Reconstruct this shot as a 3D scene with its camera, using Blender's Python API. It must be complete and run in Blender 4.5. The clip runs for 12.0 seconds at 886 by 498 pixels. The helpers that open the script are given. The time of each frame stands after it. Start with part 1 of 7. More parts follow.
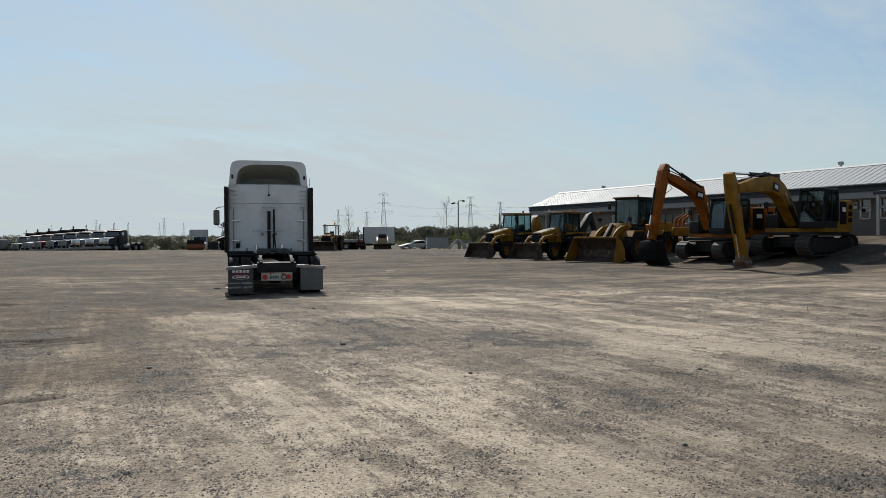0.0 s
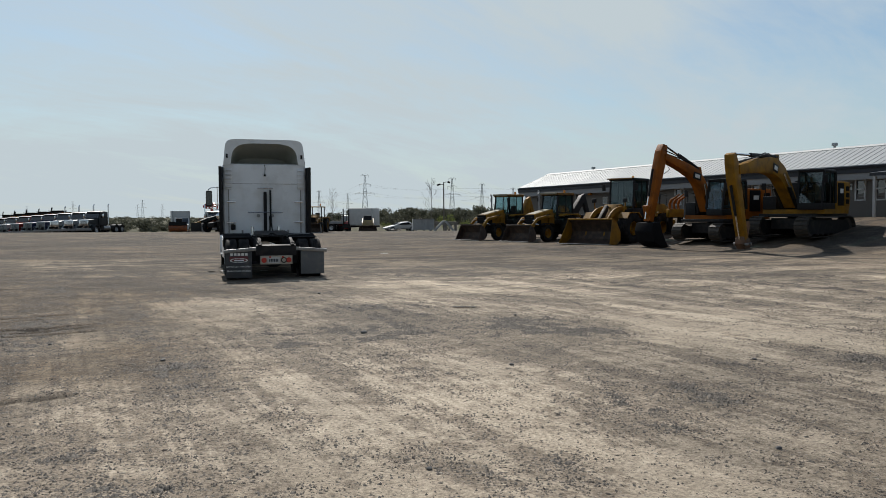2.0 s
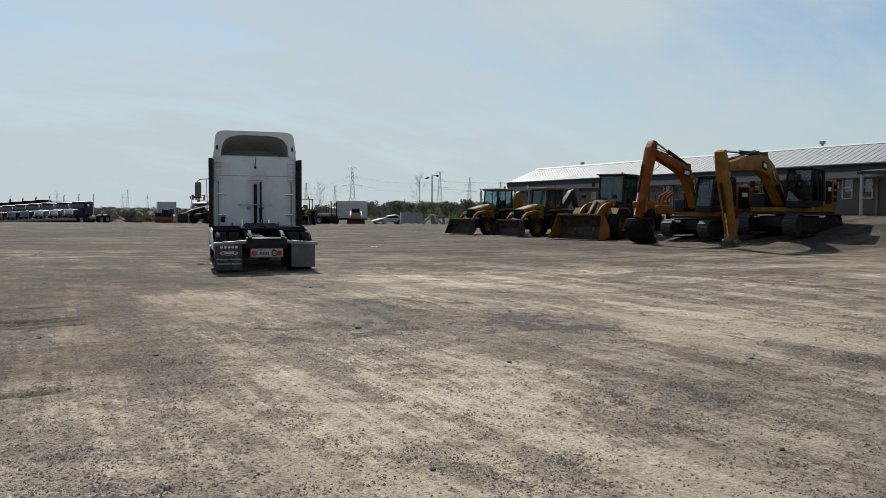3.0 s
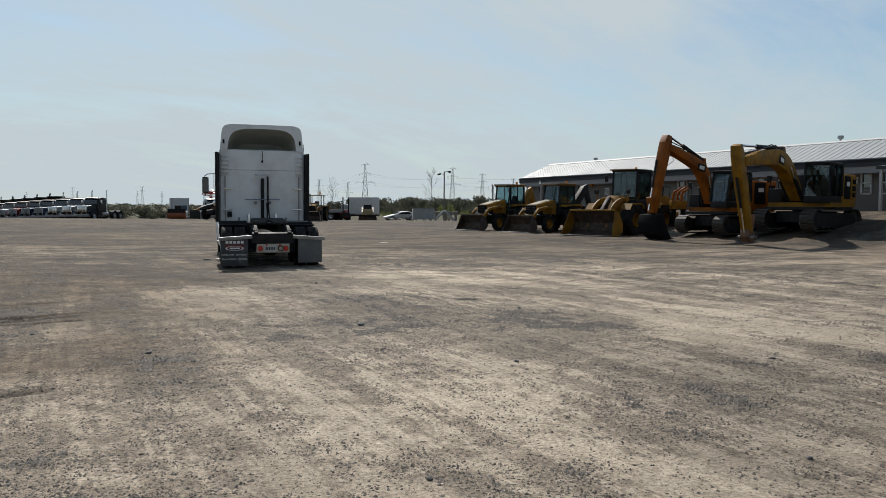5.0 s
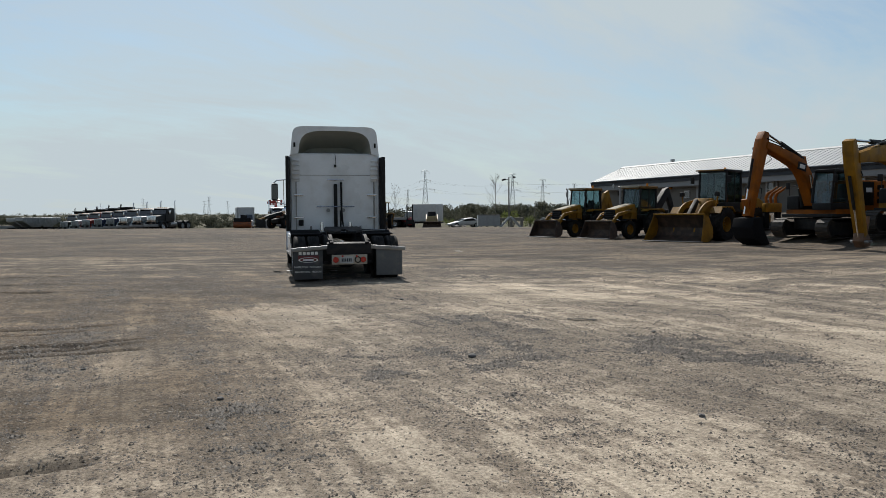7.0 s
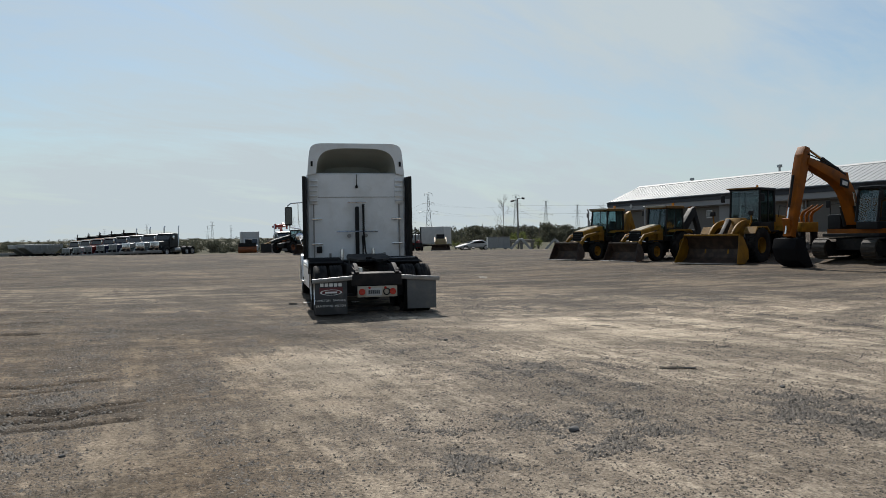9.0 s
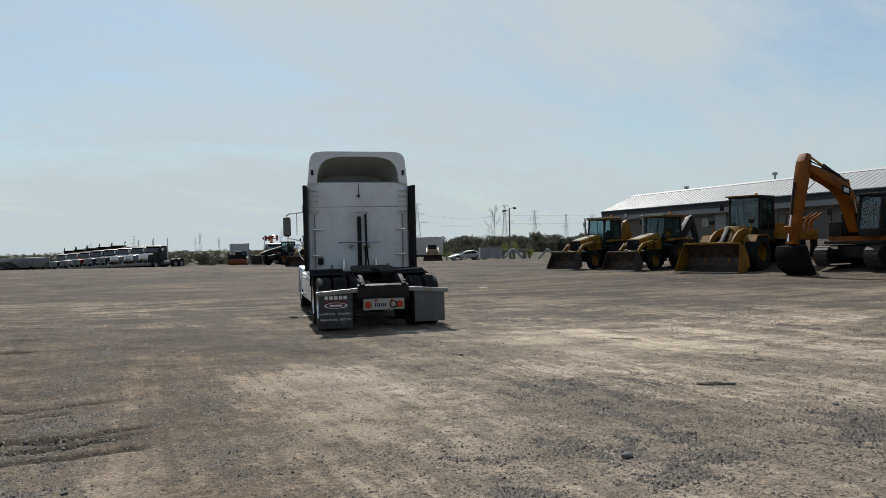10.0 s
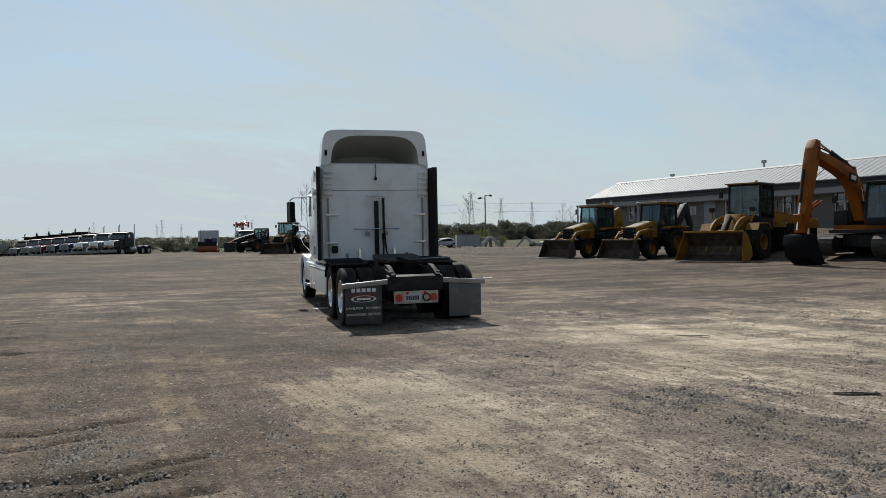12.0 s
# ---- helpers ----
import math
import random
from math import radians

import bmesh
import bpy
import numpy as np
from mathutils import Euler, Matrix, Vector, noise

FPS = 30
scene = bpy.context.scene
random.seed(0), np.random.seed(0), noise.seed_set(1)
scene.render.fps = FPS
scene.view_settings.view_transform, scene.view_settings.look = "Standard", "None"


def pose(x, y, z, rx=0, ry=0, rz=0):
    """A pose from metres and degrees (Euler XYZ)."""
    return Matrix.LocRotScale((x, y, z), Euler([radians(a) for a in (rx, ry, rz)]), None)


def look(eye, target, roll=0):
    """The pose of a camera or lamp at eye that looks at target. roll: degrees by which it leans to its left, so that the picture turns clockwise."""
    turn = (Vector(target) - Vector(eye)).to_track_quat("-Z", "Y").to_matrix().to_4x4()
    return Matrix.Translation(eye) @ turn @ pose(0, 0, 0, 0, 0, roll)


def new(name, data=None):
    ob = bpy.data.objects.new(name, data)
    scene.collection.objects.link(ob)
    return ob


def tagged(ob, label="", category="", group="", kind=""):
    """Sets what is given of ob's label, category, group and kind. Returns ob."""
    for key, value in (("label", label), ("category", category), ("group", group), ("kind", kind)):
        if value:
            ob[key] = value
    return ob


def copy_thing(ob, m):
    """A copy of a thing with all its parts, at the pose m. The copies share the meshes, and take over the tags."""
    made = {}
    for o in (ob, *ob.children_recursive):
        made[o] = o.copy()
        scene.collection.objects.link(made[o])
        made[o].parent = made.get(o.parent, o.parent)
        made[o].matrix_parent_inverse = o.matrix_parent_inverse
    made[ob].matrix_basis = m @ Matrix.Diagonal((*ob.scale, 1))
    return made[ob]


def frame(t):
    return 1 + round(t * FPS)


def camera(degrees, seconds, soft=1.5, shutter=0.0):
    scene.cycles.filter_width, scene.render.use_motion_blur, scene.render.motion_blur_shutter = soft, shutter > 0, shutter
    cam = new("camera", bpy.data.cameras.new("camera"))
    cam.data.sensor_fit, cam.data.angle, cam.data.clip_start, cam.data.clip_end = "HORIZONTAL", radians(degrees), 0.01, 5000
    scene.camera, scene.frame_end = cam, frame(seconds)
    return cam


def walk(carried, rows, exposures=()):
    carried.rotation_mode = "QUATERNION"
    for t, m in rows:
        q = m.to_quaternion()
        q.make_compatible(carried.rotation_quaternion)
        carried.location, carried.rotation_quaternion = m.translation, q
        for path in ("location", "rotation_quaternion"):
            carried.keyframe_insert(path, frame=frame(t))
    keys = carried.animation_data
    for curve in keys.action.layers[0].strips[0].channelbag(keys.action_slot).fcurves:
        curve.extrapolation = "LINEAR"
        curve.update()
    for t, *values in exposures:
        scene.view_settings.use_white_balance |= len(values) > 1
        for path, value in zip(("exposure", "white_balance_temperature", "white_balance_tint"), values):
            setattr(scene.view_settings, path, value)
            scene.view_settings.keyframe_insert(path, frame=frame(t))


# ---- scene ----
cam = camera(59.8, 12.0, soft=0.85)
PATH = [
    (0, (0.039, -0.04, 1.635), (0.027, 1.96, 1.597), -0.2),
    (0.5, (-0.2, 0.239, 1.619), (-0.205, 2.239, 1.567), -0.3),
    (1, (-0.306, 0.323, 1.645), (-0.297, 2.322, 1.581), -0.4),
    (1.5, (-0.425, 0.525, 1.624), (-0.403, 2.523, 1.548), -0.4),
    (2, (-0.596, 0.606, 1.638), (-0.559, 2.604, 1.552), -0.2),
    (2.5, (-0.711, 0.668, 1.646), (-0.656, 2.665, 1.551), 0.1),
    (3, (-0.718, 0.678, 1.665), (-0.647, 2.674, 1.562), 0.4),
    (5, (-0.615, 1.068, 1.613), (-0.577, 3.065, 1.501), 0.4),
    (5.5, (-0.745, 1.34, 1.645), (-0.738, 3.337, 1.534), 0.3),
    (6, (-0.861, 1.88, 1.607), (-0.895, 3.877, 1.501), 0.2),
    (6.5, (-1.075, 2.467, 1.585), (-1.154, 4.463, 1.485), -0.0),
    (7, (-1.332, 2.958, 1.589), (-1.449, 4.952, 1.494), -0.3),
    (7.5, (-1.526, 3.534, 1.606), (-1.669, 5.527, 1.517), -0.4),
    (9.5, (-2.393, 5.166, 1.66), (-2.506, 7.163, 1.639), -1.2),
    (10, (-2.595, 5.413, 1.654), (-2.69, 7.411, 1.643), -1.3),
    (10.5, (-2.838, 5.765, 1.69), (-2.914, 7.763, 1.682), -1.1),
    (11, (-3.163, 6.02, 1.7), (-3.222, 8.019, 1.689), -0.8),
    (11.5, (-3.524, 6.353, 1.665), (-3.561, 8.352, 1.64), -0.8),
    (12, (-3.94, 6.749, 1.67), (-3.946, 8.749, 1.625), -1.1),
]
walk(cam, [(t, look(eye, target, roll)) for t, eye, target, roll in PATH], exposures=[(0.0, 0.0), (12.0, 0.0)])

# ---- world, sun ----
SUN_EL, SUN_AZ = 44.0, 16.5      # degrees above the horizon; degrees left of straight ahead
sun = new("sun", bpy.data.lights.new("sun", "SUN"))
sun.data.energy, sun.data.angle, sun.data.color = 5.0, radians(0.6), (1.0, 0.955, 0.89)
_s = Vector((-math.sin(radians(SUN_AZ)) * math.cos(radians(SUN_EL)), math.cos(radians(SUN_AZ)) * math.cos(radians(SUN_EL)), math.sin(radians(SUN_EL))))
sun.matrix_world = look(_s * 300, (0, 0, 0))

world = bpy.data.worlds.new("sky")
scene.world = world
world.use_nodes = True
wt = world.node_tree
wt.nodes.clear()


def wn(kind, **kw):
    n = wt.nodes.new(kind)
    for k, v in kw.items():
        n.inputs[k].default_value = v
    return n


sky = wt.nodes.new("ShaderNodeTexSky")
sky.sky_type, sky.sun_disc = "NISHITA", False
sky.sun_elevation, sky.sun_rotation = radians(SUN_EL), radians(-SUN_AZ)
sky.air_density, sky.dust_density, sky.ozone_density = 1.2, 0.8, 1.5
wc = wt.nodes.new("ShaderNodeTexCoord")
sep = wt.nodes.new("ShaderNodeSeparateXYZ")
wt.links.new(wc.outputs["Generated"], sep.inputs[0])


def wmath(op, a, b=None):
    n = wt.nodes.new("ShaderNodeMath")
    n.operation = op
    for i, v in enumerate((a, b)):
        if v is None:
            continue
        if isinstance(v, (int, float)):
            n.inputs[i].default_value = v
        else:
            wt.links.new(v, n.inputs[i])
    return n.outputs[0]


zc = wmath("ADD", wmath("MAXIMUM", sep.outputs[2], 0.0), 0.22)
cx, cy = wmath("DIVIDE", sep.outputs[0], zc), wmath("DIVIDE", sep.outputs[1], zc)
comb = wt.nodes.new("ShaderNodeCombineXYZ")
wt.links.new(cx, comb.inputs[0]), wt.links.new(cy, comb.inputs[1])


def cloud(scale, detail, rot, stretch, off, rough=0.55, dist=0.6):
    mp = wt.nodes.new("ShaderNodeMapping")
    mp.vector_type = "TEXTURE"
    mp.inputs["Rotation"].default_value = (0, 0, radians(rot))
    mp.inputs["Scale"].default_value = (1 / (scale * stretch), 1 / scale, 1 / scale)
    mp.inputs["Location"].default_value = off
    wt.links.new(comb.outputs[0], mp.inputs[0])
    n = wn("ShaderNodeTexNoise", Scale=1.0, Detail=detail, Roughness=rough, Distortion=dist)
    wt.links.new(mp.outputs[0], n.inputs["Vector"])
    return n.outputs[0]


c1 = cloud(1.1, 7, 35, 0.55, (3.1, 0.4, 0.0), 0.58, 0.9)
c2 = cloud(2.6, 8, 50, 0.5, (1.7, 5.0, 0.0), 0.62, 0.7)
c3 = cloud(0.35, 3, -15, 0.8, (8.2, 2.2, 0.0), 0.5)
c4 = cloud(6.5, 8, 42, 0.32, (4.4, 1.3, 0.0), 0.65, 1.0)
mixc = wmath("ADD", wmath("ADD", wmath("MULTIPLY", c1, 0.52), wmath("MULTIPLY", c2, 0.60)), wmath("ADD", wmath("MULTIPLY", c3, 0.26), wmath("MULTIPLY", c4, 0.26)))
ramp = wt.nodes.new("ShaderNodeValToRGB")
ramp.color_ramp.elements[0].position, ramp.color_ramp.elements[1].position = 0.55, 0.86
ramp.color_ramp.elements[0].color, ramp.color_ramp.elements[1].color = (0.18, 0.18, 0.18, 1), (1.0, 1.0, 1.0, 1)
# hazy towards the horizon, clearing overhead
haze = wt.nodes.new("ShaderNodeMapRange")
for k, v in zip((1, 2, 3, 4), (0.0, 0.20, 0.26, 0.0)):
    haze.inputs[k].default_value = v
wt.links.new(sep.outputs[2], haze.inputs[0])
clear = wt.nodes.new("ShaderNodeMapRange")
for k, v in zip((1, 2, 3, 4), (0.40, 0.95, 0.0, -0.35)):
    clear.inputs[k].default_value = v
wt.links.new(sep.outputs[2], clear.inputs[0])
# thin cloud glows round the sun
sunward = wt.nodes.new("ShaderNodeVectorMath")
sunward.operation = "DOT_PRODUCT"
sunward.inputs[1].default_value = _s
wt.links.new(wc.outputs["Generated"], sunward.inputs[0])
glow = wt.nodes.new("ShaderNodeMapRange")
for k, v in zip((1, 2, 3, 4), (0.55, 1.0, -0.02, 0.12)):
    glow.inputs[k].default_value = v
wt.links.new(sunward.outputs["Value"], glow.inputs[0])
high = wt.nodes.new("ShaderNodeMapRange")
high.interpolation_type = "SMOOTHSTEP"
for k, v in zip((1, 2, 3, 4), (0.12, 0.34, 0.0, 0.10)):
    high.inputs[k].default_value = v
wt.links.new(sep.outputs[2], high.inputs[0])
total = wmath("ADD", wmath("ADD", wmath("ADD", mixc, high.outputs[0]), haze.outputs[0]), wmath("ADD", clear.outputs[0], glow.outputs[0]))
wt.links.new(wmath("MULTIPLY", total, 0.8), ramp.inputs[0])
skyk = wt.nodes.new("ShaderNodeMixRGB")
skyk.blend_type = "MULTIPLY"
skyk.inputs[0].default_value = 1.0
skyk.inputs[2].default_value = (0.064, 0.080, 0.092, 1)
wt.links.new(sky.outputs[0], skyk.inputs[1])
cm = wt.nodes.new("ShaderNodeMixRGB")
cm.inputs[2].default_value = (0.530, 0.608, 0.648, 1)
wt.links.new(ramp.outputs[0], cm.inputs[0]), wt.links.new(skyk.outputs[0], cm.inputs[1])
bg = wn("ShaderNodeBackground", Strength=1.0)
wo = wt.nodes.new("ShaderNodeOutputWorld")
# deeper blue away from the sun
dim = wt.nodes.new("ShaderNodeMapRange")
dim.interpolation_type = "SMOOTHSTEP"
for k, v in zip((1, 2, 3, 4), (-0.6, 0.35, 0.62, 1.0)):
    dim.inputs[k].default_value = v
wt.links.new(sunward.outputs["Value"], dim.inputs[0])
wt.links.new(dim.outputs[0], bg.inputs[1])
wt.links.new(cm.outputs[0], bg.inputs[0]), wt.links.new(bg.outputs[0], wo.inputs[0])


# ---- materials ----
def mat(name, col, rough=0.6, metal=0.0, var=0.18, scale=2.5, bump=0.15, bscale=30.0, dirt=None, amount=0.4, coat=0.0, spec=0.5):
    """A painted, rubbered or metal surface: its colour, cloudy variation, fine grain and patchy dirt."""
    m = bpy.data.materials.new(name)
    m.use_nodes = True
    t = m.node_tree
    b = t.nodes["Principled BSDF"]
    co = t.nodes.new("ShaderNodeTexCoord")

    def nz(s, d=4.0):
        n = t.nodes.new("ShaderNodeTexNoise")
        n.inputs["Scale"].default_value, n.inputs["Detail"].default_value = s, d
        t.links.new(co.outputs["Object"], n.inputs["Vector"])
        return n.outputs[0]

    def mixn(kind, f, a, c):
        n = t.nodes.new("ShaderNodeMixRGB")
        n.blend_type = kind
        for i, v in enumerate((f, a, c)):
            if isinstance(v, (int, float)):
                n.inputs[i].default_value = v
            elif isinstance(v, tuple):
                n.inputs[i].default_value = (*v, 1)
            else:
                t.links.new(v, n.inputs[i])
        return n.outputs[0]

    def band(v, a, c, lo=0.0, hi=1.0):
        n = t.nodes.new("ShaderNodeMapRange")
        n.inputs[1].default_value, n.inputs[2].default_value, n.inputs[3].default_value, n.inputs[4].default_value = a, c, lo, hi
        t.links.new(v, n.inputs[0])
        return n.outputs[0]

    b.inputs["Specular IOR Level"].default_value = spec
    big, fine = nz(scale), nz(bscale, 6.0)
    c = mixn("MULTIPLY", 1.0, col, mixn("MIX", band(big, 0.3, 0.7), (1 - var,) * 3, (1 + var * 0.5,) * 3))
    c = mixn("MULTIPLY", 1.0, c, mixn("MIX", band(fine, 0.3, 0.7), (1 - var * 0.6,) * 3, (1.0,) * 3))
    if dirt:
        dn = nz(scale * 1.7, 8.0)
        c = mixn("MIX", band(dn, 0.62 - amount * 0.4, 0.72, 0.0, min(1.0, amount * 1.6)), c, dirt)
    t.links.new(c, b.inputs["Base Color"])
    t.links.new(band(big, 0.3, 0.7, max(0.02, rough - 0.08), min(1, rough + 0.1)), b.inputs["Roughness"])
    b.inputs["Metallic"].default_value = metal
    b.inputs["Coat Weight"].default_value = coat
    if bump:
        bp = t.nodes.new("ShaderNodeBump")
        bp.inputs["Strength"].default_value, bp.inputs["Distance"].default_value = bump, 0.01
        t.links.new(fine, bp.inputs["Height"])
        t.links.new(bp.outputs[0], b.inputs["Normal"])
    return m


def glass_mat(name, tint, gloss):
    m = bpy.data.materials.new(name)
    m.use_nodes = True
    t = m.node_tree
    t.nodes.remove(t.nodes["Principled BSDF"])
    out = t.nodes["Material Output"]
    tr, gl, mx = t.nodes.new("ShaderNodeBsdfTransparent"), t.nodes.new("ShaderNodeBsdfGlossy"), t.nodes.new("ShaderNodeMixShader")
    tr.inputs[0].default_value = (*tint, 1)
    gl.inputs["Roughness"].default_value = 0.03
    mx.inputs[0].default_value = gloss
    t.links.new(tr.outputs[0], mx.inputs[1]), t.links.new(gl.outputs[0], mx.inputs[2])
    t.links.new(mx.outputs[0], out.inputs[0])
    return m


DUST = (0.22, 0.195, 0.165)
M = dict(
    white=mat("white_paint", (0.72, 0.74, 0.76), 0.32, var=0.08, scale=1.1, bump=0.03, dirt=(0.42, 0.40, 0.37), amount=0.28, coat=0.4),
    fairing_in=mat("fairing_inside", (0.36, 0.36, 0.31), 0.7, var=0.12),
    black=mat("black_plastic", (0.012, 0.012, 0.013), 0.55, var=0.25, dirt=(0.06, 0.055, 0.05), amount=0.1, spec=0.2),
    rubber=mat("rubber", (0.016, 0.016, 0.016), 0.85, var=0.3, bump=0.4, dirt=(0.06, 0.052, 0.045), amount=0.3, spec=0.15),
    rim=mat("polished_rim", (0.62, 0.62, 0.62), 0.28, 0.9, var=0.12, dirt=DUST, amount=0.25),
    chrome=mat("chrome", (0.72, 0.72, 0.73), 0.14, 1.0, var=0.06, bump=0.02),
    steel=mat("grey_steel", (0.27, 0.27, 0.27), 0.45, 0.7, dirt=(0.14, 0.10, 0.07), amount=0.3),
    frame=mat("dark_frame", (0.018, 0.018, 0.02), 0.7, var=0.3, dirt=(0.05, 0.042, 0.036), amount=0.3, spec=0.2),
    flap=mat("flap_grey", (0.105, 0.11, 0.115), 0.55, var=0.2, dirt=DUST, amount=0.25),
    flap_dark=mat("flap_dark", (0.045, 0.046, 0.05), 0.6, var=0.2, dirt=DUST, amount=0.2),
    red=mat("red_paint", (0.33, 0.03, 0.025), 0.4, dirt=DUST, amount=0.15),
    redlens=mat("red_lens", (0.45, 0.03, 0.02), 0.15, var=0.05, bump=0.0),
    cream_panel=mat("tail_panel", (0.42, 0.37, 0.30), 0.5, dirt=DUST, amount=0.4),
    maroon=mat("faded_red", (0.13, 0.028, 0.03), 0.6, dirt=DUST, amount=0.2),
    rockgrey=mat("rock_grey", (0.12, 0.115, 0.11), 0.85, var=0.3, bump=0.5),
    letter=mat("letter_white", (0.72, 0.72, 0.70), 0.6, var=0.1),
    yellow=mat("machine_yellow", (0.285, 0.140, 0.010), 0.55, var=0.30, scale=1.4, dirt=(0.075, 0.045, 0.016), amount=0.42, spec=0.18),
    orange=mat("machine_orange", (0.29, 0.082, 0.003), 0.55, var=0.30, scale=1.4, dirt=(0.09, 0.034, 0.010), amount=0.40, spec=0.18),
    rustorange=mat("faded_orange", (0.30, 0.085, 0.022), 0.55, dirt=(0.05, 0.04, 0.035), amount=0.5),
    cream=mat("cream_paint", (0.38, 0.28, 0.13), 0.45, dirt=DUST, amount=0.3),
    bucket=mat("worn_bucket", (0.042, 0.027, 0.020), 0.7, 0.1, var=0.4, scale=2.0, dirt=(0.11, 0.068, 0.045), amount=0.45, bump=0.4),
    rust=mat("rust_steel", (0.17, 0.095, 0.055), 0.7, 0.2, var=0.4, dirt=(0.06, 0.045, 0.035), amount=0.5),
    darkmetal=mat("dark_machine_metal", (0.016, 0.016, 0.017), 0.6, 0.0, var=0.3, dirt=(0.05, 0.042, 0.034), amount=0.3, spec=0.2),
    track=mat("track_steel", (0.045, 0.040, 0.035), 0.65, 0.1, var=0.4, dirt=(0.10, 0.08, 0.06), amount=0.4, spec=0.3),
    matte=mat("matte_black", (0.010, 0.010, 0.011), 0.95, var=0.2, bump=0.1, spec=0.1),
    bleached=mat("bleached_paint", (0.30, 0.27, 0.20), 0.7, var=0.2, dirt=DUST, amount=0.3, spec=0.2),
    faded=mat("faded_machine_paint", (0.19, 0.105, 0.035), 0.8, var=0.25, dirt=(0.10, 0.07, 0.045), amount=0.4, spec=0.1),
    seat=mat("cab_inside", (0.05, 0.05, 0.052), 0.7),
    glass=glass_mat("cab_glass", (0.62, 0.72, 0.73), 0.06),
    tinted=glass_mat("tinted_glass", (0.10, 0.13, 0.14), 0.12),
    amber=mat("amber_lens", (0.6, 0.22, 0.02), 0.2, var=0.05, bump=0),
    roof=mat("roof_metal", (0.26, 0.275, 0.28), 0.6, 0.15, var=0.1, scale=0.4, dirt=(0.30, 0.31, 0.31), amount=0.3, bump=0.05),
    fascia=mat("dark_fascia", (0.014, 0.017, 0.026), 0.55, var=0.2),
    siding=mat("siding", (0.125, 0.115, 0.102), 0.75, var=0.12, scale=0.5),
    siding_l=mat("soffit", (0.24, 0.245, 0.25), 0.7, var=0.1, scale=0.6),
    trim=mat("white_trim", (0.46, 0.46, 0.45), 0.6, var=0.1),
    concrete=mat("concrete", (0.35, 0.34, 0.32), 0.85, var=0.2, bump=0.4),
    bark=mat("bark", (0.16, 0.14, 0.125), 0.9, var=0.3, bump=0.6),
    navy=mat("navy_paint", (0.02, 0.03, 0.075), 0.45, spec=0.25, dirt=(0.06, 0.06, 0.06), amount=0.15),
    black_paint=mat("black_paint", (0.012, 0.014, 0.016), 0.45, spec=0.25, dirt=(0.04, 0.04, 0.04), amount=0.12),
    dkred=mat("dark_red_paint", (0.24, 0.025, 0.02), 0.45, spec=0.25, dirt=(0.10, 0.05, 0.04), amount=0.15),
    silver=mat("silver_paint", (0.26, 0.27, 0.28), 0.4, 0.4, dirt=DUST, amount=0.25),
    galv=mat("galvanised_steel", (0.36, 0.38, 0.39), 0.5, 0.6),
    wood=mat("grey_wood", (0.24, 0.215, 0.185), 0.85, var=0.3, scale=6),
)


def foliage(name, a, b, through_=0.0):
    m = bpy.data.materials.new(name)
    m.use_nodes = True
    t = m.node_tree
    p = t.nodes["Principled BSDF"]
    g = t.nodes.new("ShaderNodeNewGeometry")
    r = t.nodes.new("ShaderNodeValToRGB")
    r.color_ramp.elements[0].color, r.color_ramp.elements[1].color = (*a, 1), (*b, 1)
    t.links.new(g.outputs["Random Per Island"], r.inputs[0]), t.links.new(r.outputs[0], p.inputs["Base Color"])
    p.inputs["Roughness"].default_value = 0.8
    if through_:
        p.inputs["Specular IOR Level"].default_value = 0.1
        tl, ms = t.nodes.new("ShaderNodeBsdfTranslucent"), t.nodes.new("ShaderNodeMixShader")
        t.links.new(r.outputs[0], tl.inputs[0])
        ms.inputs[0].default_value = through_
        t.links.new(p.outputs[0], ms.inputs[1]), t.links.new(tl.outputs[0], ms.inputs[2])
        t.links.new(ms.outputs[0], t.nodes["Material Output"].inputs[0])
    return m


M["leaf"] = foliage("spring_leaves", (0.10, 0.125, 0.035), (0.24, 0.27, 0.09), 0.4)
# woods: distance haze is mixed into the leaf colour, paler and olive-grey
M["woods"] = foliage("hazed_woods", (0.066, 0.070, 0.052), (0.125, 0.126, 0.090), 0.35)
M["stone"] = foliage("gravel_stones", (0.012, 0.010, 0.008), (0.115, 0.097, 0.077))


# ---- mesh helpers ----
def thing(name, label, category, group="", kind=""):
    return tagged(new(name), label, category, group, kind)


def part(name, bm, material, parent=None, label="", smooth=True):
    bmesh.ops.recalc_face_normals(bm, faces=bm.faces)
    if smooth:
        for f in bm.faces:
            f.smooth = True
        for e in bm.edges:
            e.smooth = len(e.link_faces) == 2 and e.calc_face_angle(0) < 0.6
    me = bpy.data.meshes.new(name)
    bm.to_mesh(me)
    bm.free()
    me.materials.append(M[material] if isinstance(material, str) else material)
    ob = new(name, me)
    ob.parent = parent
    return tagged(ob, label)


def again(ob, m, parent=None):
    """The same mesh once more, as an object of its own."""
    o = new(ob.name.split(".")[0], ob.data)
    o.parent = parent or ob.parent
    o.matrix_basis = m
    if "label" in ob:
        o["label"] = ob["label"]
    return o


def BM():
    return bmesh.new()


def box(c, s, r=(0, 0, 0), bev=0.0, bm=None):
    own = BM()
    bmesh.ops.create_cube(own, size=1.0, matrix=pose(*c, *r) @ Matrix.Diagonal((*s, 1)))
    if bev:
        bmesh.ops.bevel(own, geom=list(own.edges), offset=min(bev, min(s) * 0.45), segments=2, affect="EDGES", profile=0.6)
    return merge(bm, own)


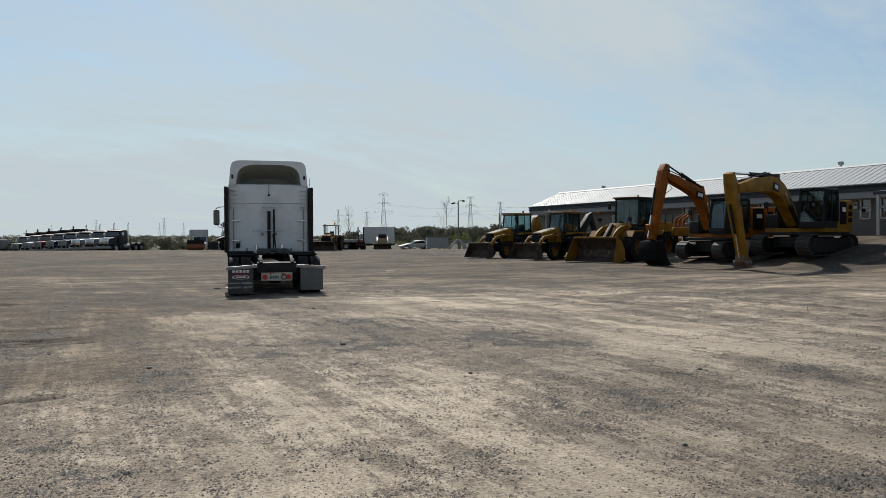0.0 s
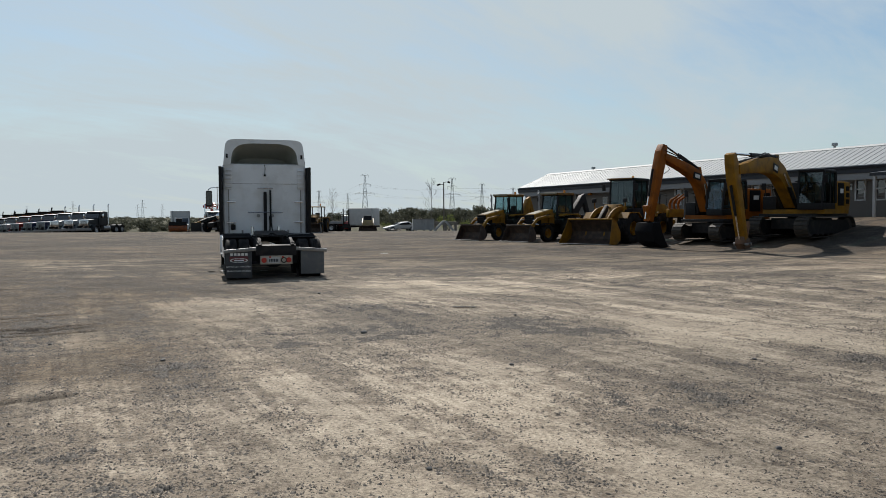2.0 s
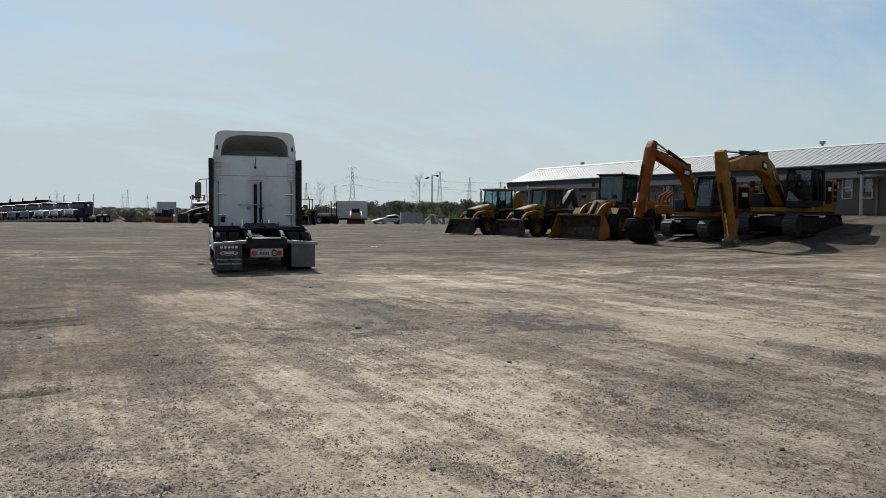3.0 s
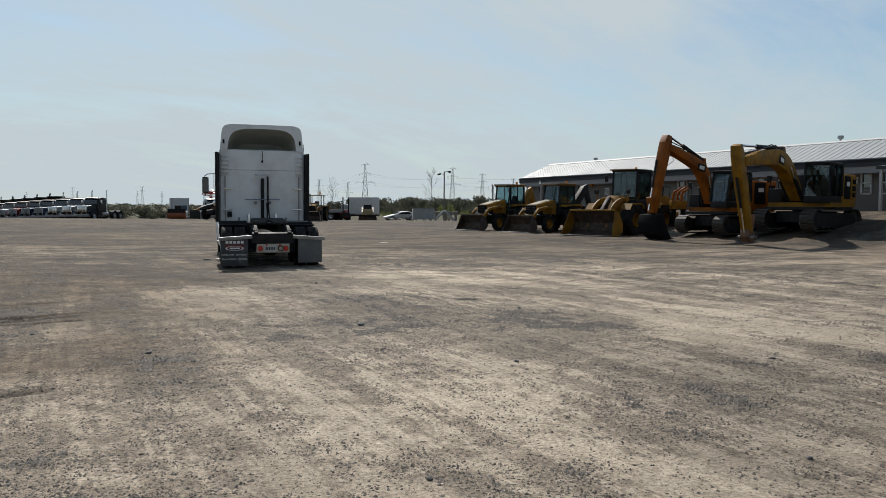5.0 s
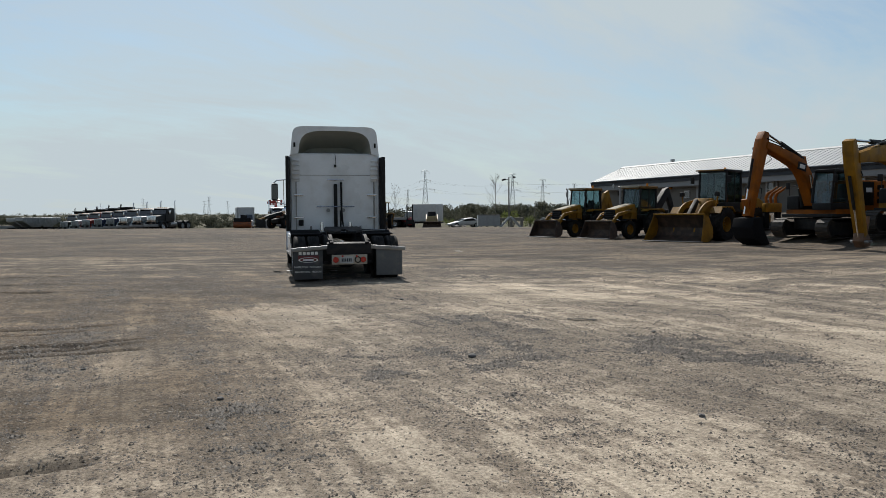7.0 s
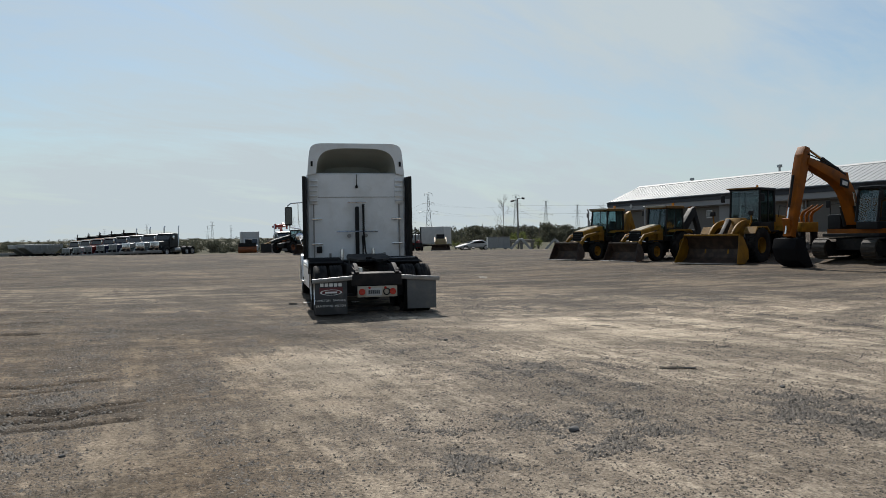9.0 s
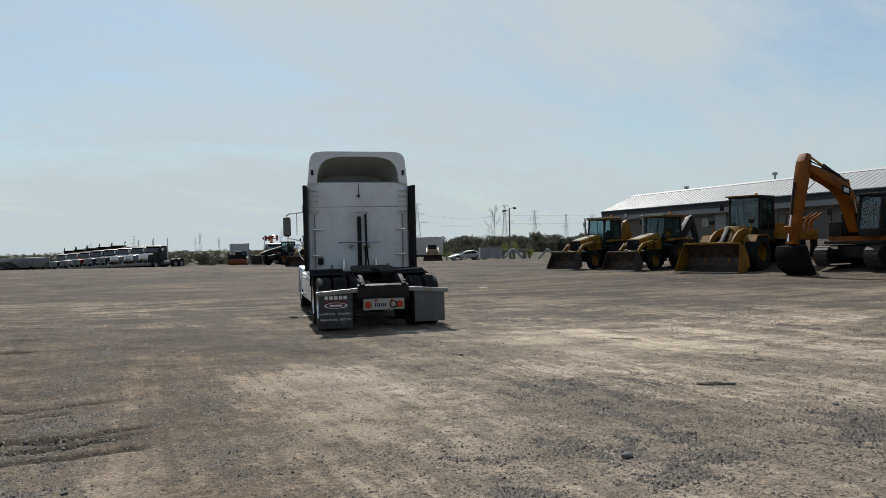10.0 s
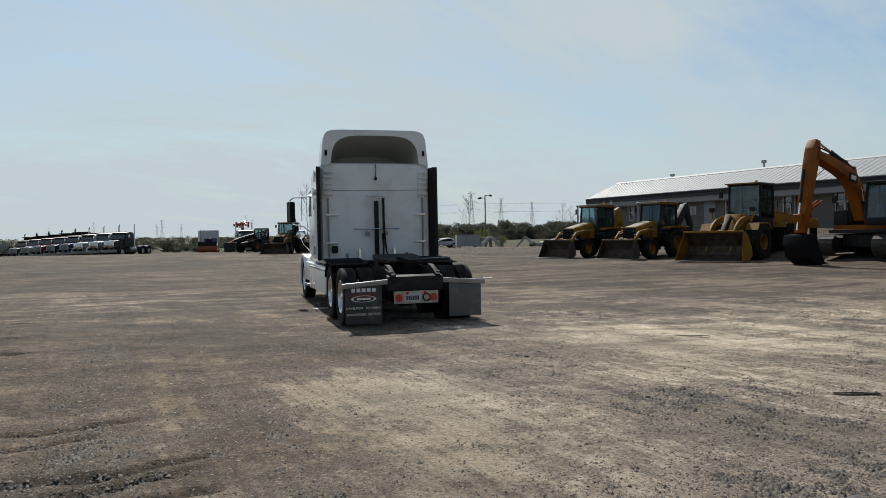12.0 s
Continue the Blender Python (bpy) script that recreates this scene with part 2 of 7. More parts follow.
def merge(bm, own):
    if bm is None:
        return own
    me = bpy.data.meshes.new("tmp")
    own.to_mesh(me)
    own.free()
    bm.from_mesh(me)
    bpy.data.meshes.remove(me)
    return bm


def cyl(p, q, r, r2=None, n=14, bm=None):
    p, q = Vector(p), Vector(q)
    d = q - p
    m = Matrix.Translation((p + q) / 2) @ d.to_track_quat("Z", "Y").to_matrix().to_4x4()
    bm = bm or BM()
    bmesh.ops.create_cone(bm, cap_ends=True, segments=n, radius1=r, radius2=r if r2 is None else r2, depth=d.length, matrix=m)
    return bm


def loft(rings, cap=True, closed=True, bm=None):
    bm = bm or BM()
    vs = [[bm.verts.new(p) for p in ring] for ring in rings]
    n = len(vs[0])
    for a, b in zip(vs, vs[1:]):
        for i in range(n if closed else n - 1):
            j = (i + 1) % n
            bm.faces.new((a[i], a[j], b[j], b[i]))
    if cap:
        bm.faces.new(vs[0]), bm.faces.new(vs[-1])
    return bm


def tube(pts, r, n=7, bm=None):
    pts = [Vector(p) for p in pts]
    rings = []
    up = Vector((0.13, 0.21, 0.97))
    for i, p in enumerate(pts):
        d = (pts[min(i + 1, len(pts) - 1)] - pts[max(i - 1, 0)]).normalized()
        s = d.cross(up)
        if s.length < 0.05:
            s = d.cross(Vector((1, 0.1, 0)))
        s.normalize()
        u = s.cross(d)
        rr = r[i] if isinstance(r, (list, tuple)) else r
        rings.append([p + (s * math.cos(k) + u * math.sin(k)) * rr for k in (2 * math.pi * j / n for j in range(n))])
    return loft(rings, bm=bm)


def prism(pts, x0, x1, bev=0.0, bm=None):
    """A side profile of (y, z) drawn out along x."""
    own = loft([[(x0, y, z) for y, z in pts], [(x1, y, z) for y, z in pts]])
    if bev:
        bmesh.ops.recalc_face_normals(own, faces=own.faces)
        bmesh.ops.bevel(own, geom=list(own.edges), offset=bev, segments=2, affect="EDGES", profile=0.6)
    return merge(bm, own)


def slab(pts, z0, z1, bm=None):
    """A plan of (x, y) drawn out along z."""
    return merge(bm, loft([[(x, y, z0) for x, y in pts], [(x, y, z1) for x, y in pts]]))


def lathe(prof, n=28, c=(0, 0, 0), bm=None):
    """A ring profile of (x, radius), turned about the x axis through c."""
    rings = []
    for k in range(n):
        a = 2 * math.pi * k / n
        rings.append([(c[0] + x, c[1] + r * math.cos(a), c[2] + r * math.sin(a)) for x, r in prof])
    bm = bm or BM()
    vs = [[bm.verts.new(p) for p in ring] for ring in rings]
    for i in range(n):
        a, b = vs[i], vs[(i + 1) % n]
        for j in range(len(prof) - 1):
            bm.faces.new((a[j], a[j + 1], b[j + 1], b[j]))
    return bm


def rrect(hw, z0, z1, r, n=4):
    pts = []
    for cx_, cz_, a0 in ((hw - r, z1 - r, 0), (-hw + r, z1 - r, 90), (-hw + r, z0 + r, 180), (hw - r, z0 + r, 270)):
        for k in range(n + 1):
            a = radians(a0 + 90 * k / n)
            pts.append((cx_ + r * math.cos(a), cz_ + r * math.sin(a)))
    return pts


def beam(path, heights):
    """The outline of a bent arm: a centre line of (y, z) with its depth at each point."""
    up, down = [], []
    for i, (p, h) in enumerate(zip(path, heights)):
        a, b = Vector(path[max(i - 1, 0)]), Vector(path[min(i + 1, len(path) - 1)])
        d = (b - a).normalized()
        nrm = Vector((-d.y, d.x)) * h / 2
        up.append(tuple(Vector(p) + nrm)), down.append(tuple(Vector(p) - nrm))
    return up + down[::-1]


def rounded(path, depth, steps=4):
    """The same centre line and depths, eased through their points."""
    out, od = [], []
    pts = [Vector((*p, d)) for p, d in zip(path, depth)]
    for i in range(len(pts) - 1):
        p0, p1, p2, p3 = pts[max(i - 1, 0)], pts[i], pts[i + 1], pts[min(i + 2, len(pts) - 1)]
        for k in range(steps):
            u = k / steps
            v = 0.5 * (2 * p1 + (p2 - p0) * u + (2 * p0 - 5 * p1 + 4 * p2 - p3) * u * u + (3 * p1 - p0 - 3 * p2 + p3) * u ** 3)
            out.append((v.x, v.y)), od.append(v.z)
    return out + [tuple(path[-1])], od + [depth[-1]]


def lettering(name, body, size, m, parent, material="letter", label=""):
    cu = bpy.data.curves.new(name, "FONT")
    cu.body, cu.size, cu.align_x, cu.align_y, cu.extrude, cu.resolution_u = body, size, "CENTER", "CENTER", 0.002, 3
    tmp = bpy.data.objects.new("tmp_text", cu)
    me = bpy.data.meshes.new_from_object(tmp)
    bpy.data.objects.remove(tmp)
    me.materials.clear()
    me.materials.append(M[material])
    ob = new(name, me)
    ob.parent, ob.matrix_basis = parent, m
    return tagged(ob, label)


# ---- the lie of the land ----
EAVE = Vector((7.2, 67.2))               # far corner of the office building's eave
ALONG = Vector((0.469, -0.883))          # along its front
OUT = Vector((-0.883, -0.469))           # out of its front


def sm(a, b, v):
    k = min(1.0, max(0.0, (v - a) / (b - a)))
    return k * k * (3 - 2 * k)


def gz(x, y):
    d = Vector((x, y)) - EAVE
    s, a = d.dot(OUT), d.dot(ALONG)
    side = sm(-8, -1, a) * (1 - sm(60, 100, a))
    z = side * (0.12 * sm(26, 16, s) + 1.36 * sm(10.5, 1.0, s) * sm(4, 20, a)) * (1 - sm(30, 70, -s))
    z -= 1.3 * sm(76, 150, y) + 1.3 * sm(90, 160, y) * sm(-15, -70, x)
    return z - 1.2 * sm(150, 400, y)


def stand(ob, x, y, rz, dz=0.0, tilt=0.0, size=(1, 1, 1)):
    ob.matrix_basis = pose(x, y, gz(x, y) + dz, 0, tilt, rz) @ Matrix.Diagonal((*size, 1))
    return ob


# ---- ground ----
# worn spots of the yard: centre, half sizes; gravel-strewn (+) or bare pale fines (-)
SPOTS = [
    (1.17, 6.82, 0.55, 0.45, 1.0), (2.1, 7.6, 0.7, 0.5, 0.8), (0.9, 11.0, 0.8, 1.0, 0.9), (-1.1, 10.7, 1.2, 1.3, 0.8),
    (-1.0, 7.8, 0.6, 0.5, 0.6), (-3.0, 8.9, 1.1, 0.6, 0.6), (2.2, 6.2, 0.8, 0.5, -0.9), (4.0, 10.4, 1.6, 0.8, -0.9),
    (3.2, 11.6, 0.8, 0.4, -0.6), (0.1, 19.2, 1.6, 1.6, -0.8), (-6.8, 12.9, 1.5, 1.6, 0.6), (-1.3, 18.7, 2.3, 1.6, -0.9),
    (-1.1, 14.4, 0.95, 0.8, 1.0), (-2.4, 11.3, 1.3, 0.7, 0.9), (-5.0, 16.2, 1.0, 0.8, 0.7), (-14.5, 27.0, 3.2, 3.5, -0.8),
    (-12.0, 25.7, 2.0, 1.8, -0.6), (-5.2, 22.0, 1.7, 0.9, 0.6), (-4.6, 16.3, 0.8, 0.6, -0.5), (-2.6, 15.2, 0.7, 0.6, -0.6),
    (0.4, 16.7, 1.1, 0.7, -0.7), (1.4, 11.6, 1.1, 0.8, 0.5), (-10.8, 26.9, 3.0, 2.0, -0.5), (-4.5, 14.5, 0.8, 0.9, -0.5),
    (-9.0, 14.5, 3.6, 5.0, -0.25), (-5.5, 9.0, 2.4, 2.4, -0.1), (0.2, 7.5, 2.6, 3.2, -0.45), (2.5, 14.0, 3.0, 2.6, -0.3),
    (0.6, 4.6, 1.6, 0.6, -0.4), (-4.2, 6.4, 1.5, 0.9, 0.35), (6.5, 17.0, 2.6, 0.8, -0.5), (9.0, 22.0, 3.0, 0.8, -0.45), (3.6, 6.6, 2.0, 1.6, -0.5), (5.0, 12.6, 2.0, 0.7, -0.6), (-4.6, 15.2, 1.6, 1.4, -0.5), (-3.6, 12.6, 1.3, 1.0, -0.6),
]
RUTS = [((-8.6, 13.1), (-6.9, 13.9)), ((-8.3, 12.6), (-7.0, 13.35)), ((-7.9, 11.65), (-6.4, 12.35)), ((-7.4, 11.35), (-5.9, 12.25)), ((-6.5, 12.16), (-5.9, 12.7)),
        ((-7.3, 11.1), (-5.6, 11.85)), ((-13.5, 21.4), (-12.0, 22.0)), ((-11.4, 17.6), (-10.1, 17.75)), ((-4.6, 7.3), (-4.0, 7.7)), ((-12.0, 15.1), (-10.2, 15.7)), ((-12.8, 18.8), (-11.0, 19.4))]


# smooth random land noise
LATTICE = np.random.RandomState(77).rand(512, 512) * 2 - 1


def drift(x, y, seed, octaves=4, gain=0.55):
    v, amp, tot = 0.0, 1.0, 0.0
    for o in range(octaves):
        px_, py_ = x * 2 ** o + seed * 13.7 + o * 5.3, y * 2 ** o + seed * 7.9 + o * 9.1
        ix, iy = np.floor(px_).astype(int), np.floor(py_).astype(int)
        fx, fy = px_ - ix, py_ - iy
        fx, fy = fx * fx * (3 - 2 * fx), fy * fy * (3 - 2 * fy)
        q00, q10 = LATTICE[iy % 512, ix % 512], LATTICE[iy % 512, (ix + 1) % 512]
        q01, q11 = LATTICE[(iy + 1) % 512, ix % 512], LATTICE[(iy + 1) % 512, (ix + 1) % 512]
        v = v + amp * ((q00 * (1 - fx) + q10 * fx) * (1 - fy) + (q01 * (1 - fx) + q11 * fx) * fy)
        tot += amp
        amp *= gain
    return v / tot * 1.9


def along(x, y, deg):
    c, k = math.cos(radians(deg)), math.sin(radians(deg))
    return x * c + y * k, -x * k + y * c


def gravel_field(x, y):
    """Where the loose stones gather: windrows along the wheel tracks, and ragged patches."""
    a1, c1_ = along(x, y, 115)
    a2, c2_ = along(x, y, 124)
    return 0.34 * drift(a1 * 0.22, c1_ * 2.2, 1) + 0.30 * drift(a2 * 0.30, c2_ * 1.5, 2) + 0.24 * drift(x * 0.7, y * 0.7, 3, 5) + 0.22 * drift(x * 4, y * 4, 4, 3)


def axis_lines(lo, hi, step, far_lo, far_hi):
    a = list(np.arange(lo, hi + 1e-6, step))
    left, right, d, v = [], [], step, lo
    while v > far_lo:
        d *= 1.13
        v -= d
        left.append(v)
    d, v = step, hi
    while v < far_hi:
        d *= 1.13
        v += d
        right.append(v)
    return np.array(left[::-1] + a + right)


gx, gy = axis_lines(-14.0, 10.0, 0.065, -2500, 2500), axis_lines(3.5, 24.0, 0.065, -900, 4200)
nx, ny = len(gx), len(gy)
XX, YY = np.meshgrid(gx, gy)


def near_spots(X, Y):
    v = np.zeros_like(X)
    for cx_, cy_, rx, ry, k in SPOTS:
        d = ((X - cx_) / rx + 0.45 * drift(X * 1.2, Y * 1.2, 8)) ** 2 + ((Y - cy_) / ry + 0.45 * drift(X * 1.2, Y * 1.2, 9)) ** 2
        v += k * np.exp(-d * 0.9)
    return np.clip(v, -1, 1)


def ruts(X, Y):
    v = np.zeros_like(X)
    for (ax, ay), (bx, by) in RUTS:
        dx, dy = bx - ax, by - ay
        k = np.clip(((X - ax) * dx + (Y - ay) * dy) / (dx * dx + dy * dy), 0, 1)
        d = np.hypot(X - ax - k * dx, Y - ay - k * dy)
        v = np.maximum(v, np.exp(-(d / 0.075) ** 2) - 0.35 * np.exp(-((d - 0.2) / 0.09) ** 2))
    return v


SP, RU = near_spots(XX, YY), ruts(XX + 0.10 * drift(XX * 1.5, YY * 1.5, 6), YY + 0.06 * drift(XX * 2, YY * 2, 7))
# far_in: the far yard's backlit shade, put into stoniness and colour by distance
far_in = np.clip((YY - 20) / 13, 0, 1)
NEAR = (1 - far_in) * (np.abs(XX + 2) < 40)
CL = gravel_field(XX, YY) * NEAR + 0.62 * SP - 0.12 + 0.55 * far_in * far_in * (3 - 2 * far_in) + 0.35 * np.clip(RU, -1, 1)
# dark brown earth on the left; far off, stone shade painted as darkening
earth_far_shade = np.clip((-2.2 - XX + 1.6 * drift(XX * 0.35, YY * 0.35, 12)) / 3.4, 0, 1) * np.clip((YY - 5.5) / 3, 0, 1)
earth_far_shade = np.maximum(0.95 * earth_far_shade * (1 - far_in), 0.95 * far_in)
zz = np.empty((ny, nx))
for j in range(ny):
    for i in range(nx):
        zz[j, i] = gz(gx[i], gy[j])
flat = (np.abs(XX) < 60) & (YY > -20) & (YY < 110)
zz += flat * (0.035 * drift(XX * 0.22, YY * 0.22, 21, 2) + 0.011 * drift(XX * 1.1, YY * 1.1, 22, 2))
zz += NEAR * (YY > 2) * ((0.007 + 0.008 * np.clip(CL, 0, 1)) * drift(XX * 4.5, YY * 4.5, 23, 3) - 0.065 * RU)
grass = np.zeros((ny, nx))
for j in range(ny):
    for i in range(nx):
        x, y = gx[i], gy[j]
        w = 6 * noise.noise(Vector((x * 0.05, y * 0.05, 2.0)))
        grass[j, i] = max(sm(112, 120, y + w - 0.16 * x), sm(-82, -100, x), sm(60, 80, x), sm(-30, -60, y))
verts = np.stack([XX, YY, zz], -1).reshape(-1, 3)
idx = np.arange(nx * ny).reshape(ny, nx)
quads = np.stack([idx[:-1, :-1], idx[:-1, 1:], idx[1:, 1:], idx[1:, :-1]], -1).reshape(-1, 4)
gme = bpy.data.meshes.new("ground")
gme.from_pydata(verts.tolist(), [], quads.tolist())
for nm, arr in (("gravel", CL), ("earth_far_shade", earth_far_shade), ("ruts", np.clip(RU, 0, 1)), ("grass", grass), ("distant", np.clip((YY - 11) / 14, 0, 1))):
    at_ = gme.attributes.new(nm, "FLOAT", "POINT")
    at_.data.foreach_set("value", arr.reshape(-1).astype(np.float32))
gme.polygons.foreach_set("use_smooth", [True] * len(gme.polygons))
ground = tagged(new("ground", gme), "dusty gravel yard with pale bare tracks and grass beyond", "ground", kind="structure")


def ground_material():
    m = bpy.data.materials.new("yard_gravel")
    m.use_nodes = True
    t = m.node_tree
    b = t.nodes["Principled BSDF"]
    co = t.nodes.new("ShaderNodeTexCoord").outputs["Object"]

    def link(v, s):
        if isinstance(v, (int, float)):
            s.default_value = v
        elif isinstance(v, tuple):
            s.default_value = (*v, 1)
        else:
            t.links.new(v, s)

    def nz(scale, detail=4.0, rot=0.0, stretch=1.0, off=0.0, rough=0.55, dist=0.0):
        mp = t.nodes.new("ShaderNodeMapping")
        mp.vector_type = "TEXTURE"
        mp.inputs["Rotation"].default_value = (0, 0, radians(rot))
        mp.inputs["Scale"].default_value = (1 / (scale * stretch), 1 / scale, 1 / scale)
        mp.inputs["Location"].default_value = (off * 3, off * 2, 0)
        t.links.new(co, mp.inputs[0])
        n = t.nodes.new("ShaderNodeTexNoise")
        n.inputs["Scale"].default_value, n.inputs["Detail"].default_value = 1.0, detail
        n.inputs["Roughness"].default_value, n.inputs["Distortion"].default_value = rough, dist
        t.links.new(mp.outputs[0], n.inputs["Vector"])
        return n.outputs[0]

    def vor(scale, feature="F1", out="Distance"):
        n = t.nodes.new("ShaderNodeTexVoronoi")
        n.feature, n.voronoi_dimensions = feature, "2D"
        n.inputs["Scale"].default_value = scale
        t.links.new(co, n.inputs["Vector"])
        return n.outputs[out]

    def ma(op, a, c=0.0):
        n = t.nodes.new("ShaderNodeMath")
        n.operation = op
        link(a, n.inputs[0]), link(c, n.inputs[1])
        return n.outputs[0]

    def rng(v, a, c, lo=0.0, hi=1.0):
        n = t.nodes.new("ShaderNodeMapRange")
        link(v, n.inputs[0])
        for i, k in enumerate((a, c, lo, hi)):
            n.inputs[i + 1].default_value = k
        return n.outputs[0]

    def mx(f, a, c, kind="MIX"):
        n = t.nodes.new("ShaderNodeMixRGB")
        n.blend_type = kind
        link(f, n.inputs[0]), link(a, n.inputs[1]), link(c, n.inputs[2])
        return n.outputs[0]

    def attr(nm):
        n = t.nodes.new("ShaderNodeAttribute")
        n.attribute_name = nm
        return n.outputs["Fac"]

    grit = nz(13.0, 8, 0, 1.0, 6.0, 0.8)
    lump = nz(4.0, 6, 0, 1.0, 5.0, 0.7)
    streak = nz(3.2, 6, 115, 0.09, 1.0, 0.65, 0.4)       # wheel tracks leaving the yard's middle
    cross = nz(1.7, 6, 123, 0.14, 7.0, 0.68, 0.6)        # sweeps across it
    thread = nz(11.0, 4, 116, 0.05, 4.0, 0.6, 0.2)       # single tyre ribs
    fine = nz(34.0, 6, 0, 1.0, 0.0, 0.75)
    # gravel, gritty ground and bare pale fines, with ragged borders between them
    far_streak = nz(0.60, 7, 122, 0.30, 9.0, 0.7, 0.8)
    g = attr("gravel")
    for layer, weight in ((grit, 2.2), (lump, 2.0), (cross, 1.2), (streak, 1.5), (thread, 1.5), (far_streak, 0.6)):
        g = ma("ADD", g, ma("MULTIPLY", ma("SUBTRACT", layer, 0.5), weight))
    cover = rng(g, -0.62, -0.18)
    stony = rng(g, 0.46, 0.84)
    patch = ma("ADD", ma("MULTIPLY", nz(0.35, 5, 30, 0.7, 3.0, 0.6, 0.5), 0.6), ma("MULTIPLY", lump, 0.4))
    sand = mx(rng(patch, 0.40, 0.60), (0.375, 0.320, 0.250), (0.300, 0.253, 0.195))
    gritty = mx(rng(lump, 0.40, 0.60), (0.258, 0.214, 0.165), (0.195, 0.160, 0.122))
    gravel = mx(rng(lump, 0.42, 0.58), (0.160, 0.137, 0.112), (0.092, 0.079, 0.065))
    c = mx(stony, mx(cover, sand, gritty), gravel)
    c = mx(1.0, c, mx(rng(ma("ADD", ma("MULTIPLY", far_streak, 0.5), ma("MULTIPLY", nz(0.34, 7, 128, 0.4, 15.0, 0.75, 0.9), 0.5)), 0.44, 0.56), (1.20, 1.195, 1.185), (0.76, 0.755, 0.75)), "MULTIPLY")
    c = mx(1.0, c, mx(rng(nz(0.13, 6, 140, 0.4, 18.0, 0.7, 0.8), 0.44, 0.56), (1.10, 1.095, 1.09), (0.84, 0.835, 0.83)), "MULTIPLY")
    c = mx(1.0, c, mx(rng(thread, 0.36, 0.64), (1.06, 1.06, 1.06), (0.90, 0.895, 0.89)), "MULTIPLY")
    # broad worn patches further off
    broad = ma("ADD", ma("MULTIPLY", nz(0.30, 5, 8, 0.35, 21.0, 0.62, 0.7), 0.55), ma("MULTIPLY", nz(1.3, 4, 14, 0.4, 23.0, 0.62, 0.5), 0.45))
    c = mx(attr("distant"), c, mx(1.0, c, mx(rng(broad, 0.46, 0.545), (1.45, 1.42, 1.37), (0.44, 0.43, 0.42)), "MULTIPLY"))
    # brown earth on the left, and the far ground's shade darkened into its colour
    c = mx(attr("earth_far_shade"), c, mx(1.0, c, mx(rng(ma("ADD", ma("MULTIPLY", nz(1.5, 7, 12, 0.35, 27.0, 0.78, 0.7), 0.6), ma("MULTIPLY", grit, 0.4)), 0.43, 0.57), (0.52, 0.462, 0.395), (0.215, 0.187, 0.157)), "MULTIPLY"))
    # pebbles of three sizes, few on the fines and thick in the gravel
    h = ma("ADD", ma("MULTIPLY", fine, 0.008), ma("MULTIPLY", ma("ADD", grit, lump), 0.016))
    for size, few, some, many, tall in ((17.0, 0.012, 0.09, 0.40, 0.045), (31.0, 0.04, 0.30, 0.70, 0.030), (64.0, 0.06, 0.42, 0.85, 0.015)):
        peb = vor(size)
        sepc = t.nodes.new("ShaderNodeSeparateColor")
        t.links.new(vor(size, "F1", "Color"), sepc.inputs[0])
        reach = rng(sepc.outputs[2], 0, 1, 0.18, 0.42)
        odds = ma("ADD", rng(cover, 0, 1, few, some), rng(stony, 0, 1, 0.0, many - some))
        there = ma("MULTIPLY", ma("LESS_THAN", sepc.outputs[0], odds), ma("LESS_THAN", peb, reach))
        tone = mx(ma("POWER", sepc.outputs[1], 2.0), (0.026, 0.022, 0.019), (0.34, 0.30, 0.25))
        c = mx(ma("MULTIPLY", there, 0.9), c, tone)
        h = ma("ADD", h, ma("MULTIPLY", ma("MULTIPLY", there, ma("SUBTRACT", reach, peb)), tall))
    c = mx(1.0, c, mx(rng(fine, 0.40, 0.60), (0.60, 0.59, 0.58), (1.22, 1.22, 1.22)), "MULTIPLY")
    c = mx(ma("MULTIPLY", attr("ruts"), 0.85), c, (0.045, 0.036, 0.028))
    gcol = mx(rng(nz(0.08, 6, 0, 1, 3.0, 0.7), 0.35, 0.65), (0.036, 0.036, 0.013), (0.062, 0.053, 0.024))
    c = mx(attr("grass"), c, gcol)
    t.links.new(c, b.inputs["Base Color"])
    b.inputs["Roughness"].default_value = 0.92
    b.inputs["Specular IOR Level"].default_value = 0.2
    bp = t.nodes.new("ShaderNodeBump")
    bp.inputs["Strength"].default_value, bp.inputs["Distance"].default_value = 0.9, 1.0
    t.links.new(h, bp.inputs["Height"]), t.links.new(bp.outputs[0], b.inputs["Normal"])
    return m


gme.materials.append(ground_material())


def ground_z(x, y):
    i, j = int(np.clip(np.searchsorted(gx, x) - 1, 0, nx - 2)), int(np.clip(np.searchsorted(gy, y) - 1, 0, ny - 2))
    u, v = (x - gx[i]) / (gx[i + 1] - gx[i]), (y - gy[j]) / (gy[j + 1] - gy[j])
    return (zz[j, i] * (1 - u) + zz[j, i + 1] * u) * (1 - v) + (zz[j + 1, i] * (1 - u) + zz[j + 1, i + 1] * u) * v


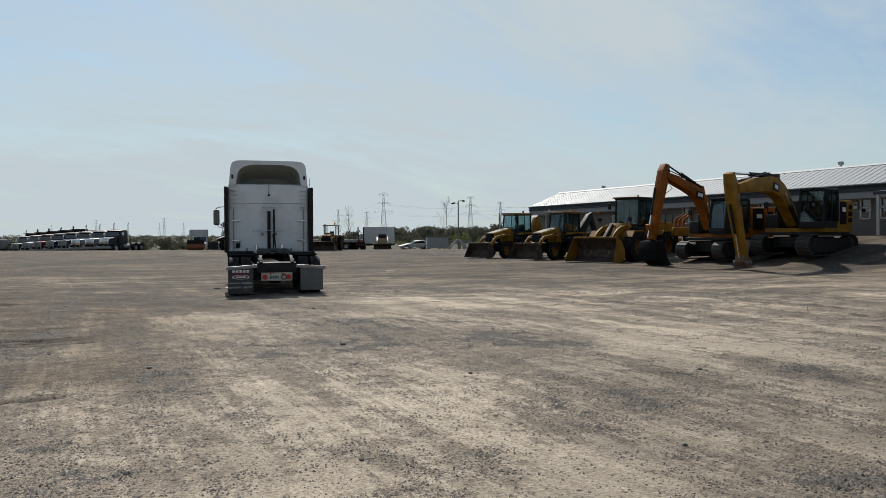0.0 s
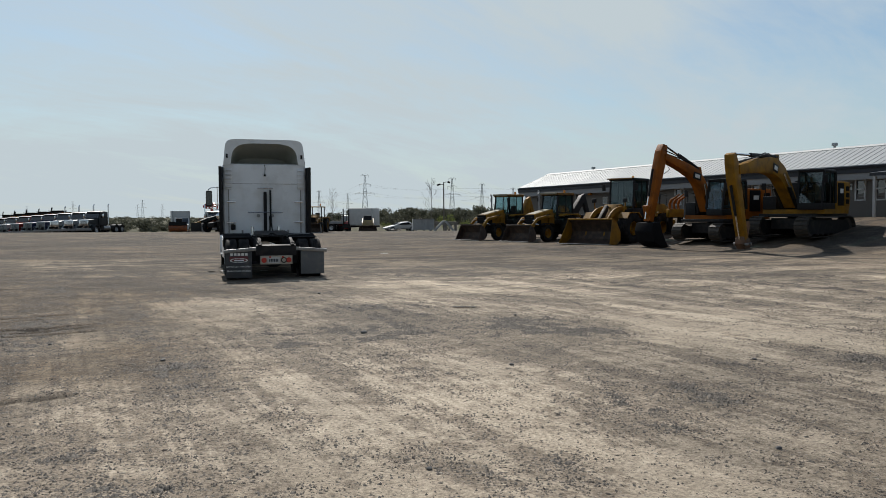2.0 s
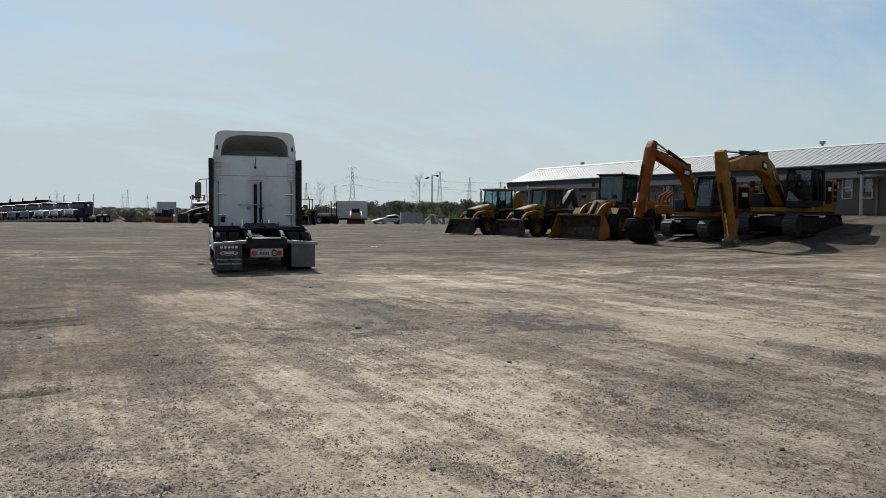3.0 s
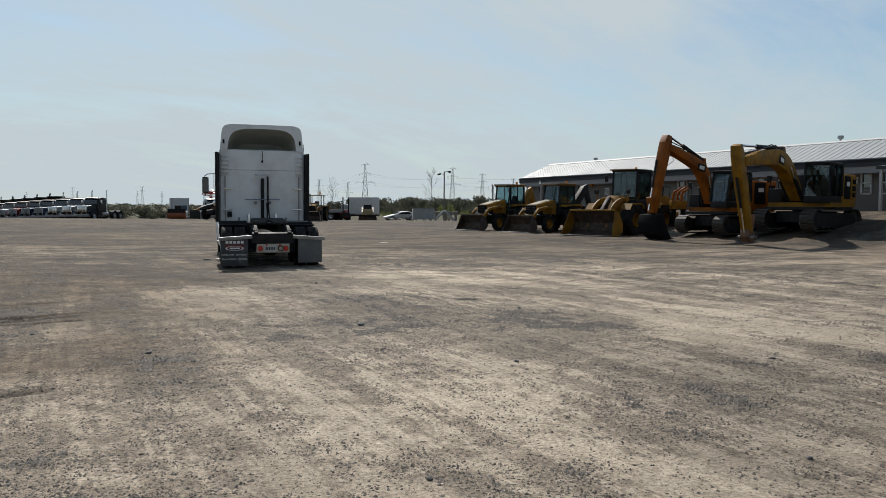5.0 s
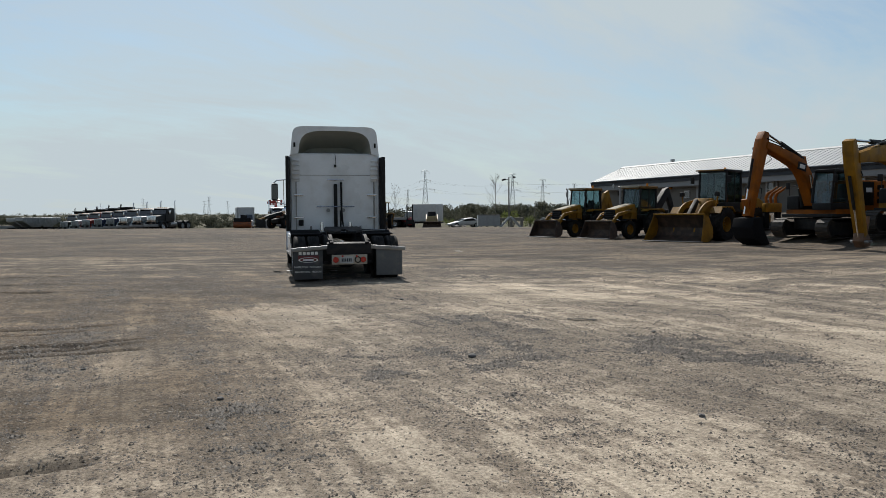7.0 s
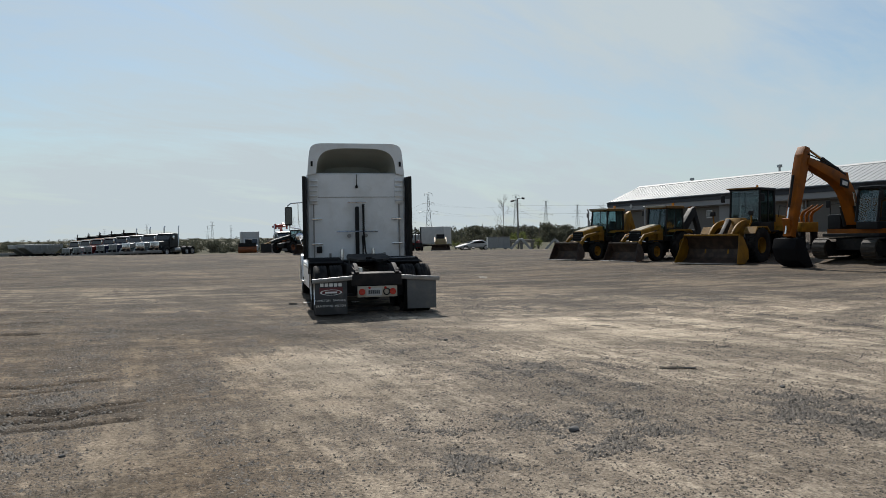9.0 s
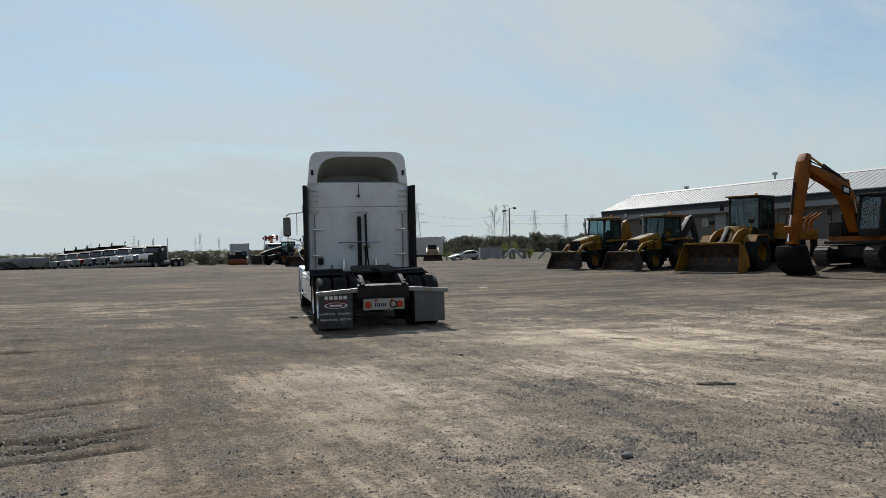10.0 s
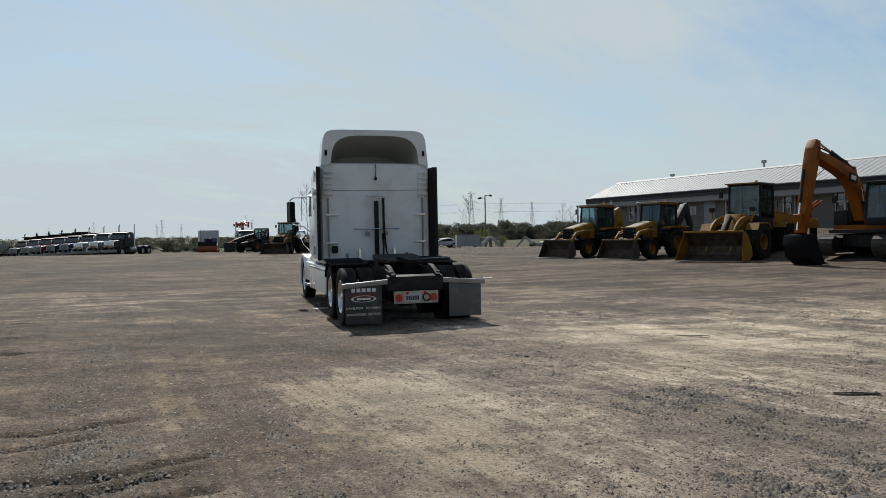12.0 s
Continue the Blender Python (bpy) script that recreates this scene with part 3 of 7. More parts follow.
def loose_stones(want=400000):
    rs = np.random.RandomState(4)
    n = 1500000
    y = 3.6 + 22.0 * rs.rand(n) ** 1.4
    x = -0.12 * y + (rs.rand(n) - 0.5) * (2.5 + 1.25 * y)
    i, j = np.clip(np.searchsorted(gx, x) - 1, 0, nx - 2), np.clip(np.searchsorted(gy, y) - 1, 0, ny - 2)
    clump = CL[j, i] + 0.5 * drift(x * 4, y * 4, 31, 4)
    k = np.clip((clump - 0.26) / 0.42, 0, 1)
    grit = np.clip((clump + 0.42) / 0.30, 0, 1)
    keep = (rs.rand(n) < 0.02 + 0.13 * grit + 0.62 * k * k * (3 - 2 * k)) & (x > -13.8) & (x < 9.8)
    x, y, i, j, k = (v[keep][:want] for v in (x, y, i, j, k))
    n = len(x)
    u, v = (x - gx[i]) / (gx[i + 1] - gx[i]), (y - gy[j]) / (gy[j + 1] - gy[j])
    z = (zz[j, i] * (1 - u) + zz[j, i + 1] * u) * (1 - v) + (zz[j + 1, i] * (1 - u) + zz[j + 1, i + 1] * u) * v
    r = (0.0034 + 0.0115 * rs.rand(n) ** 3.0) * (0.85 + 0.65 * k) + np.where(rs.rand(n) < 0.010, 0.012 * rs.rand(n), 0) + 0.00026 * y
    a = rs.rand(n) * 6.2832
    shape = np.array([(1.2, 0.1, -0.3), (-0.1, 0.95, -0.3), (-1.1, -0.1, -0.3), (0.15, -1.0, -0.3), (0.1, 0.05, 0.75)])
    P = shape[None] * (0.7 + 0.6 * rs.rand(n, 5, 3)) * r[:, None, None]
    P[:, 4, :2] += (rs.rand(n, 2) - 0.5) * 1.1 * r[:, None]
    P[:, 4, 2] *= 0.5 + 0.7 * rs.rand(n)
    ca, sa = np.cos(a)[:, None], np.sin(a)[:, None]
    V = np.stack([x[:, None] + P[..., 0] * ca - P[..., 1] * sa, y[:, None] + P[..., 0] * sa + P[..., 1] * ca, z[:, None] + 0.2 * r[:, None] + P[..., 2]], -1)
    tri = np.array([(0, 1, 4), (1, 2, 4), (2, 3, 4), (3, 0, 4)])
    F = (tri[None] + 5 * np.arange(n)[:, None, None]).reshape(-1)
    me = bpy.data.meshes.new("gravel")
    me.vertices.add(5 * n), me.loops.add(12 * n), me.polygons.add(4 * n)
    me.vertices.foreach_set("co", V.reshape(-1).astype(np.float32))
    me.loops.foreach_set("vertex_index", F.astype(np.int32))
    me.polygons.foreach_set("loop_start", np.arange(0, 12 * n, 3, dtype=np.int32))
    me.update(calc_edges=True)
    me.materials.append(M["stone"])
    tagged(new("gravel", me), "loose grey-brown gravel stones strewn over the yard", "gravel", kind="stuff")


loose_stones()


# ---- office building ----
def office():
    house = thing("office_building", "long low grey building with a ribbed metal roof", "building")
    # local: x along the front, y inwards, z from the pad
    L, D, zr, ze, zb = 46.0, 9.0, 5.30, 4.02, 0.15
    half = 3.2
    front, run = 0.55, 2 * half - 0.55
    rise = (zr - ze) / half
    t = 0.07
    # roof: two slopes and ribs
    roof = part("roof", prism([(0, ze), (half, zr), (2 * half, ze), (2 * half, ze - t), (half, zr - t), (0, ze - t)], 0, L), "roof", house, "pale ribbed metal roof")
    ang = math.degrees(math.atan(rise))
    ln = math.hypot(half, zr - ze)
    rib = part("seam", box((0, ln / 2, 0.008), (0.03, ln, 0.016)), "roof", roof)
    n = int(L / 0.40)
    rib.matrix_basis = pose(0.2, 0, ze, ang, 0, 0)
    for i in range(1, n):
        again(rib, pose(0.2 + i * (L - 0.4) / (n - 1), 0, ze, ang, 0, 0), roof)
    part("ridge_cap", prism([(half - 0.30, zr - 0.09), (half, zr + 0.035), (half + 0.30, zr - 0.09), (half + 0.28, zr - 0.12), (half - 0.28, zr - 0.12)], 0, L), "trim", roof, "bright ridge cap")
    part("fascia", box((L / 2, -0.03, ze - 0.24), (L, 0.06, 0.34)), "fascia", house, "dark fascia board")
    part("gutter", prism([(-0.16, ze - 0.06), (-0.06, ze - 0.06), (-0.06, ze - 0.17), (-0.13, ze - 0.17)], 0.05, L - 0.05), "fascia", house)
    part("soffit", box((L / 2, 0.27, ze - 0.42), (L, 0.54, 0.02)), "siding_l", house)
    part("frieze_board", box((L / 2, 0.02, ze - 0.58), (L, 0.05, 0.34)), "siding_l", house, "pale metal frieze under the dark fascia")
    # walls with real window openings
    wins = [4.6, 13.6, 17.85, 21.2, 24.0, 27.2, 30.5, 31.6, 35.4, 37.8, 41.0, 43.4]
    w, z0, z1 = 0.58, 2.22, 3.36
    wall = new("front_wall")
    wall.parent = house
    wall["label"] = "grey-brown clad front wall"
    x = 0.25
    top = ze - 0.60

    def panel(c, sz):
        part("wall_panel", box(c, sz), "siding", wall, smooth=False)

    for c in wins:
        panel(((x + c - w / 2) / 2, front + 0.1, (zb + top) / 2), (c - w / 2 - x, 0.2, top - zb))
        panel((c, front + 0.1, (zb + z0) / 2), (w, 0.2, z0 - zb))
        panel((c, front + 0.1, (z1 + top) / 2), (w, 0.2, top - z1))
        x = c + w / 2
    panel(((x + L - 0.25) / 2, front + 0.1, (zb + top) / 2), (L - 0.25 - x, 0.2, top - zb))
    part("wall_band", box((L / 2, front - 0.02, top - 0.10), (L - 0.5, 0.04, 0.22)), "siding_l", house, "paler band under the eave")
    for k in range(9):
        part("lap_board", box((L / 2, front - 0.012, 0.9 + 0.22 + 0.17 * k), (L - 0.6, 0.02, 0.15)), "siding", wall)
    bm = BM()
    box((L / 2, run, (zb + top) / 2), (L - 0.5, 0.2, top - zb), bm=bm)
    part("back_wall", bm, "siding", house)
    for xe in (0.35, L - 0.35):
        part("gable_wall", prism([(front, zb), (front, top), (half, zr - 0.22), (run, top), (run, zb)], xe - 0.1, xe + 0.1), "siding", house)
    part("floor_slab", box((L / 2, half, 1.25), (L - 1.0, run - front - 0.3, 0.2)), "concrete", house)
    # windows: frame, sash bar, panes
    win = BM()
    for s in (-1, 1):
        box((s * (w / 2 - 0.03), 0, (z0 + z1) / 2), (0.08, 0.14, z1 - z0 + 0.06), bm=win)
    for z in (z0, (z0 + z1) / 2, z1):
        box((0, 0, z), (w, 0.14, 0.07), bm=win)
    first = part("window", win, "trim", house, "white-framed sash window", smooth=False)
    pane = part("pane", box((0, 0.02, (z0 + z1) / 2), (w - 0.1, 0.012, z1 - z0 - 0.1)), "tinted", first)
    blind = part("curtain", box((0, 0.22, (z0 + z1) / 2 + 0.2), (w, 0.02, 0.8)), "siding_l", first)
    first.matrix_basis = pose(wins[0], front + 0.0, 0)
    for c in wins[1:]:
        o = again(first, pose(c, front, 0), house)
        again(pane, Matrix(), o)
        again(blind, Matrix(), o)
    for c in (7.2, 18.4, 32.1):
        part("downpipe", cyl((c, front - 0.07, 1.3), (c, front - 0.07, top), 0.05), "siding_l", house)
    door = part("door", box((12.0, front - 0.03, 1.2 + 1.35), (0.95, 0.08, 1.95), bev=0.01), "siding_l", house, "grey metal side door")
    part("door_handle", cyl((12.35, front - 0.1, 1.2 + 1.3), (12.35, front - 0.07, 1.2 + 1.3), 0.04), "steel", door)
    sign = part("wall_sign", box((29.95, front - 0.05, 2.93), (0.22, 0.03, 0.32)), "trim", house, "small white wall sign")
    part("sign_bar", box((29.95, front - 0.07, 2.97), (0.15, 0.012, 0.08)), "fascia", sign)
    low = part("small_window", box((10.6, front - 0.03, 2.70), (0.5, 0.08, 0.54), bev=0.01), "trim", house, "small white-framed window")
    part("pane", box((10.6, front - 0.075, 2.70), (0.36, 0.012, 0.40)), "tinted", low)
    badge = part("wall_badge", box((3.0, -0.075, ze - 0.46), (0.26, 0.02, 0.26), (0, 45, 0)), "trim", house, "small white diamond sign on the fascia")
    # porch near the far end of the front
    part("porch_roof", prism([(-1.6, 3.50), (front, 3.72), (front, 3.60), (-1.6, 3.34)], 32.3, 41.0), "fascia", house, "dark porch roof")
    for c in (32.5, 36.6, 40.8):
        part("porch_post", box((c, -1.5, 2.35), (0.12, 0.12, 2.0)), "trim", house)
    for x_, h in ((5.7, 0.22), (13.8, 0.50), (27.0, 0.30)):
        v = part("roof_vent", cyl((x_, half + 0.3, zr - 0.1), (x_, half + 0.3, zr + h * 0.75), 0.07), "galv", house, "galvanised roof vent")
        part("cowl", box((x_, half + 0.3, zr + h * 0.85), (0.24, 0.24, 0.18), bev=0.02), "galv", v)
    # wall pack lamp
    part("wall_lamp", box((8.9, front - 0.1, 3.25), (0.3, 0.2, 0.24), bev=0.03), "amber", house, "small wall lamp")
    ry = math.degrees(math.atan2(ALONG.y, ALONG.x))
    house.matrix_basis = pose(EAVE.x, EAVE.y, 0.0, 0, -0.3, ry)
    return house


office()


# ---- wheels ----
def wheel(parent, x, y, r, w, rim_r, side, rim="rim", name="wheel", lugs=0, cone=True, label=""):
    """A tyre with grooved tread, a dished rim and a hub; side: +1 or -1, the side on which it shows its face."""
    h = w / 2
    prof = [(-h * 0.72, rim_r), (-h * 0.98, rim_r + (r - rim_r) * 0.35), (-h, rim_r + (r - rim_r) * 0.62), (-h * 0.93, r * 0.965), (-h * 0.8, r)]
    for k in (-0.42, 0.0, 0.42):
        prof += [(h * (k - 0.07), r), (h * (k - 0.05), r * 0.972), (h * (k + 0.05), r * 0.972), (h * (k + 0.07), r)]
    prof += [(h * 0.8, r), (h * 0.93, r * 0.965), (h, rim_r + (r - rim_r) * 0.62), (h * 0.98, rim_r + (r - rim_r) * 0.35), (h * 0.72, rim_r)]
    bm = lathe(prof, 32)
    if lugs:
        for k in range(lugs):
            a = 2 * math.pi * k / lugs
            for s in (-1, 1):
                m = pose(0, 0, 0, math.degrees(a + (0.5 * s * math.pi / lugs)), 0, 0) @ pose(s * h * 0.45, 0, r * 0.995, 0, 0, s * 32)
                bmesh.ops.create_cube(bm, size=1.0, matrix=m @ Matrix.Diagonal((h * 1.05, r * 0.075, r * 0.07, 1)))
    tyre = part("tyre", bm, "rubber", None)
    s = side
    rb = lathe([(s * h * 0.78, rim_r * 1.02), (s * h * 0.9, rim_r * 0.98), (s * h * 0.7, rim_r * 0.9), (s * h * 0.05, rim_r * 0.82), (-s * h * 0.05, rim_r * 0.5), (s * h * 0.1, rim_r * 0.34),
                (s * h * (0.65 if cone else 0.2), rim_r * 0.27), (s * h * (0.8 if cone else 0.25), 0.001)], 28)
    rimo = part("rim", rb, rim, None)
    nuts = BM()
    for k in range(10):
        a = 2 * math.pi * k / 10
        cyl((-s * h * 0.02, rim_r * 0.6 * math.cos(a), rim_r * 0.6 * math.sin(a)), (s * h * 0.14, rim_r * 0.6 * math.cos(a), rim_r * 0.6 * math.sin(a)), rim_r * 0.05, n=6, bm=nuts)
    nuto = part("wheel_nuts", nuts, "steel", None)
    root = new(name)
    root.parent, root.location = parent, (x, y, r)
    for o in (tyre, rimo, nuto):
        o.parent = root
    return root


def wheel_copy(w, x, y, z, turn=0):
    o = copy_thing(w, pose(x, y, z, 0, 0, turn))
    return o


def sup(a, h, p, z0, y, n=18):
    pts = []
    for k in range(n + 1):
        th = math.pi * (1 - k / n)
        c, s = math.cos(th), math.sin(th)
        pts.append((a * (1 - 0.06 * abs(s) ** p) * math.copysign(abs(c) ** p, c), y, z0 + h * abs(s) ** p))
    return pts


# ---- the white highway tractor ----
def semi_truck():
    T = thing("semi_truck", "white sleeper-cab highway tractor with dusty paint and bare fifth wheel", "truck")
    # running gear
    for s in (-1, 1):
        part("frame_rail", prism([(-0.85, 0.80), (-0.85, 0.98), (-0.3, 1.04), (7.1, 1.04), (7.1, 0.78), (-0.5, 0.78)], s * 0.38, s * 0.46), "frame", T)
    for y in (0.0, 1.32):
        part("axle", cyl((-0.95, y, 0.52), (0.95, y, 0.52), 0.085), "frame", T)
        part("differential", lathe([(-0.3, 0.001), (-0.26, 0.13), (-0.1, 0.22), (0.1, 0.22), (0.26, 0.13), (0.3, 0.001)], 14, (0, y, 0.52)), "frame", T)
        for s in (-1, 1):
            part("air_bag", cyl((s * 0.5, y - 0.36, 0.42), (s * 0.5, y - 0.36, 0.78), 0.13), "rubber", T)
            part("leaf_spring", box((s * 0.5, y - 0.1, 0.45), (0.09, 0.9, 0.06), bev=0.01), "frame", T)
    w = wheel(T, 1.08, 0.0, 0.52, 0.27, 0.30, 1)
    for s in (-1, 1):
        for y in (0.0, 1.32):
            for x in (0.76, 1.08):
                if (s, y, x) != (1, 0.0, 1.08):
                    wheel_copy(w, s * x, y, 0.52, 0 if s > 0 else 180)
    f = wheel(T, 1.04, 6.55, 0.51, 0.28, 0.30, 1, label="steer wheel")
    wheel_copy(f, -1.04, 6.55, 0.51, 180)
    part("front_axle", cyl((-0.9, 6.55, 0.48), (0.9, 6.55, 0.48), 0.07), "frame", T)
    # rear end
    part("rear_crossmember", prism([(-0.90, 0.66), (-0.90, 0.90), (-0.74, 0.93), (-0.74, 0.64)], -0.50, 0.50, bev=0.012), "frame", T)
    for s in (-1, 1):
        part("ramp_rail", prism([(-0.95, 0.93), (-0.55, 1.08), (-0.30, 1.10), (-0.30, 1.04), (-0.90, 0.88)], s * 0.36, s * 0.44, bev=0.01), "frame", T)
        part("flap_bracket", box((s * 0.86, -0.84, 0.79), (0.86, 0.09, 0.085), (0, s * 4, 0), bev=0.012), "steel", T, "galvanised mudflap bracket")
    # mudflaps
    flap = part("mudflap", box((-0.92, -0.84, 0.43), (0.64, 0.014, 0.67), bev=0.006), "flap_dark", T, "dark mudflap with a dealer's lettering")
    back = pose(-0.92, -0.851, 0, 90, 0, 0)
    for k in range(5):
        part("lettering_bar", box((-1.10 + 0.09 * k, -0.850, 0.685), (0.066, 0.004, 0.066)), "letter", flap)
    oval = BM()
    lathe([(-0.002, 0.098), (0.002, 0.098), (0.002, 0.115), (-0.002, 0.115), (-0.002, 0.098)], 28, bm=oval)
    bmesh.ops.transform(oval, matrix=pose(-0.92, -0.8505, 0.535, 0, 0, 90) @ Matrix.Diagonal((1, 1.9, 0.5, 1)), verts=oval.verts)
    part("oval_outline", oval, "letter", flap)
    part("red_band", box((-0.92, -0.8485, 0.575), (0.46, 0.004, 0.12)), "maroon", flap)
    part("lettering_bar", box((-0.92, -0.851, 0.535), (0.24, 0.004, 0.035)), "letter", flap)
    for word, x, z in (("HAMILTON", -0.165, 0.375), ("NIAGARA", 0.16, 0.375), ("BRANTFORD", -0.13, 0.265), ("MILTON", 0.18, 0.265)):
        lettering("town_word", word, 0.058, back @ pose(x, z, 0), flap)
    part("mudflap", box((0.92, -0.84, 0.465), (0.60, 0.014, 0.61), (0, 0, 0), bev=0.006), "flap", T, "plain grey mudflap")
    tail = part("tail_panel", box((0, -0.905, 0.535), (0.80, 0.02, 0.22), bev=0.004), "cream_panel", T, "pale dusty tail lamp panel")
    for s in (-1, 1):
        part("tail_lamp", lathe([(-0.02, 0.001), (-0.02, 0.06), (0.01, 0.068), (0.01, 0.001)], 20), "redlens", tail, "round red tail lamp").matrix_basis = pose(s * 0.31, -0.92, 0.53, 0, 0, 90)
        part("marker_lamp", lathe([(-0.02, 0.001), (-0.02, 0.022), (0.01, 0.026), (0.01, 0.001)], 12), "redlens", tail).matrix_basis = pose(s * 0.16, -0.92, 0.61, 0, 0, 90)
    part("lamp_ring", lathe([(-0.01, 0.052), (-0.015, 0.06), (-0.01, 0.075), (0.01, 0.075), (0.01, 0.052)], 20), "black", tail).matrix_basis = pose(0.185, -0.92, 0.53, 0, 0, 90)
    plate = part("number_plate", box((-0.07, -0.92, 0.53), (0.31, 0.008, 0.155)), "trim", tail, "white number plate")
    for k in range(6):
        part("plate_bar", box((-0.17 + 0.04 * k, -0.926, 0.525), (0.026, 0.004, 0.075)), "fascia", plate)
    # fifth wheel
    fw = BM()
    pl = [(-0.46, 0.62), (-0.40, 0.98), (0.40, 0.98), (0.46, 0.62), (0.44, 0.34), (0.26, 0.02), (0.12, 0.02), (0.05, 0.45), (-0.05, 0.45), (-0.12, 0.02), (-0.26, 0.02), (-0.44, 0.34)]
    slab(pl, 1.16, 1.21, bm=fw)
    bmesh.ops.rotate(fw, verts=fw.verts, cent=(0, 0.6, 1.18), matrix=Euler((radians(6), 0, 0)).to_matrix())
    fifth = part("fifth_wheel", fw, "darkmetal", T, "greasy black fifth wheel plate")
    for s in (-1, 1):
        part("mount", prism([(0.35, 1.02), (0.85, 1.02), (0.70, 1.17), (0.50, 1.17)], s * 0.30, s * 0.40), "darkmetal", fifth)
    part("release_handle", cyl((0.4, 0.5, 1.15), (1.02, 0.42, 1.17), 0.015), "steel", fifth)
    # half fenders over the leading drive wheels and the deck plate
    for s in (-1, 1):
        arc_o = [(1.32 + 0.64 * math.cos(a), 0.52 + 0.64 * math.sin(a)) for a in (radians(25 + 11 * k) for k in range(14))]
        arc_i = [(1.32 + 0.62 * math.cos(a), 0.52 + 0.62 * math.sin(a)) for a in (radians(25 + 11 * k) for k in range(14))]
        part("quarter_fender", prism(arc_o + arc_i[::-1], s * 0.60, s * 1.23), "matte", T, "black quarter fender")
    for s in (-1, 1):
        part("fender_top", prism([(0.72, 1.07), (1.9, 1.16), (1.9, 1.14), (0.72, 1.05)], s * 0.50, s * 1.25), "matte", T, "black fender top plate")
    part("deck_plate", box((0, 2.1, 1.07), (0.9, 0.75, 0.035)), "darkmetal", T)
    for s in (-1, 1):
        part("air_tank", cyl((s * 0.2, 1.0, 0.72), (s * 0.2, 1.9, 0.72), 0.11), "darkmetal", T)
    # sleeper and cab shell
    rings = []
    for y, hw, z0, z1, r in ((2.55, 1.16, 1.05, 3.16, 0.06), (2.60, 1.2, 1.02, 3.19, 0.09), (4.25, 1.2, 1.02, 3.15, 0.14), (4.48, 1.17, 1.02, 3.02, 0.2)):
        rings.append([(x, y, z) for x, z in rrect(hw, z0, z1, r)])
    sl = part("sleeper", loft(rings), "white", T, "white sleeper box")
    rings = []
    for y, hw, z0, z1, r in ((4.44, 1.10, 0.98, 2.92, 0.22), (5.1, 1.08, 0.98, 2.84, 0.22), (5.45, 1.06, 0.98, 2.72, 0.2), (5.62, 1.05, 0.98, 2.58, 0.18), (6.12, 1.02, 0.98, 1.92, 0.14)):
        rings.append([(x, y, z) for x, z in rrect(hw, z0, z1, r)])
    cab = part("cab", loft(rings), "white", T, "white cab shell")
    rings = []
    for y, hw, z0, z1, r in ((6.10, 0.98, 0.9, 1.90, 0.16), (6.7, 0.90, 0.86, 1.78, 0.2), (7.25, 0.80, 0.72, 1.56, 0.22), (7.55, 0.72, 0.68, 1.36, 0.2), (7.64, 0.66, 0.72, 1.2, 0.16)):
        rings.append([(x, y, z) for x, z in rrect(hw, z0, z1, r)])
    hood = part("hood", loft(rings), "white", T, "white sloping hood")
    part("grille", box((0, 7.62, 0.98), (0.95, 0.06, 0.42), bev=0.03), "chrome", hood)
    for s in (-1, 1):
        part("hood_intake", box((s * 0.93, 6.45, 1.52), (0.05, 0.32, 0.13), (0, 0, -s * 8), bev=0.02), "black", hood)
    part("windscreen", loft([[(-0.9, 5.655, 2.54), (0.9, 5.655, 2.54), (0.9, 6.13, 1.96), (-0.9, 6.13, 1.96)], [(-0.9, 5.67, 2.55), (0.9, 5.67, 2.55), (0.9, 6.145, 1.97), (-0.9, 6.145, 1.97)]]), "tinted", cab)
    part("bumper", prism([(7.5, 0.30), (7.78, 0.34), (7.80, 0.62), (7.55, 0.68)], -1.18, 1.18, bev=0.03), "white", T, "white front bumper")
    for s in (-1, 1):
        # front fender, lamp, door, window, steps and side skirt
        ao = [(6.55 + 0.70 * math.cos(a), 0.50 + 0.66 * math.sin(a)) for a in (radians(-12 + 14.6 * k) for k in range(14))]
        ai = [(6.55 + 0.57 * math.cos(a), 0.50 + 0.57 * math.sin(a)) for a in (radians(-12 + 14.6 * k) for k in range(14))]
        part("front_fender", prism(ao + ai[::-1], s * 0.66, s * 1.21, bev=0.02), "white", T)
        part("headlamp", box((s * 0.93, 7.36, 0.86), (0.3, 0.34, 0.22), (0, 0, -s * 18), bev=0.06), "glass", T)
        part("cab_skirt", box((s * 1.12, 5.5, 0.75), (0.12, 0.95, 0.46), bev=0.03), "white", T)
        part("step", box((s * 1.13, 5.52, 0.42), (0.2, 0.7, 0.06), bev=0.015), "steel", T)
        door = part("door", box((s * 1.085, 5.15, 1.62), (0.05, 1.0, 1.28), bev=0.05), "white", cab)
        part("door_window", box((s * 1.09, 5.18, 2.36), (0.045, 0.74, 0.5), (0, -s * 3, 0), bev=0.06), "tinted", cab)
        part("door_handle", box((s * 1.125, 4.78, 1.5), (0.03, 0.16, 0.05), bev=0.01), "chrome", door)
        sk = part("side_skirt", prism([(1.98, 0.92), (2.02, 0.98), (4.98, 0.98), (4.98, 0.38), (2.05, 0.42)], s * 1.04, s * 1.2, bev=0.02), "white", T, "white side fairing")
        part("skirt_strip", box((s * 1.2, 3.5, 0.90), (0.02, 2.85, 0.03)), "steel", sk)
        part("fuel_tank", cyl((s * 0.82, 2.1, 0.7), (s * 0.82, 4.6, 0.7), 0.30, n=20), "darkmetal", T)
        # locker door and its grips on the sleeper's flank
        lk = part("locker_door", box((s * 1.203, 3.75, 1.82), (0.02, 0.58, 1.32), bev=0.06), "white", sl)
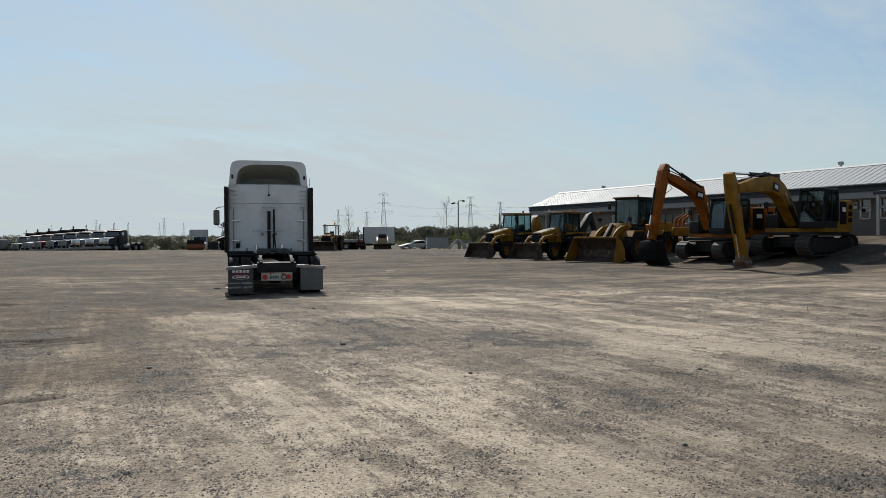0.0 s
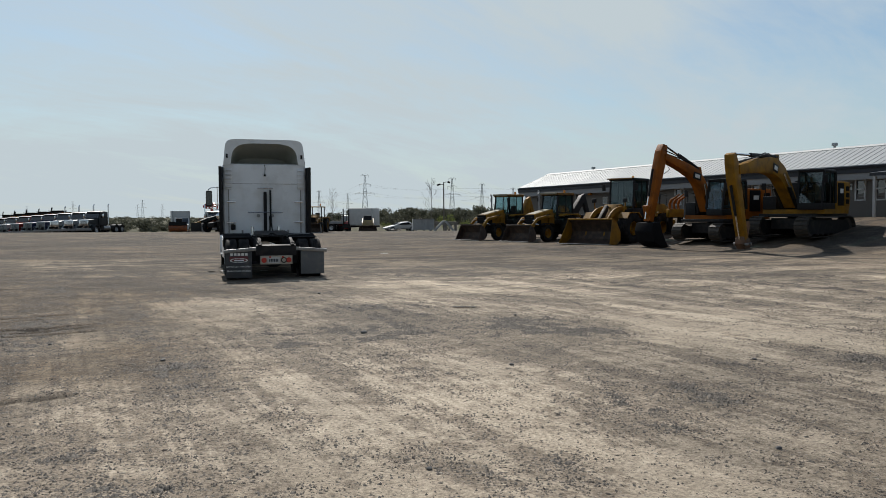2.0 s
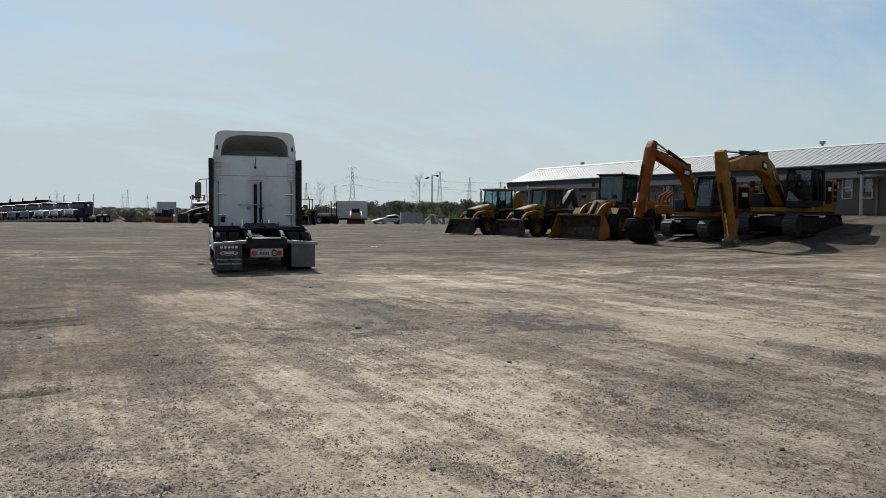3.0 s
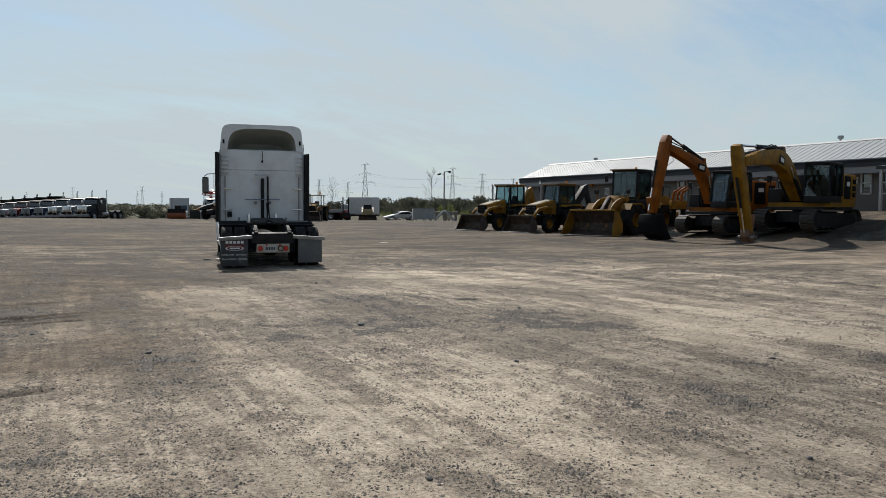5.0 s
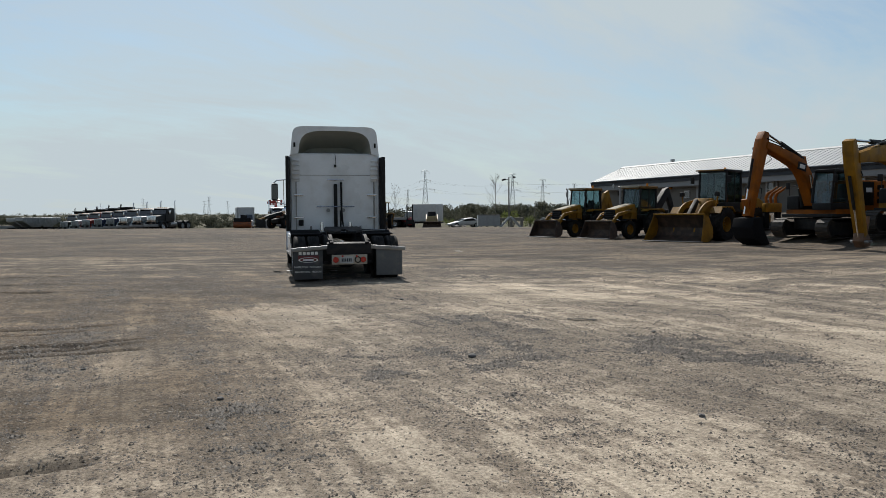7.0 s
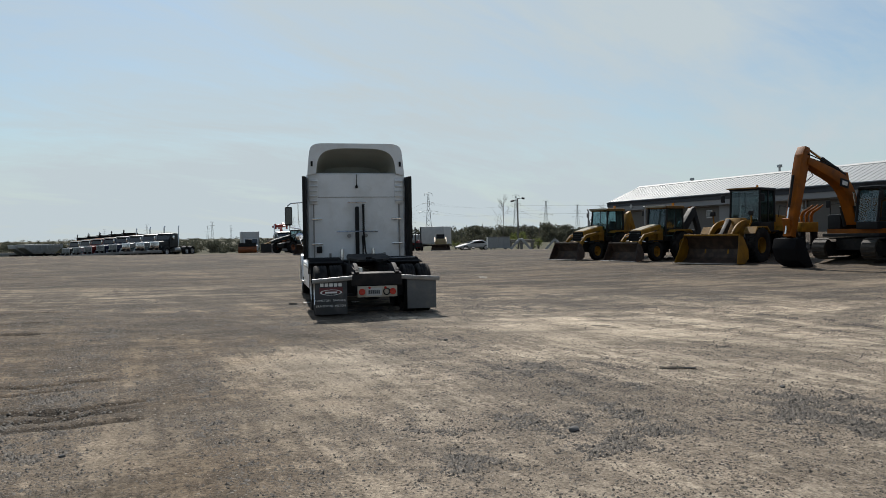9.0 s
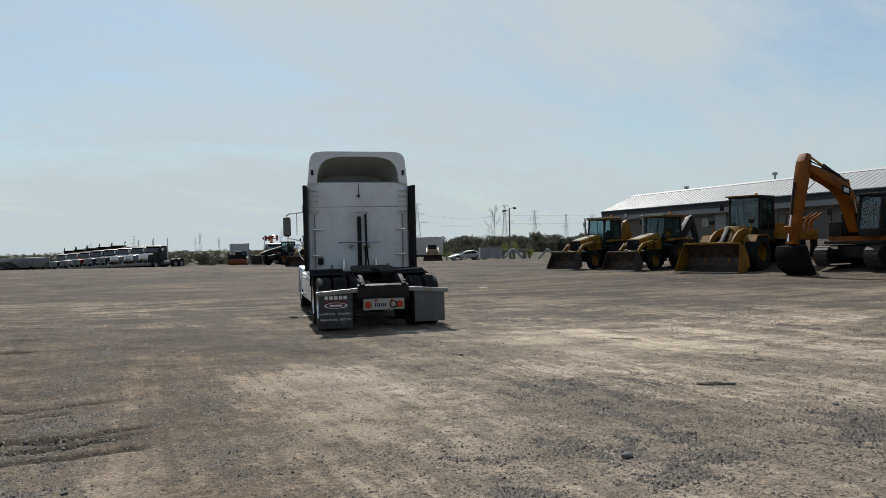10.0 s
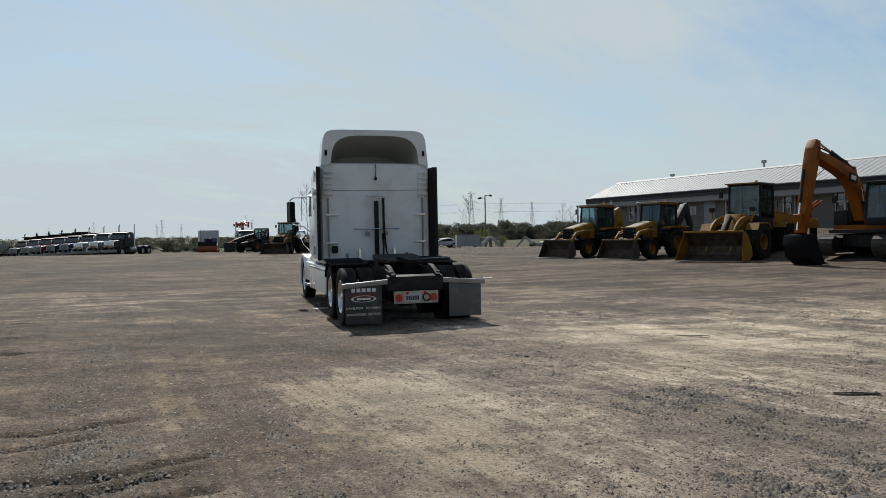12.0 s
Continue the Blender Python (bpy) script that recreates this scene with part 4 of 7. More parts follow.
        part("locker_grip", box((s * 1.222, 3.6, 2.35), (0.03, 0.06, 0.26), bev=0.012), "chrome", lk)
        part("locker_latch", box((s * 1.22, 3.58, 1.3), (0.02, 0.07, 0.2), bev=0.01), "black", lk)
        part("flank_grip", box((s * 1.215, 3.5, 2.98), (0.03, 0.06, 0.26), bev=0.012), "chrome", sl)
        part("flank_lamp", lathe([(0, 0.001), (0.05, 0.05), (0.06, 0.09), (-0.02, 0.1), (-0.03, 0.001)], 16, (s * 1.25, 3.45, 2.62)), "chrome", sl, "round work lamp")
        part("side_extender", box((s * 1.255, 2.42, 2.10), (0.075, 0.36, 1.98), (0, 0, s * 9), bev=0.02), "black", T, "black rubber gap extender")
        # mirror
        mr = part("mirror", box((s * 1.56, 5.55, 2.23), (0.20, 0.16, 0.52), bev=0.05), "black", T, "black door mirror on chrome arms")
        part("mirror_glass", box((s * 1.56, 5.465, 2.23), (0.16, 0.01, 0.44)), "tinted", mr)
        part("mirror_arm", tube([(s * 1.06, 5.45, 2.62), (s * 1.5, 5.56, 2.58), (s * 1.58, 5.57, 2.52), (s * 1.58, 5.57, 2.46)], 0.018), "chrome", mr)
        part("mirror_arm", tube([(s * 1.08, 5.5, 1.72), (s * 1.25, 5.55, 1.86), (s * 1.5, 5.57, 1.92), (s * 1.56, 5.57, 2.0)], 0.018), "chrome", mr)
        part("mirror_arm", tube([(s * 1.3, 5.5, 2.6), (s * 1.3, 5.52, 2.0)], 0.012), "chrome", mr)
        hm = part("hood_mirror", lathe([(-0.05, 0.001), (-0.04, 0.07), (0.0, 0.11), (0.03, 0.1), (0.03, 0.001)], 16), "chrome", T, "round chrome fender mirror")
        hm.matrix_basis = pose(s * 1.22, 6.75, 1.66, 0, 0, 90)
        part("hood_mirror_arm", tube([(s * 0.95, 6.7, 1.2), (s * 1.15, 6.74, 1.4), (s * 1.22, 6.76, 1.6)], 0.012), "chrome", T)
    part("aerial", tube([(1.52, 5.5, 2.5), (1.56, 5.48, 3.6)], 0.008), "black", T, "thin whip aerial")
    # roof fairing, hollow at the back
    n = 26
    outer = [sup(a, h, p, 3.12, y, n) for y, a, h, p in ((2.50, 1.18, 0.78, 0.20), (2.95, 1.17, 0.78, 0.22), (3.4, 1.13, 0.70, 0.28), (3.8, 1.07, 0.50, 0.4), (4.1, 1.0, 0.28, 0.5), (4.35, 0.9, 0.05, 0.6))]
    inner = [sup(a, h, p, 3.17, y, n) for y, a, h, p in ((2.50, 0.97, 0.61, 0.50), (2.54, 0.96, 0.60, 0.50), (3.2, 0.92, 0.50, 0.55), (3.7, 0.80, 0.26, 0.6))]
    part("roof_fairing", loft([inner[0]] + outer, cap=False, closed=False), "white", T, "white roof air fairing, open at the back")
    lin = loft(inner, cap=False, closed=False)
    vs = [lin.verts.new(p) for p in inner[-1]]
    lin.faces.new(vs)
    part("fairing_lining", lin, "fairing_in", T, "grey hollow of the fairing")
    for s in (-1, 1):
        part("fairing_latch", box((s * 1.07, 2.485, 3.4), (0.05, 0.02, 0.12)), "black", T)
    # back wall fittings
    yb = 2.53
    part("wall_seam", box((0, 2.546, 2.60), (2.26, 0.01, 0.012)), "steel", sl)
    part("exhaust_hose", box((0.0, yb - 0.03, 1.72), (0.095, 0.07, 1.30), bev=0.03), "black", T, "black vertical hose guide")
    part("air_hose", tube([(0.14, yb - 0.05, 2.42), (0.145, yb - 0.09, 2.2), (0.15, yb - 0.10, 1.7), (0.17, yb - 0.16, 1.35), (0.2, yb - 0.18, 1.16), (0.12, yb - 0.14, 1.12), (0.13, yb - 0.10, 1.4), (0.12, yb - 0.07, 1.66)], 0.022), "rubber", T, "looped black air hoses")
    part("power_cord", tube([(0.15 + 0.025 * math.cos(k * 0.9), yb - 0.06 + 0.025 * math.sin(k * 0.9), 2.42 - k * 0.0075) for k in range(90)], 0.012, n=5), "black", T)
    for z, x0, x1 in ((2.47, -0.22, 0.22), (1.76, -0.50, 0.50)):
        rl = part("grab_rail", tube([(x0, yb, z), (x0, yb - 0.07, z), (0, yb - 0.08, z), (x1, yb - 0.07, z), (x1, yb, z)], 0.014), "chrome", T)
    for s in (-1, 1):
        part("coupling", lathe([(0, 0.001), (-0.05, 0.03), (-0.05, 0.045), (0.03, 0.05), (0.03, 0.001)], 14), "steel", T).matrix_basis = pose(s * 0.2, yb - 0.03, 1.66, 0, 0, -90)
        for z in (2.07, 1.47):
            part("step_rail", box((s * 0.97, yb - 0.035, z), (0.25, 0.05, 0.035), bev=0.01), "chrome", T)
        part("rail_post", box((s * 1.04, yb - 0.01, 1.75), (0.03, 0.03, 1.35)), "steel", T)
        lou = part("louvre_panel", box((s * 1.04, yb, 2.74), (0.2, 0.03, 0.62), bev=0.01), "white", T)
        for k in range(5):
            part("louvre", box((s * 1.04, yb - 0.03, 2.50 + 0.12 * k), (0.18, 0.04, 0.03), (25, 0, 0)), "white", lou)
        part("shock", cyl((s * 0.38, yb - 0.06, 1.02), (s * 0.38, yb - 0.05, 1.34), 0.04), "chrome", T, "chrome cab damper")
        part("bracket", box((s * 0.66, yb - 0.03, 1.16), (0.05, 0.05, 0.16)), "steel", T)
    part("hook_bracket", box((-0.92, yb - 0.04, 1.33), (0.13, 0.07, 0.16), bev=0.02), "black", T)
    part("roof_cord", tube([(0, yb, 3.16), (0.01, yb - 0.02, 3.05), (0, yb - 0.015, 2.86)], 0.009), "black", T)
    part("cord_plug", cyl((0, yb - 0.02, 2.82), (0, yb - 0.02, 2.88), 0.03), "black", T)
    part("cab_crossbeam", box((0, 2.4, 0.98), (1.3, 0.16, 0.12), bev=0.02), "frame", T)
    part("battery_box", box((-0.75, 2.25, 0.86), (0.4, 0.35, 0.3), bev=0.03), "darkmetal", T)
    return T


stand(semi_truck(), -4.72, 21.1, 16.3)


# ---- heavy machines ----
def cab_box(parent, x0, x1, y0, y1, z0, z1, rake=0.12, post="black", roof="black", sill=0.35, roof_over=0.08, name="cab"):
    """A glazed cab: floor tub, posts, roof, panes and a seat. Front is +y."""
    cab = new(name)
    cab.parent = parent
    zs = z0 + sill
    part("tub", box(((x0 + x1) / 2, (y0 + y1) / 2, (z0 + zs) / 2), (x1 - x0, y1 - y0, zs - z0), bev=0.03), post, cab)
    part("cab_roof", box(((x0 + x1) / 2, (y0 + y1) / 2 - rake * 0.3, z1 - 0.06), (x1 - x0 + 2 * roof_over, y1 - y0 + 2 * roof_over - rake, 0.14), bev=0.05), roof, cab)
    for x in (x0, x1):
        part("front_post", tube([(x, y1, zs), (x, y1 - rake, z1 - 0.1)], 0.055, n=6), post, cab)
        part("rear_post", tube([(x, y0, zs), (x, y0 + 0.05, z1 - 0.1)], 0.065, n=6), post, cab)
        part("door_post", tube([(x, y0 + (y1 - y0) * 0.42, zs), (x, y0 + (y1 - y0) * 0.42, z1 - 0.1)], 0.035, n=6), post, cab)
        part("side_pane", loft([[(x, y0 + 0.05, zs), (x, y1 - 0.04, zs), (x, y1 - rake - 0.02, z1 - 0.12), (x, y0 + 0.08, z1 - 0.12)], [(x + 0.01, y0 + 0.05, zs), (x + 0.01, y1 - 0.04, zs), (x + 0.01, y1 - rake - 0.02, z1 - 0.12), (x + 0.01, y0 + 0.08, z1 - 0.12)]]), "glass", cab)
    for ya, yb in ((y1 - 0.005, y1 - rake), (y0, y0 + 0.05)):
        part("pane", loft([[(x0 + 0.04, ya, zs), (x1 - 0.04, ya, zs), (x1 - 0.04, yb, z1 - 0.12), (x0 + 0.04, yb, z1 - 0.12)], [(x0 + 0.04, ya - 0.01, zs), (x1 - 0.04, ya - 0.01, zs), (x1 - 0.04, yb - 0.01, z1 - 0.12), (x0 + 0.04, yb - 0.01, z1 - 0.12)]]), "glass", cab)
    xm, ym = (x0 + x1) / 2, y0 + (y1 - y0) * 0.35
    seat = box((xm, ym, zs + 0.12), (0.5, 0.48, 0.14), bev=0.04)
    box((xm, ym - 0.24, zs + 0.5), (0.46, 0.12, 0.66), (8, 0, 0), bev=0.04, bm=seat)
    part("seat", seat, "seat", cab)
    sw = lathe([(-0.012, 0.17), (0.012, 0.17), (0.012, 0.19), (-0.012, 0.19), (-0.012, 0.17)], 16)
    part("steering_wheel", sw, "black", cab).matrix_basis = pose(xm, y1 - 0.42, zs + 0.42, 0, -60, 90)
    part("console", box((xm, y1 - 0.28, zs + 0.18), (0.22, 0.2, 0.5), bev=0.03), "seat", cab)
    return cab


def bucket(parent, w, y0, depth, h, z0, material="bucket", side="yellow", name="bucket", teeth=0):
    """A loader bucket, mouth forward; y0 is its lip."""
    prof_o = [(y0, z0), (y0 - depth * 0.55, z0), (y0 - depth * 0.92, z0 + h * 0.16), (y0 - depth, z0 + h * 0.5), (y0 - depth * 0.80, z0 + h * 0.88), (y0 - depth * 0.52, z0 + h)]
    prof_i = [(y0 - depth * 0.54, z0 + h * 0.95), (y0 - depth * 0.76, z0 + h * 0.83), (y0 - depth * 0.93, z0 + h * 0.5), (y0 - depth * 0.86, z0 + h * 0.2), (y0 - depth * 0.55, z0 + 0.04), (y0, z0 + 0.025)]
    def narrowed(bm):
        for v in bm.verts:
            v.co.x *= 1 - 0.13 * max(0.0, v.co.z - z0) / h
        return bm

    b = part(name, narrowed(prism(prof_o + prof_i, -w / 2, w / 2)), material, parent, "worn dirt-stained steel bucket")
    for s in (-1, 1):
        part("side_plate", narrowed(prism([(y0 - 0.02, z0), (y0 - depth * 0.55, z0), (y0 - depth * 0.93, z0 + h * 0.17), (y0 - depth, z0 + h * 0.5), (y0 - depth * 0.8, z0 + h * 0.9), (y0 - depth * 0.5, z0 + h * 1.02), (y0 - depth * 0.36, z0 + h * 0.7)], s * w / 2, s * (w / 2 + 0.035))), side, b)
    part("cutting_edge", box((0, y0 + 0.01, z0 + 0.012), (w + 0.08, 0.22, 0.035), bev=0.006), "steel", b, "bright worn cutting edge")
    part("top_lip", box((0, y0 - depth * 0.5, z0 + h), (w * 0.88 + 0.04, 0.10, 0.08), bev=0.015), side, b)
    for k in range(teeth):
        x = -w / 2 + 0.1 + (w - 0.2) * k / max(1, teeth - 1)
        part("tooth", prism([(y0 - 0.1, z0), (y0 + 0.2, z0 + 0.01), (y0 - 0.05, z0 + 0.09)], x - 0.04, x + 0.04), "steel", b)
    return b


def ram(parent, p, q, r=0.06, split=0.55, name="hydraulic_ram"):
    p, q = Vector(p), Vector(q)
    m = p.lerp(q, split)
    b = part(name, cyl(p, m, r, n=10), "darkmetal", parent)
    part("rod", cyl(m, q, r * 0.55, n=8), "chrome", b)
    return b


def backhoe(paint="yellow", roof="yellow", hoe="yellow", cabin=True, label="", hoe_pose="up", group="backhoe loaders in the machine row"):
    T = thing("backhoe_loader", label or "dusty yellow backhoe loader with its front bucket on the ground", "backhoe", group)
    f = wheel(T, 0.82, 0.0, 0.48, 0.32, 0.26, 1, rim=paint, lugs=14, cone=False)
    wheel_copy(f, -0.82, 0.0, 0.48, 180)
    r = wheel(T, 0.86, -2.15, 0.72, 0.46, 0.38, 1, rim=paint, lugs=18, cone=False)
    wheel_copy(r, -0.86, -2.15, 0.72, 180)
    part("axle", cyl((-0.75, 0, 0.48), (0.75, 0, 0.48), 0.09), "darkmetal", T)
    part("axle", cyl((-0.75, -2.15, 0.72), (0.75, -2.15, 0.72), 0.13), "darkmetal", T)
    part("chassis", prism([(0.55, 0.55), (0.55, 0.95), (-2.9, 1.05), (-2.9, 0.55)], -0.36, 0.36, bev=0.03), "darkmetal", T)
    # hood with black nose and grille
    rings = []
    for y, hw, z0, z1 in ((0.72, 0.36, 0.92, 1.44), (0.66, 0.42, 0.88, 1.54), (-0.2, 0.45, 0.9, 1.70), (-0.95, 0.47, 0.9, 1.82)):
        rings.append([(x, y, z) for x, z in rrect(hw, z0, z1, 0.08)])
    hood = part("hood", loft(rings), paint, T, "engine hood")
    for s in (-1, 1):
        part("hood_stripe", prism([(0.3, 1.20), (0.3, 1.32), (-0.9, 1.62), (-0.9, 1.42)], s * 0.455, s * 0.480), "black", hood, "black decal stripe")
    gr = part("grille", box((0, 0.70, 1.16), (0.82, 0.12, 0.70), bev=0.06), "matte", hood, "black front grille")
    for k in range(5):
        part("grille_bar", box((0, 0.765, 0.94 + 0.11 * k), (0.66, 0.012, 0.03)), "black", gr)
    part("hood_top", prism([(0.62, 1.545), (-0.2, 1.705), (-0.92, 1.825), (-0.92, 1.84), (-0.2, 1.725), (0.62, 1.56)], -0.33, 0.33), "bleached" if paint == "yellow" else paint, hood, "sun-bleached hood top")
    for s in (-1, 1):
        part("side_grille", box((s * 0.458, 0.38, 1.10), (0.03, 0.5, 0.34), bev=0.01), "matte", hood)
        part("headlamp", box((s * 0.28, 0.76, 1.36), (0.14, 0.04, 0.1), bev=0.02), "glass", hood)
    part("exhaust_stack", tube([(0.36, -0.55, 1.6), (0.36, -0.57, 2.62), (0.36, -0.47, 2.76)], 0.055), "siding_l", T, "grey exhaust stack")
    # cab
    if cabin:
        cab = cab_box(T, -0.66, 0.66, -2.6, -1.05, 1.0, 2.76, rake=0.2, post="black", roof=roof, sill=0.25, roof_over=0.1)
        part("roof_visor", box((0, -1.02, 2.735), (1.42, 0.10, 0.10), bev=0.03), "bleached", cab, "pale front edge of the roof")
        for s in (-1, 1):
            part("door_rail", box((s * 0.67, -1.8, 1.62), (0.03, 1.4, 0.06)), "black", cab)
            part("grab_handle", tube([(s * 0.70, -1.02, 1.4), (s * 0.76, -1.0, 1.5), (s * 0.76, -1.06, 2.1), (s * 0.70, -1.1, 2.2)], 0.018), "black", cab)
            part("cab_mirror", box((s * 0.84, -0.98, 2.42), (0.16, 0.05, 0.26), bev=0.02), "black", cab)
    else:
        cab = new("canopy")
        cab.parent = T
        part("canopy_roof", box((0, -1.9, 2.62), (1.5, 1.7, 0.1), bev=0.04), roof, cab)
        for x in (-0.62, 0.62):
            for y in (-2.55, -1.2):
                part("canopy_post", box((x, y, 1.8), (0.08, 0.08, 1.6)), "black", cab)
        seat = box((0, -1.9, 1.35), (0.5, 0.48, 0.14), bev=0.04)
        box((0, -2.14, 1.7), (0.46, 0.12, 0.6), bev=0.04, bm=seat)
        part("seat", seat, "seat", cab)
        part("cab_floor", box((0, -1.8, 1.05), (1.3, 1.6, 0.2), bev=0.03), paint, cab)
    part("beacon", cyl((-0.3, -2.2, 2.74), (-0.3, -2.2, 2.93), 0.075), "amber", T, "amber beacon")
    for s in (-1, 1):
        part("rear_fender", prism([(-1.25, 1.45), (-1.45, 1.56), (-2.7, 1.58), (-2.95, 1.4), (-2.9, 1.36), (-2.65, 1.5), (-1.5, 1.49), (-1.32, 1.42)], s * 0.62, s * 1.1), paint, T)
        part("work_lamp", box((s * 0.5, -1.08, 2.70), (0.16, 0.08, 0.1), bev=0.02), "glass", T)
        # loader arms
        part("loader_arm", prism(beam([(-0.75, 1.42), (-0.1, 1.40), (0.70, 1.26), (1.02, 0.98), (1.30, 0.36)], [0.12, 0.15, 0.19, 0.18, 0.13]), s * 0.60, s * 0.70, bev=0.015), paint, T)
        part("arm_tower", prism([(-0.95, 0.9), (-0.95, 1.62), (-0.6, 1.62), (-0.45, 0.9)], s * 0.50, s * 0.60, bev=0.015), paint, T)
        ram(T, (s * 0.57, -0.4, 0.75), (s * 0.57, 0.7, 1.0), 0.05)
        ram(T, (s * 0.56, -0.35, 1.50), (s * 0.56, 0.98, 1.18), 0.045)
        part("tipping_link", box((s * 0.48, 1.06, 0.72), (0.06, 0.12, 0.42), (25, 0, 0), bev=0.01), paint, T)
        part("front_fender", prism([(0.45, 0.92), (0.3, 1.04), (-0.45, 1.04), (-0.6, 0.9), (-0.56, 0.88), (-0.43, 1.0), (0.28, 1.0), (0.42, 0.89)], s * 0.66, s * 0.98), "black", T)
        part("stabiliser", box((s * 0.95, -3.0, 0.95), (0.2, 0.2, 1.2), (0, s * 12, 0), bev=0.02), "darkmetal" if hoe == "darkmetal" else paint, T)
    part("arm_crossbar", cyl((-0.56, 0.85, 0.92), (0.56, 0.85, 0.92), 0.08), paint, T)
    bucket(T, 2.34, 2.08, 0.80, 0.90, 0.03, side="bucket")
    # hoe folded behind
    if hoe:
        part("swing_frame", box((0, -3.05, 0.9), (0.5, 0.35, 0.9), bev=0.04), "darkmetal", T)
        path, hs = {"up": ([(-3.1, 1.0), (-3.75, 1.9), (-3.45, 2.95)], [0.3, 0.42, 0.25]), "low": ([(-3.0, 1.0), (-3.55, 1.75), (-3.75, 2.45)], [0.34, 0.5, 0.36]),
                    "back": ([(-3.0, 1.0), (-3.5, 1.7), (-4.3, 2.55)], [0.34, 0.5, 0.42])}[hoe_pose]
        bo = part("hoe_boom", prism(beam(path, hs), -0.16, 0.16, bev=0.02), hoe, T, "folded digging boom")
        end = path[-1]
        dp = [(end[0], end[1] + 0.15), (end[0] - 0.55, end[1] - 1.0), (end[0] - 0.45, end[1] - 1.9)]
        part("hoe_stick", prism(beam(dp, [0.34, 0.3, 0.2]), -0.11, 0.11, bev=0.015), hoe, T)
        ram(T, (0, path[1][0] - 0.3, path[1][1] + 0.35), (0, dp[0][0] - 0.25, dp[0][1] + 0.05), 0.06)
        ram(T, (0.2, -3.1, 1.35), (0.2, path[1][0] + 0.1, path[1][1] + 0.3), 0.06)
        by, bz = dp[-1]
        part("hoe_bucket", prism([(by + 0.1, bz + 0.15), (by + 0.75, bz + 0.1), (by + 0.85, bz - 0.35), (by + 0.45, bz - 0.6), (by + 0.1, bz - 0.45)], -0.3, 0.3, bev=0.03), "bucket", T)
    return T


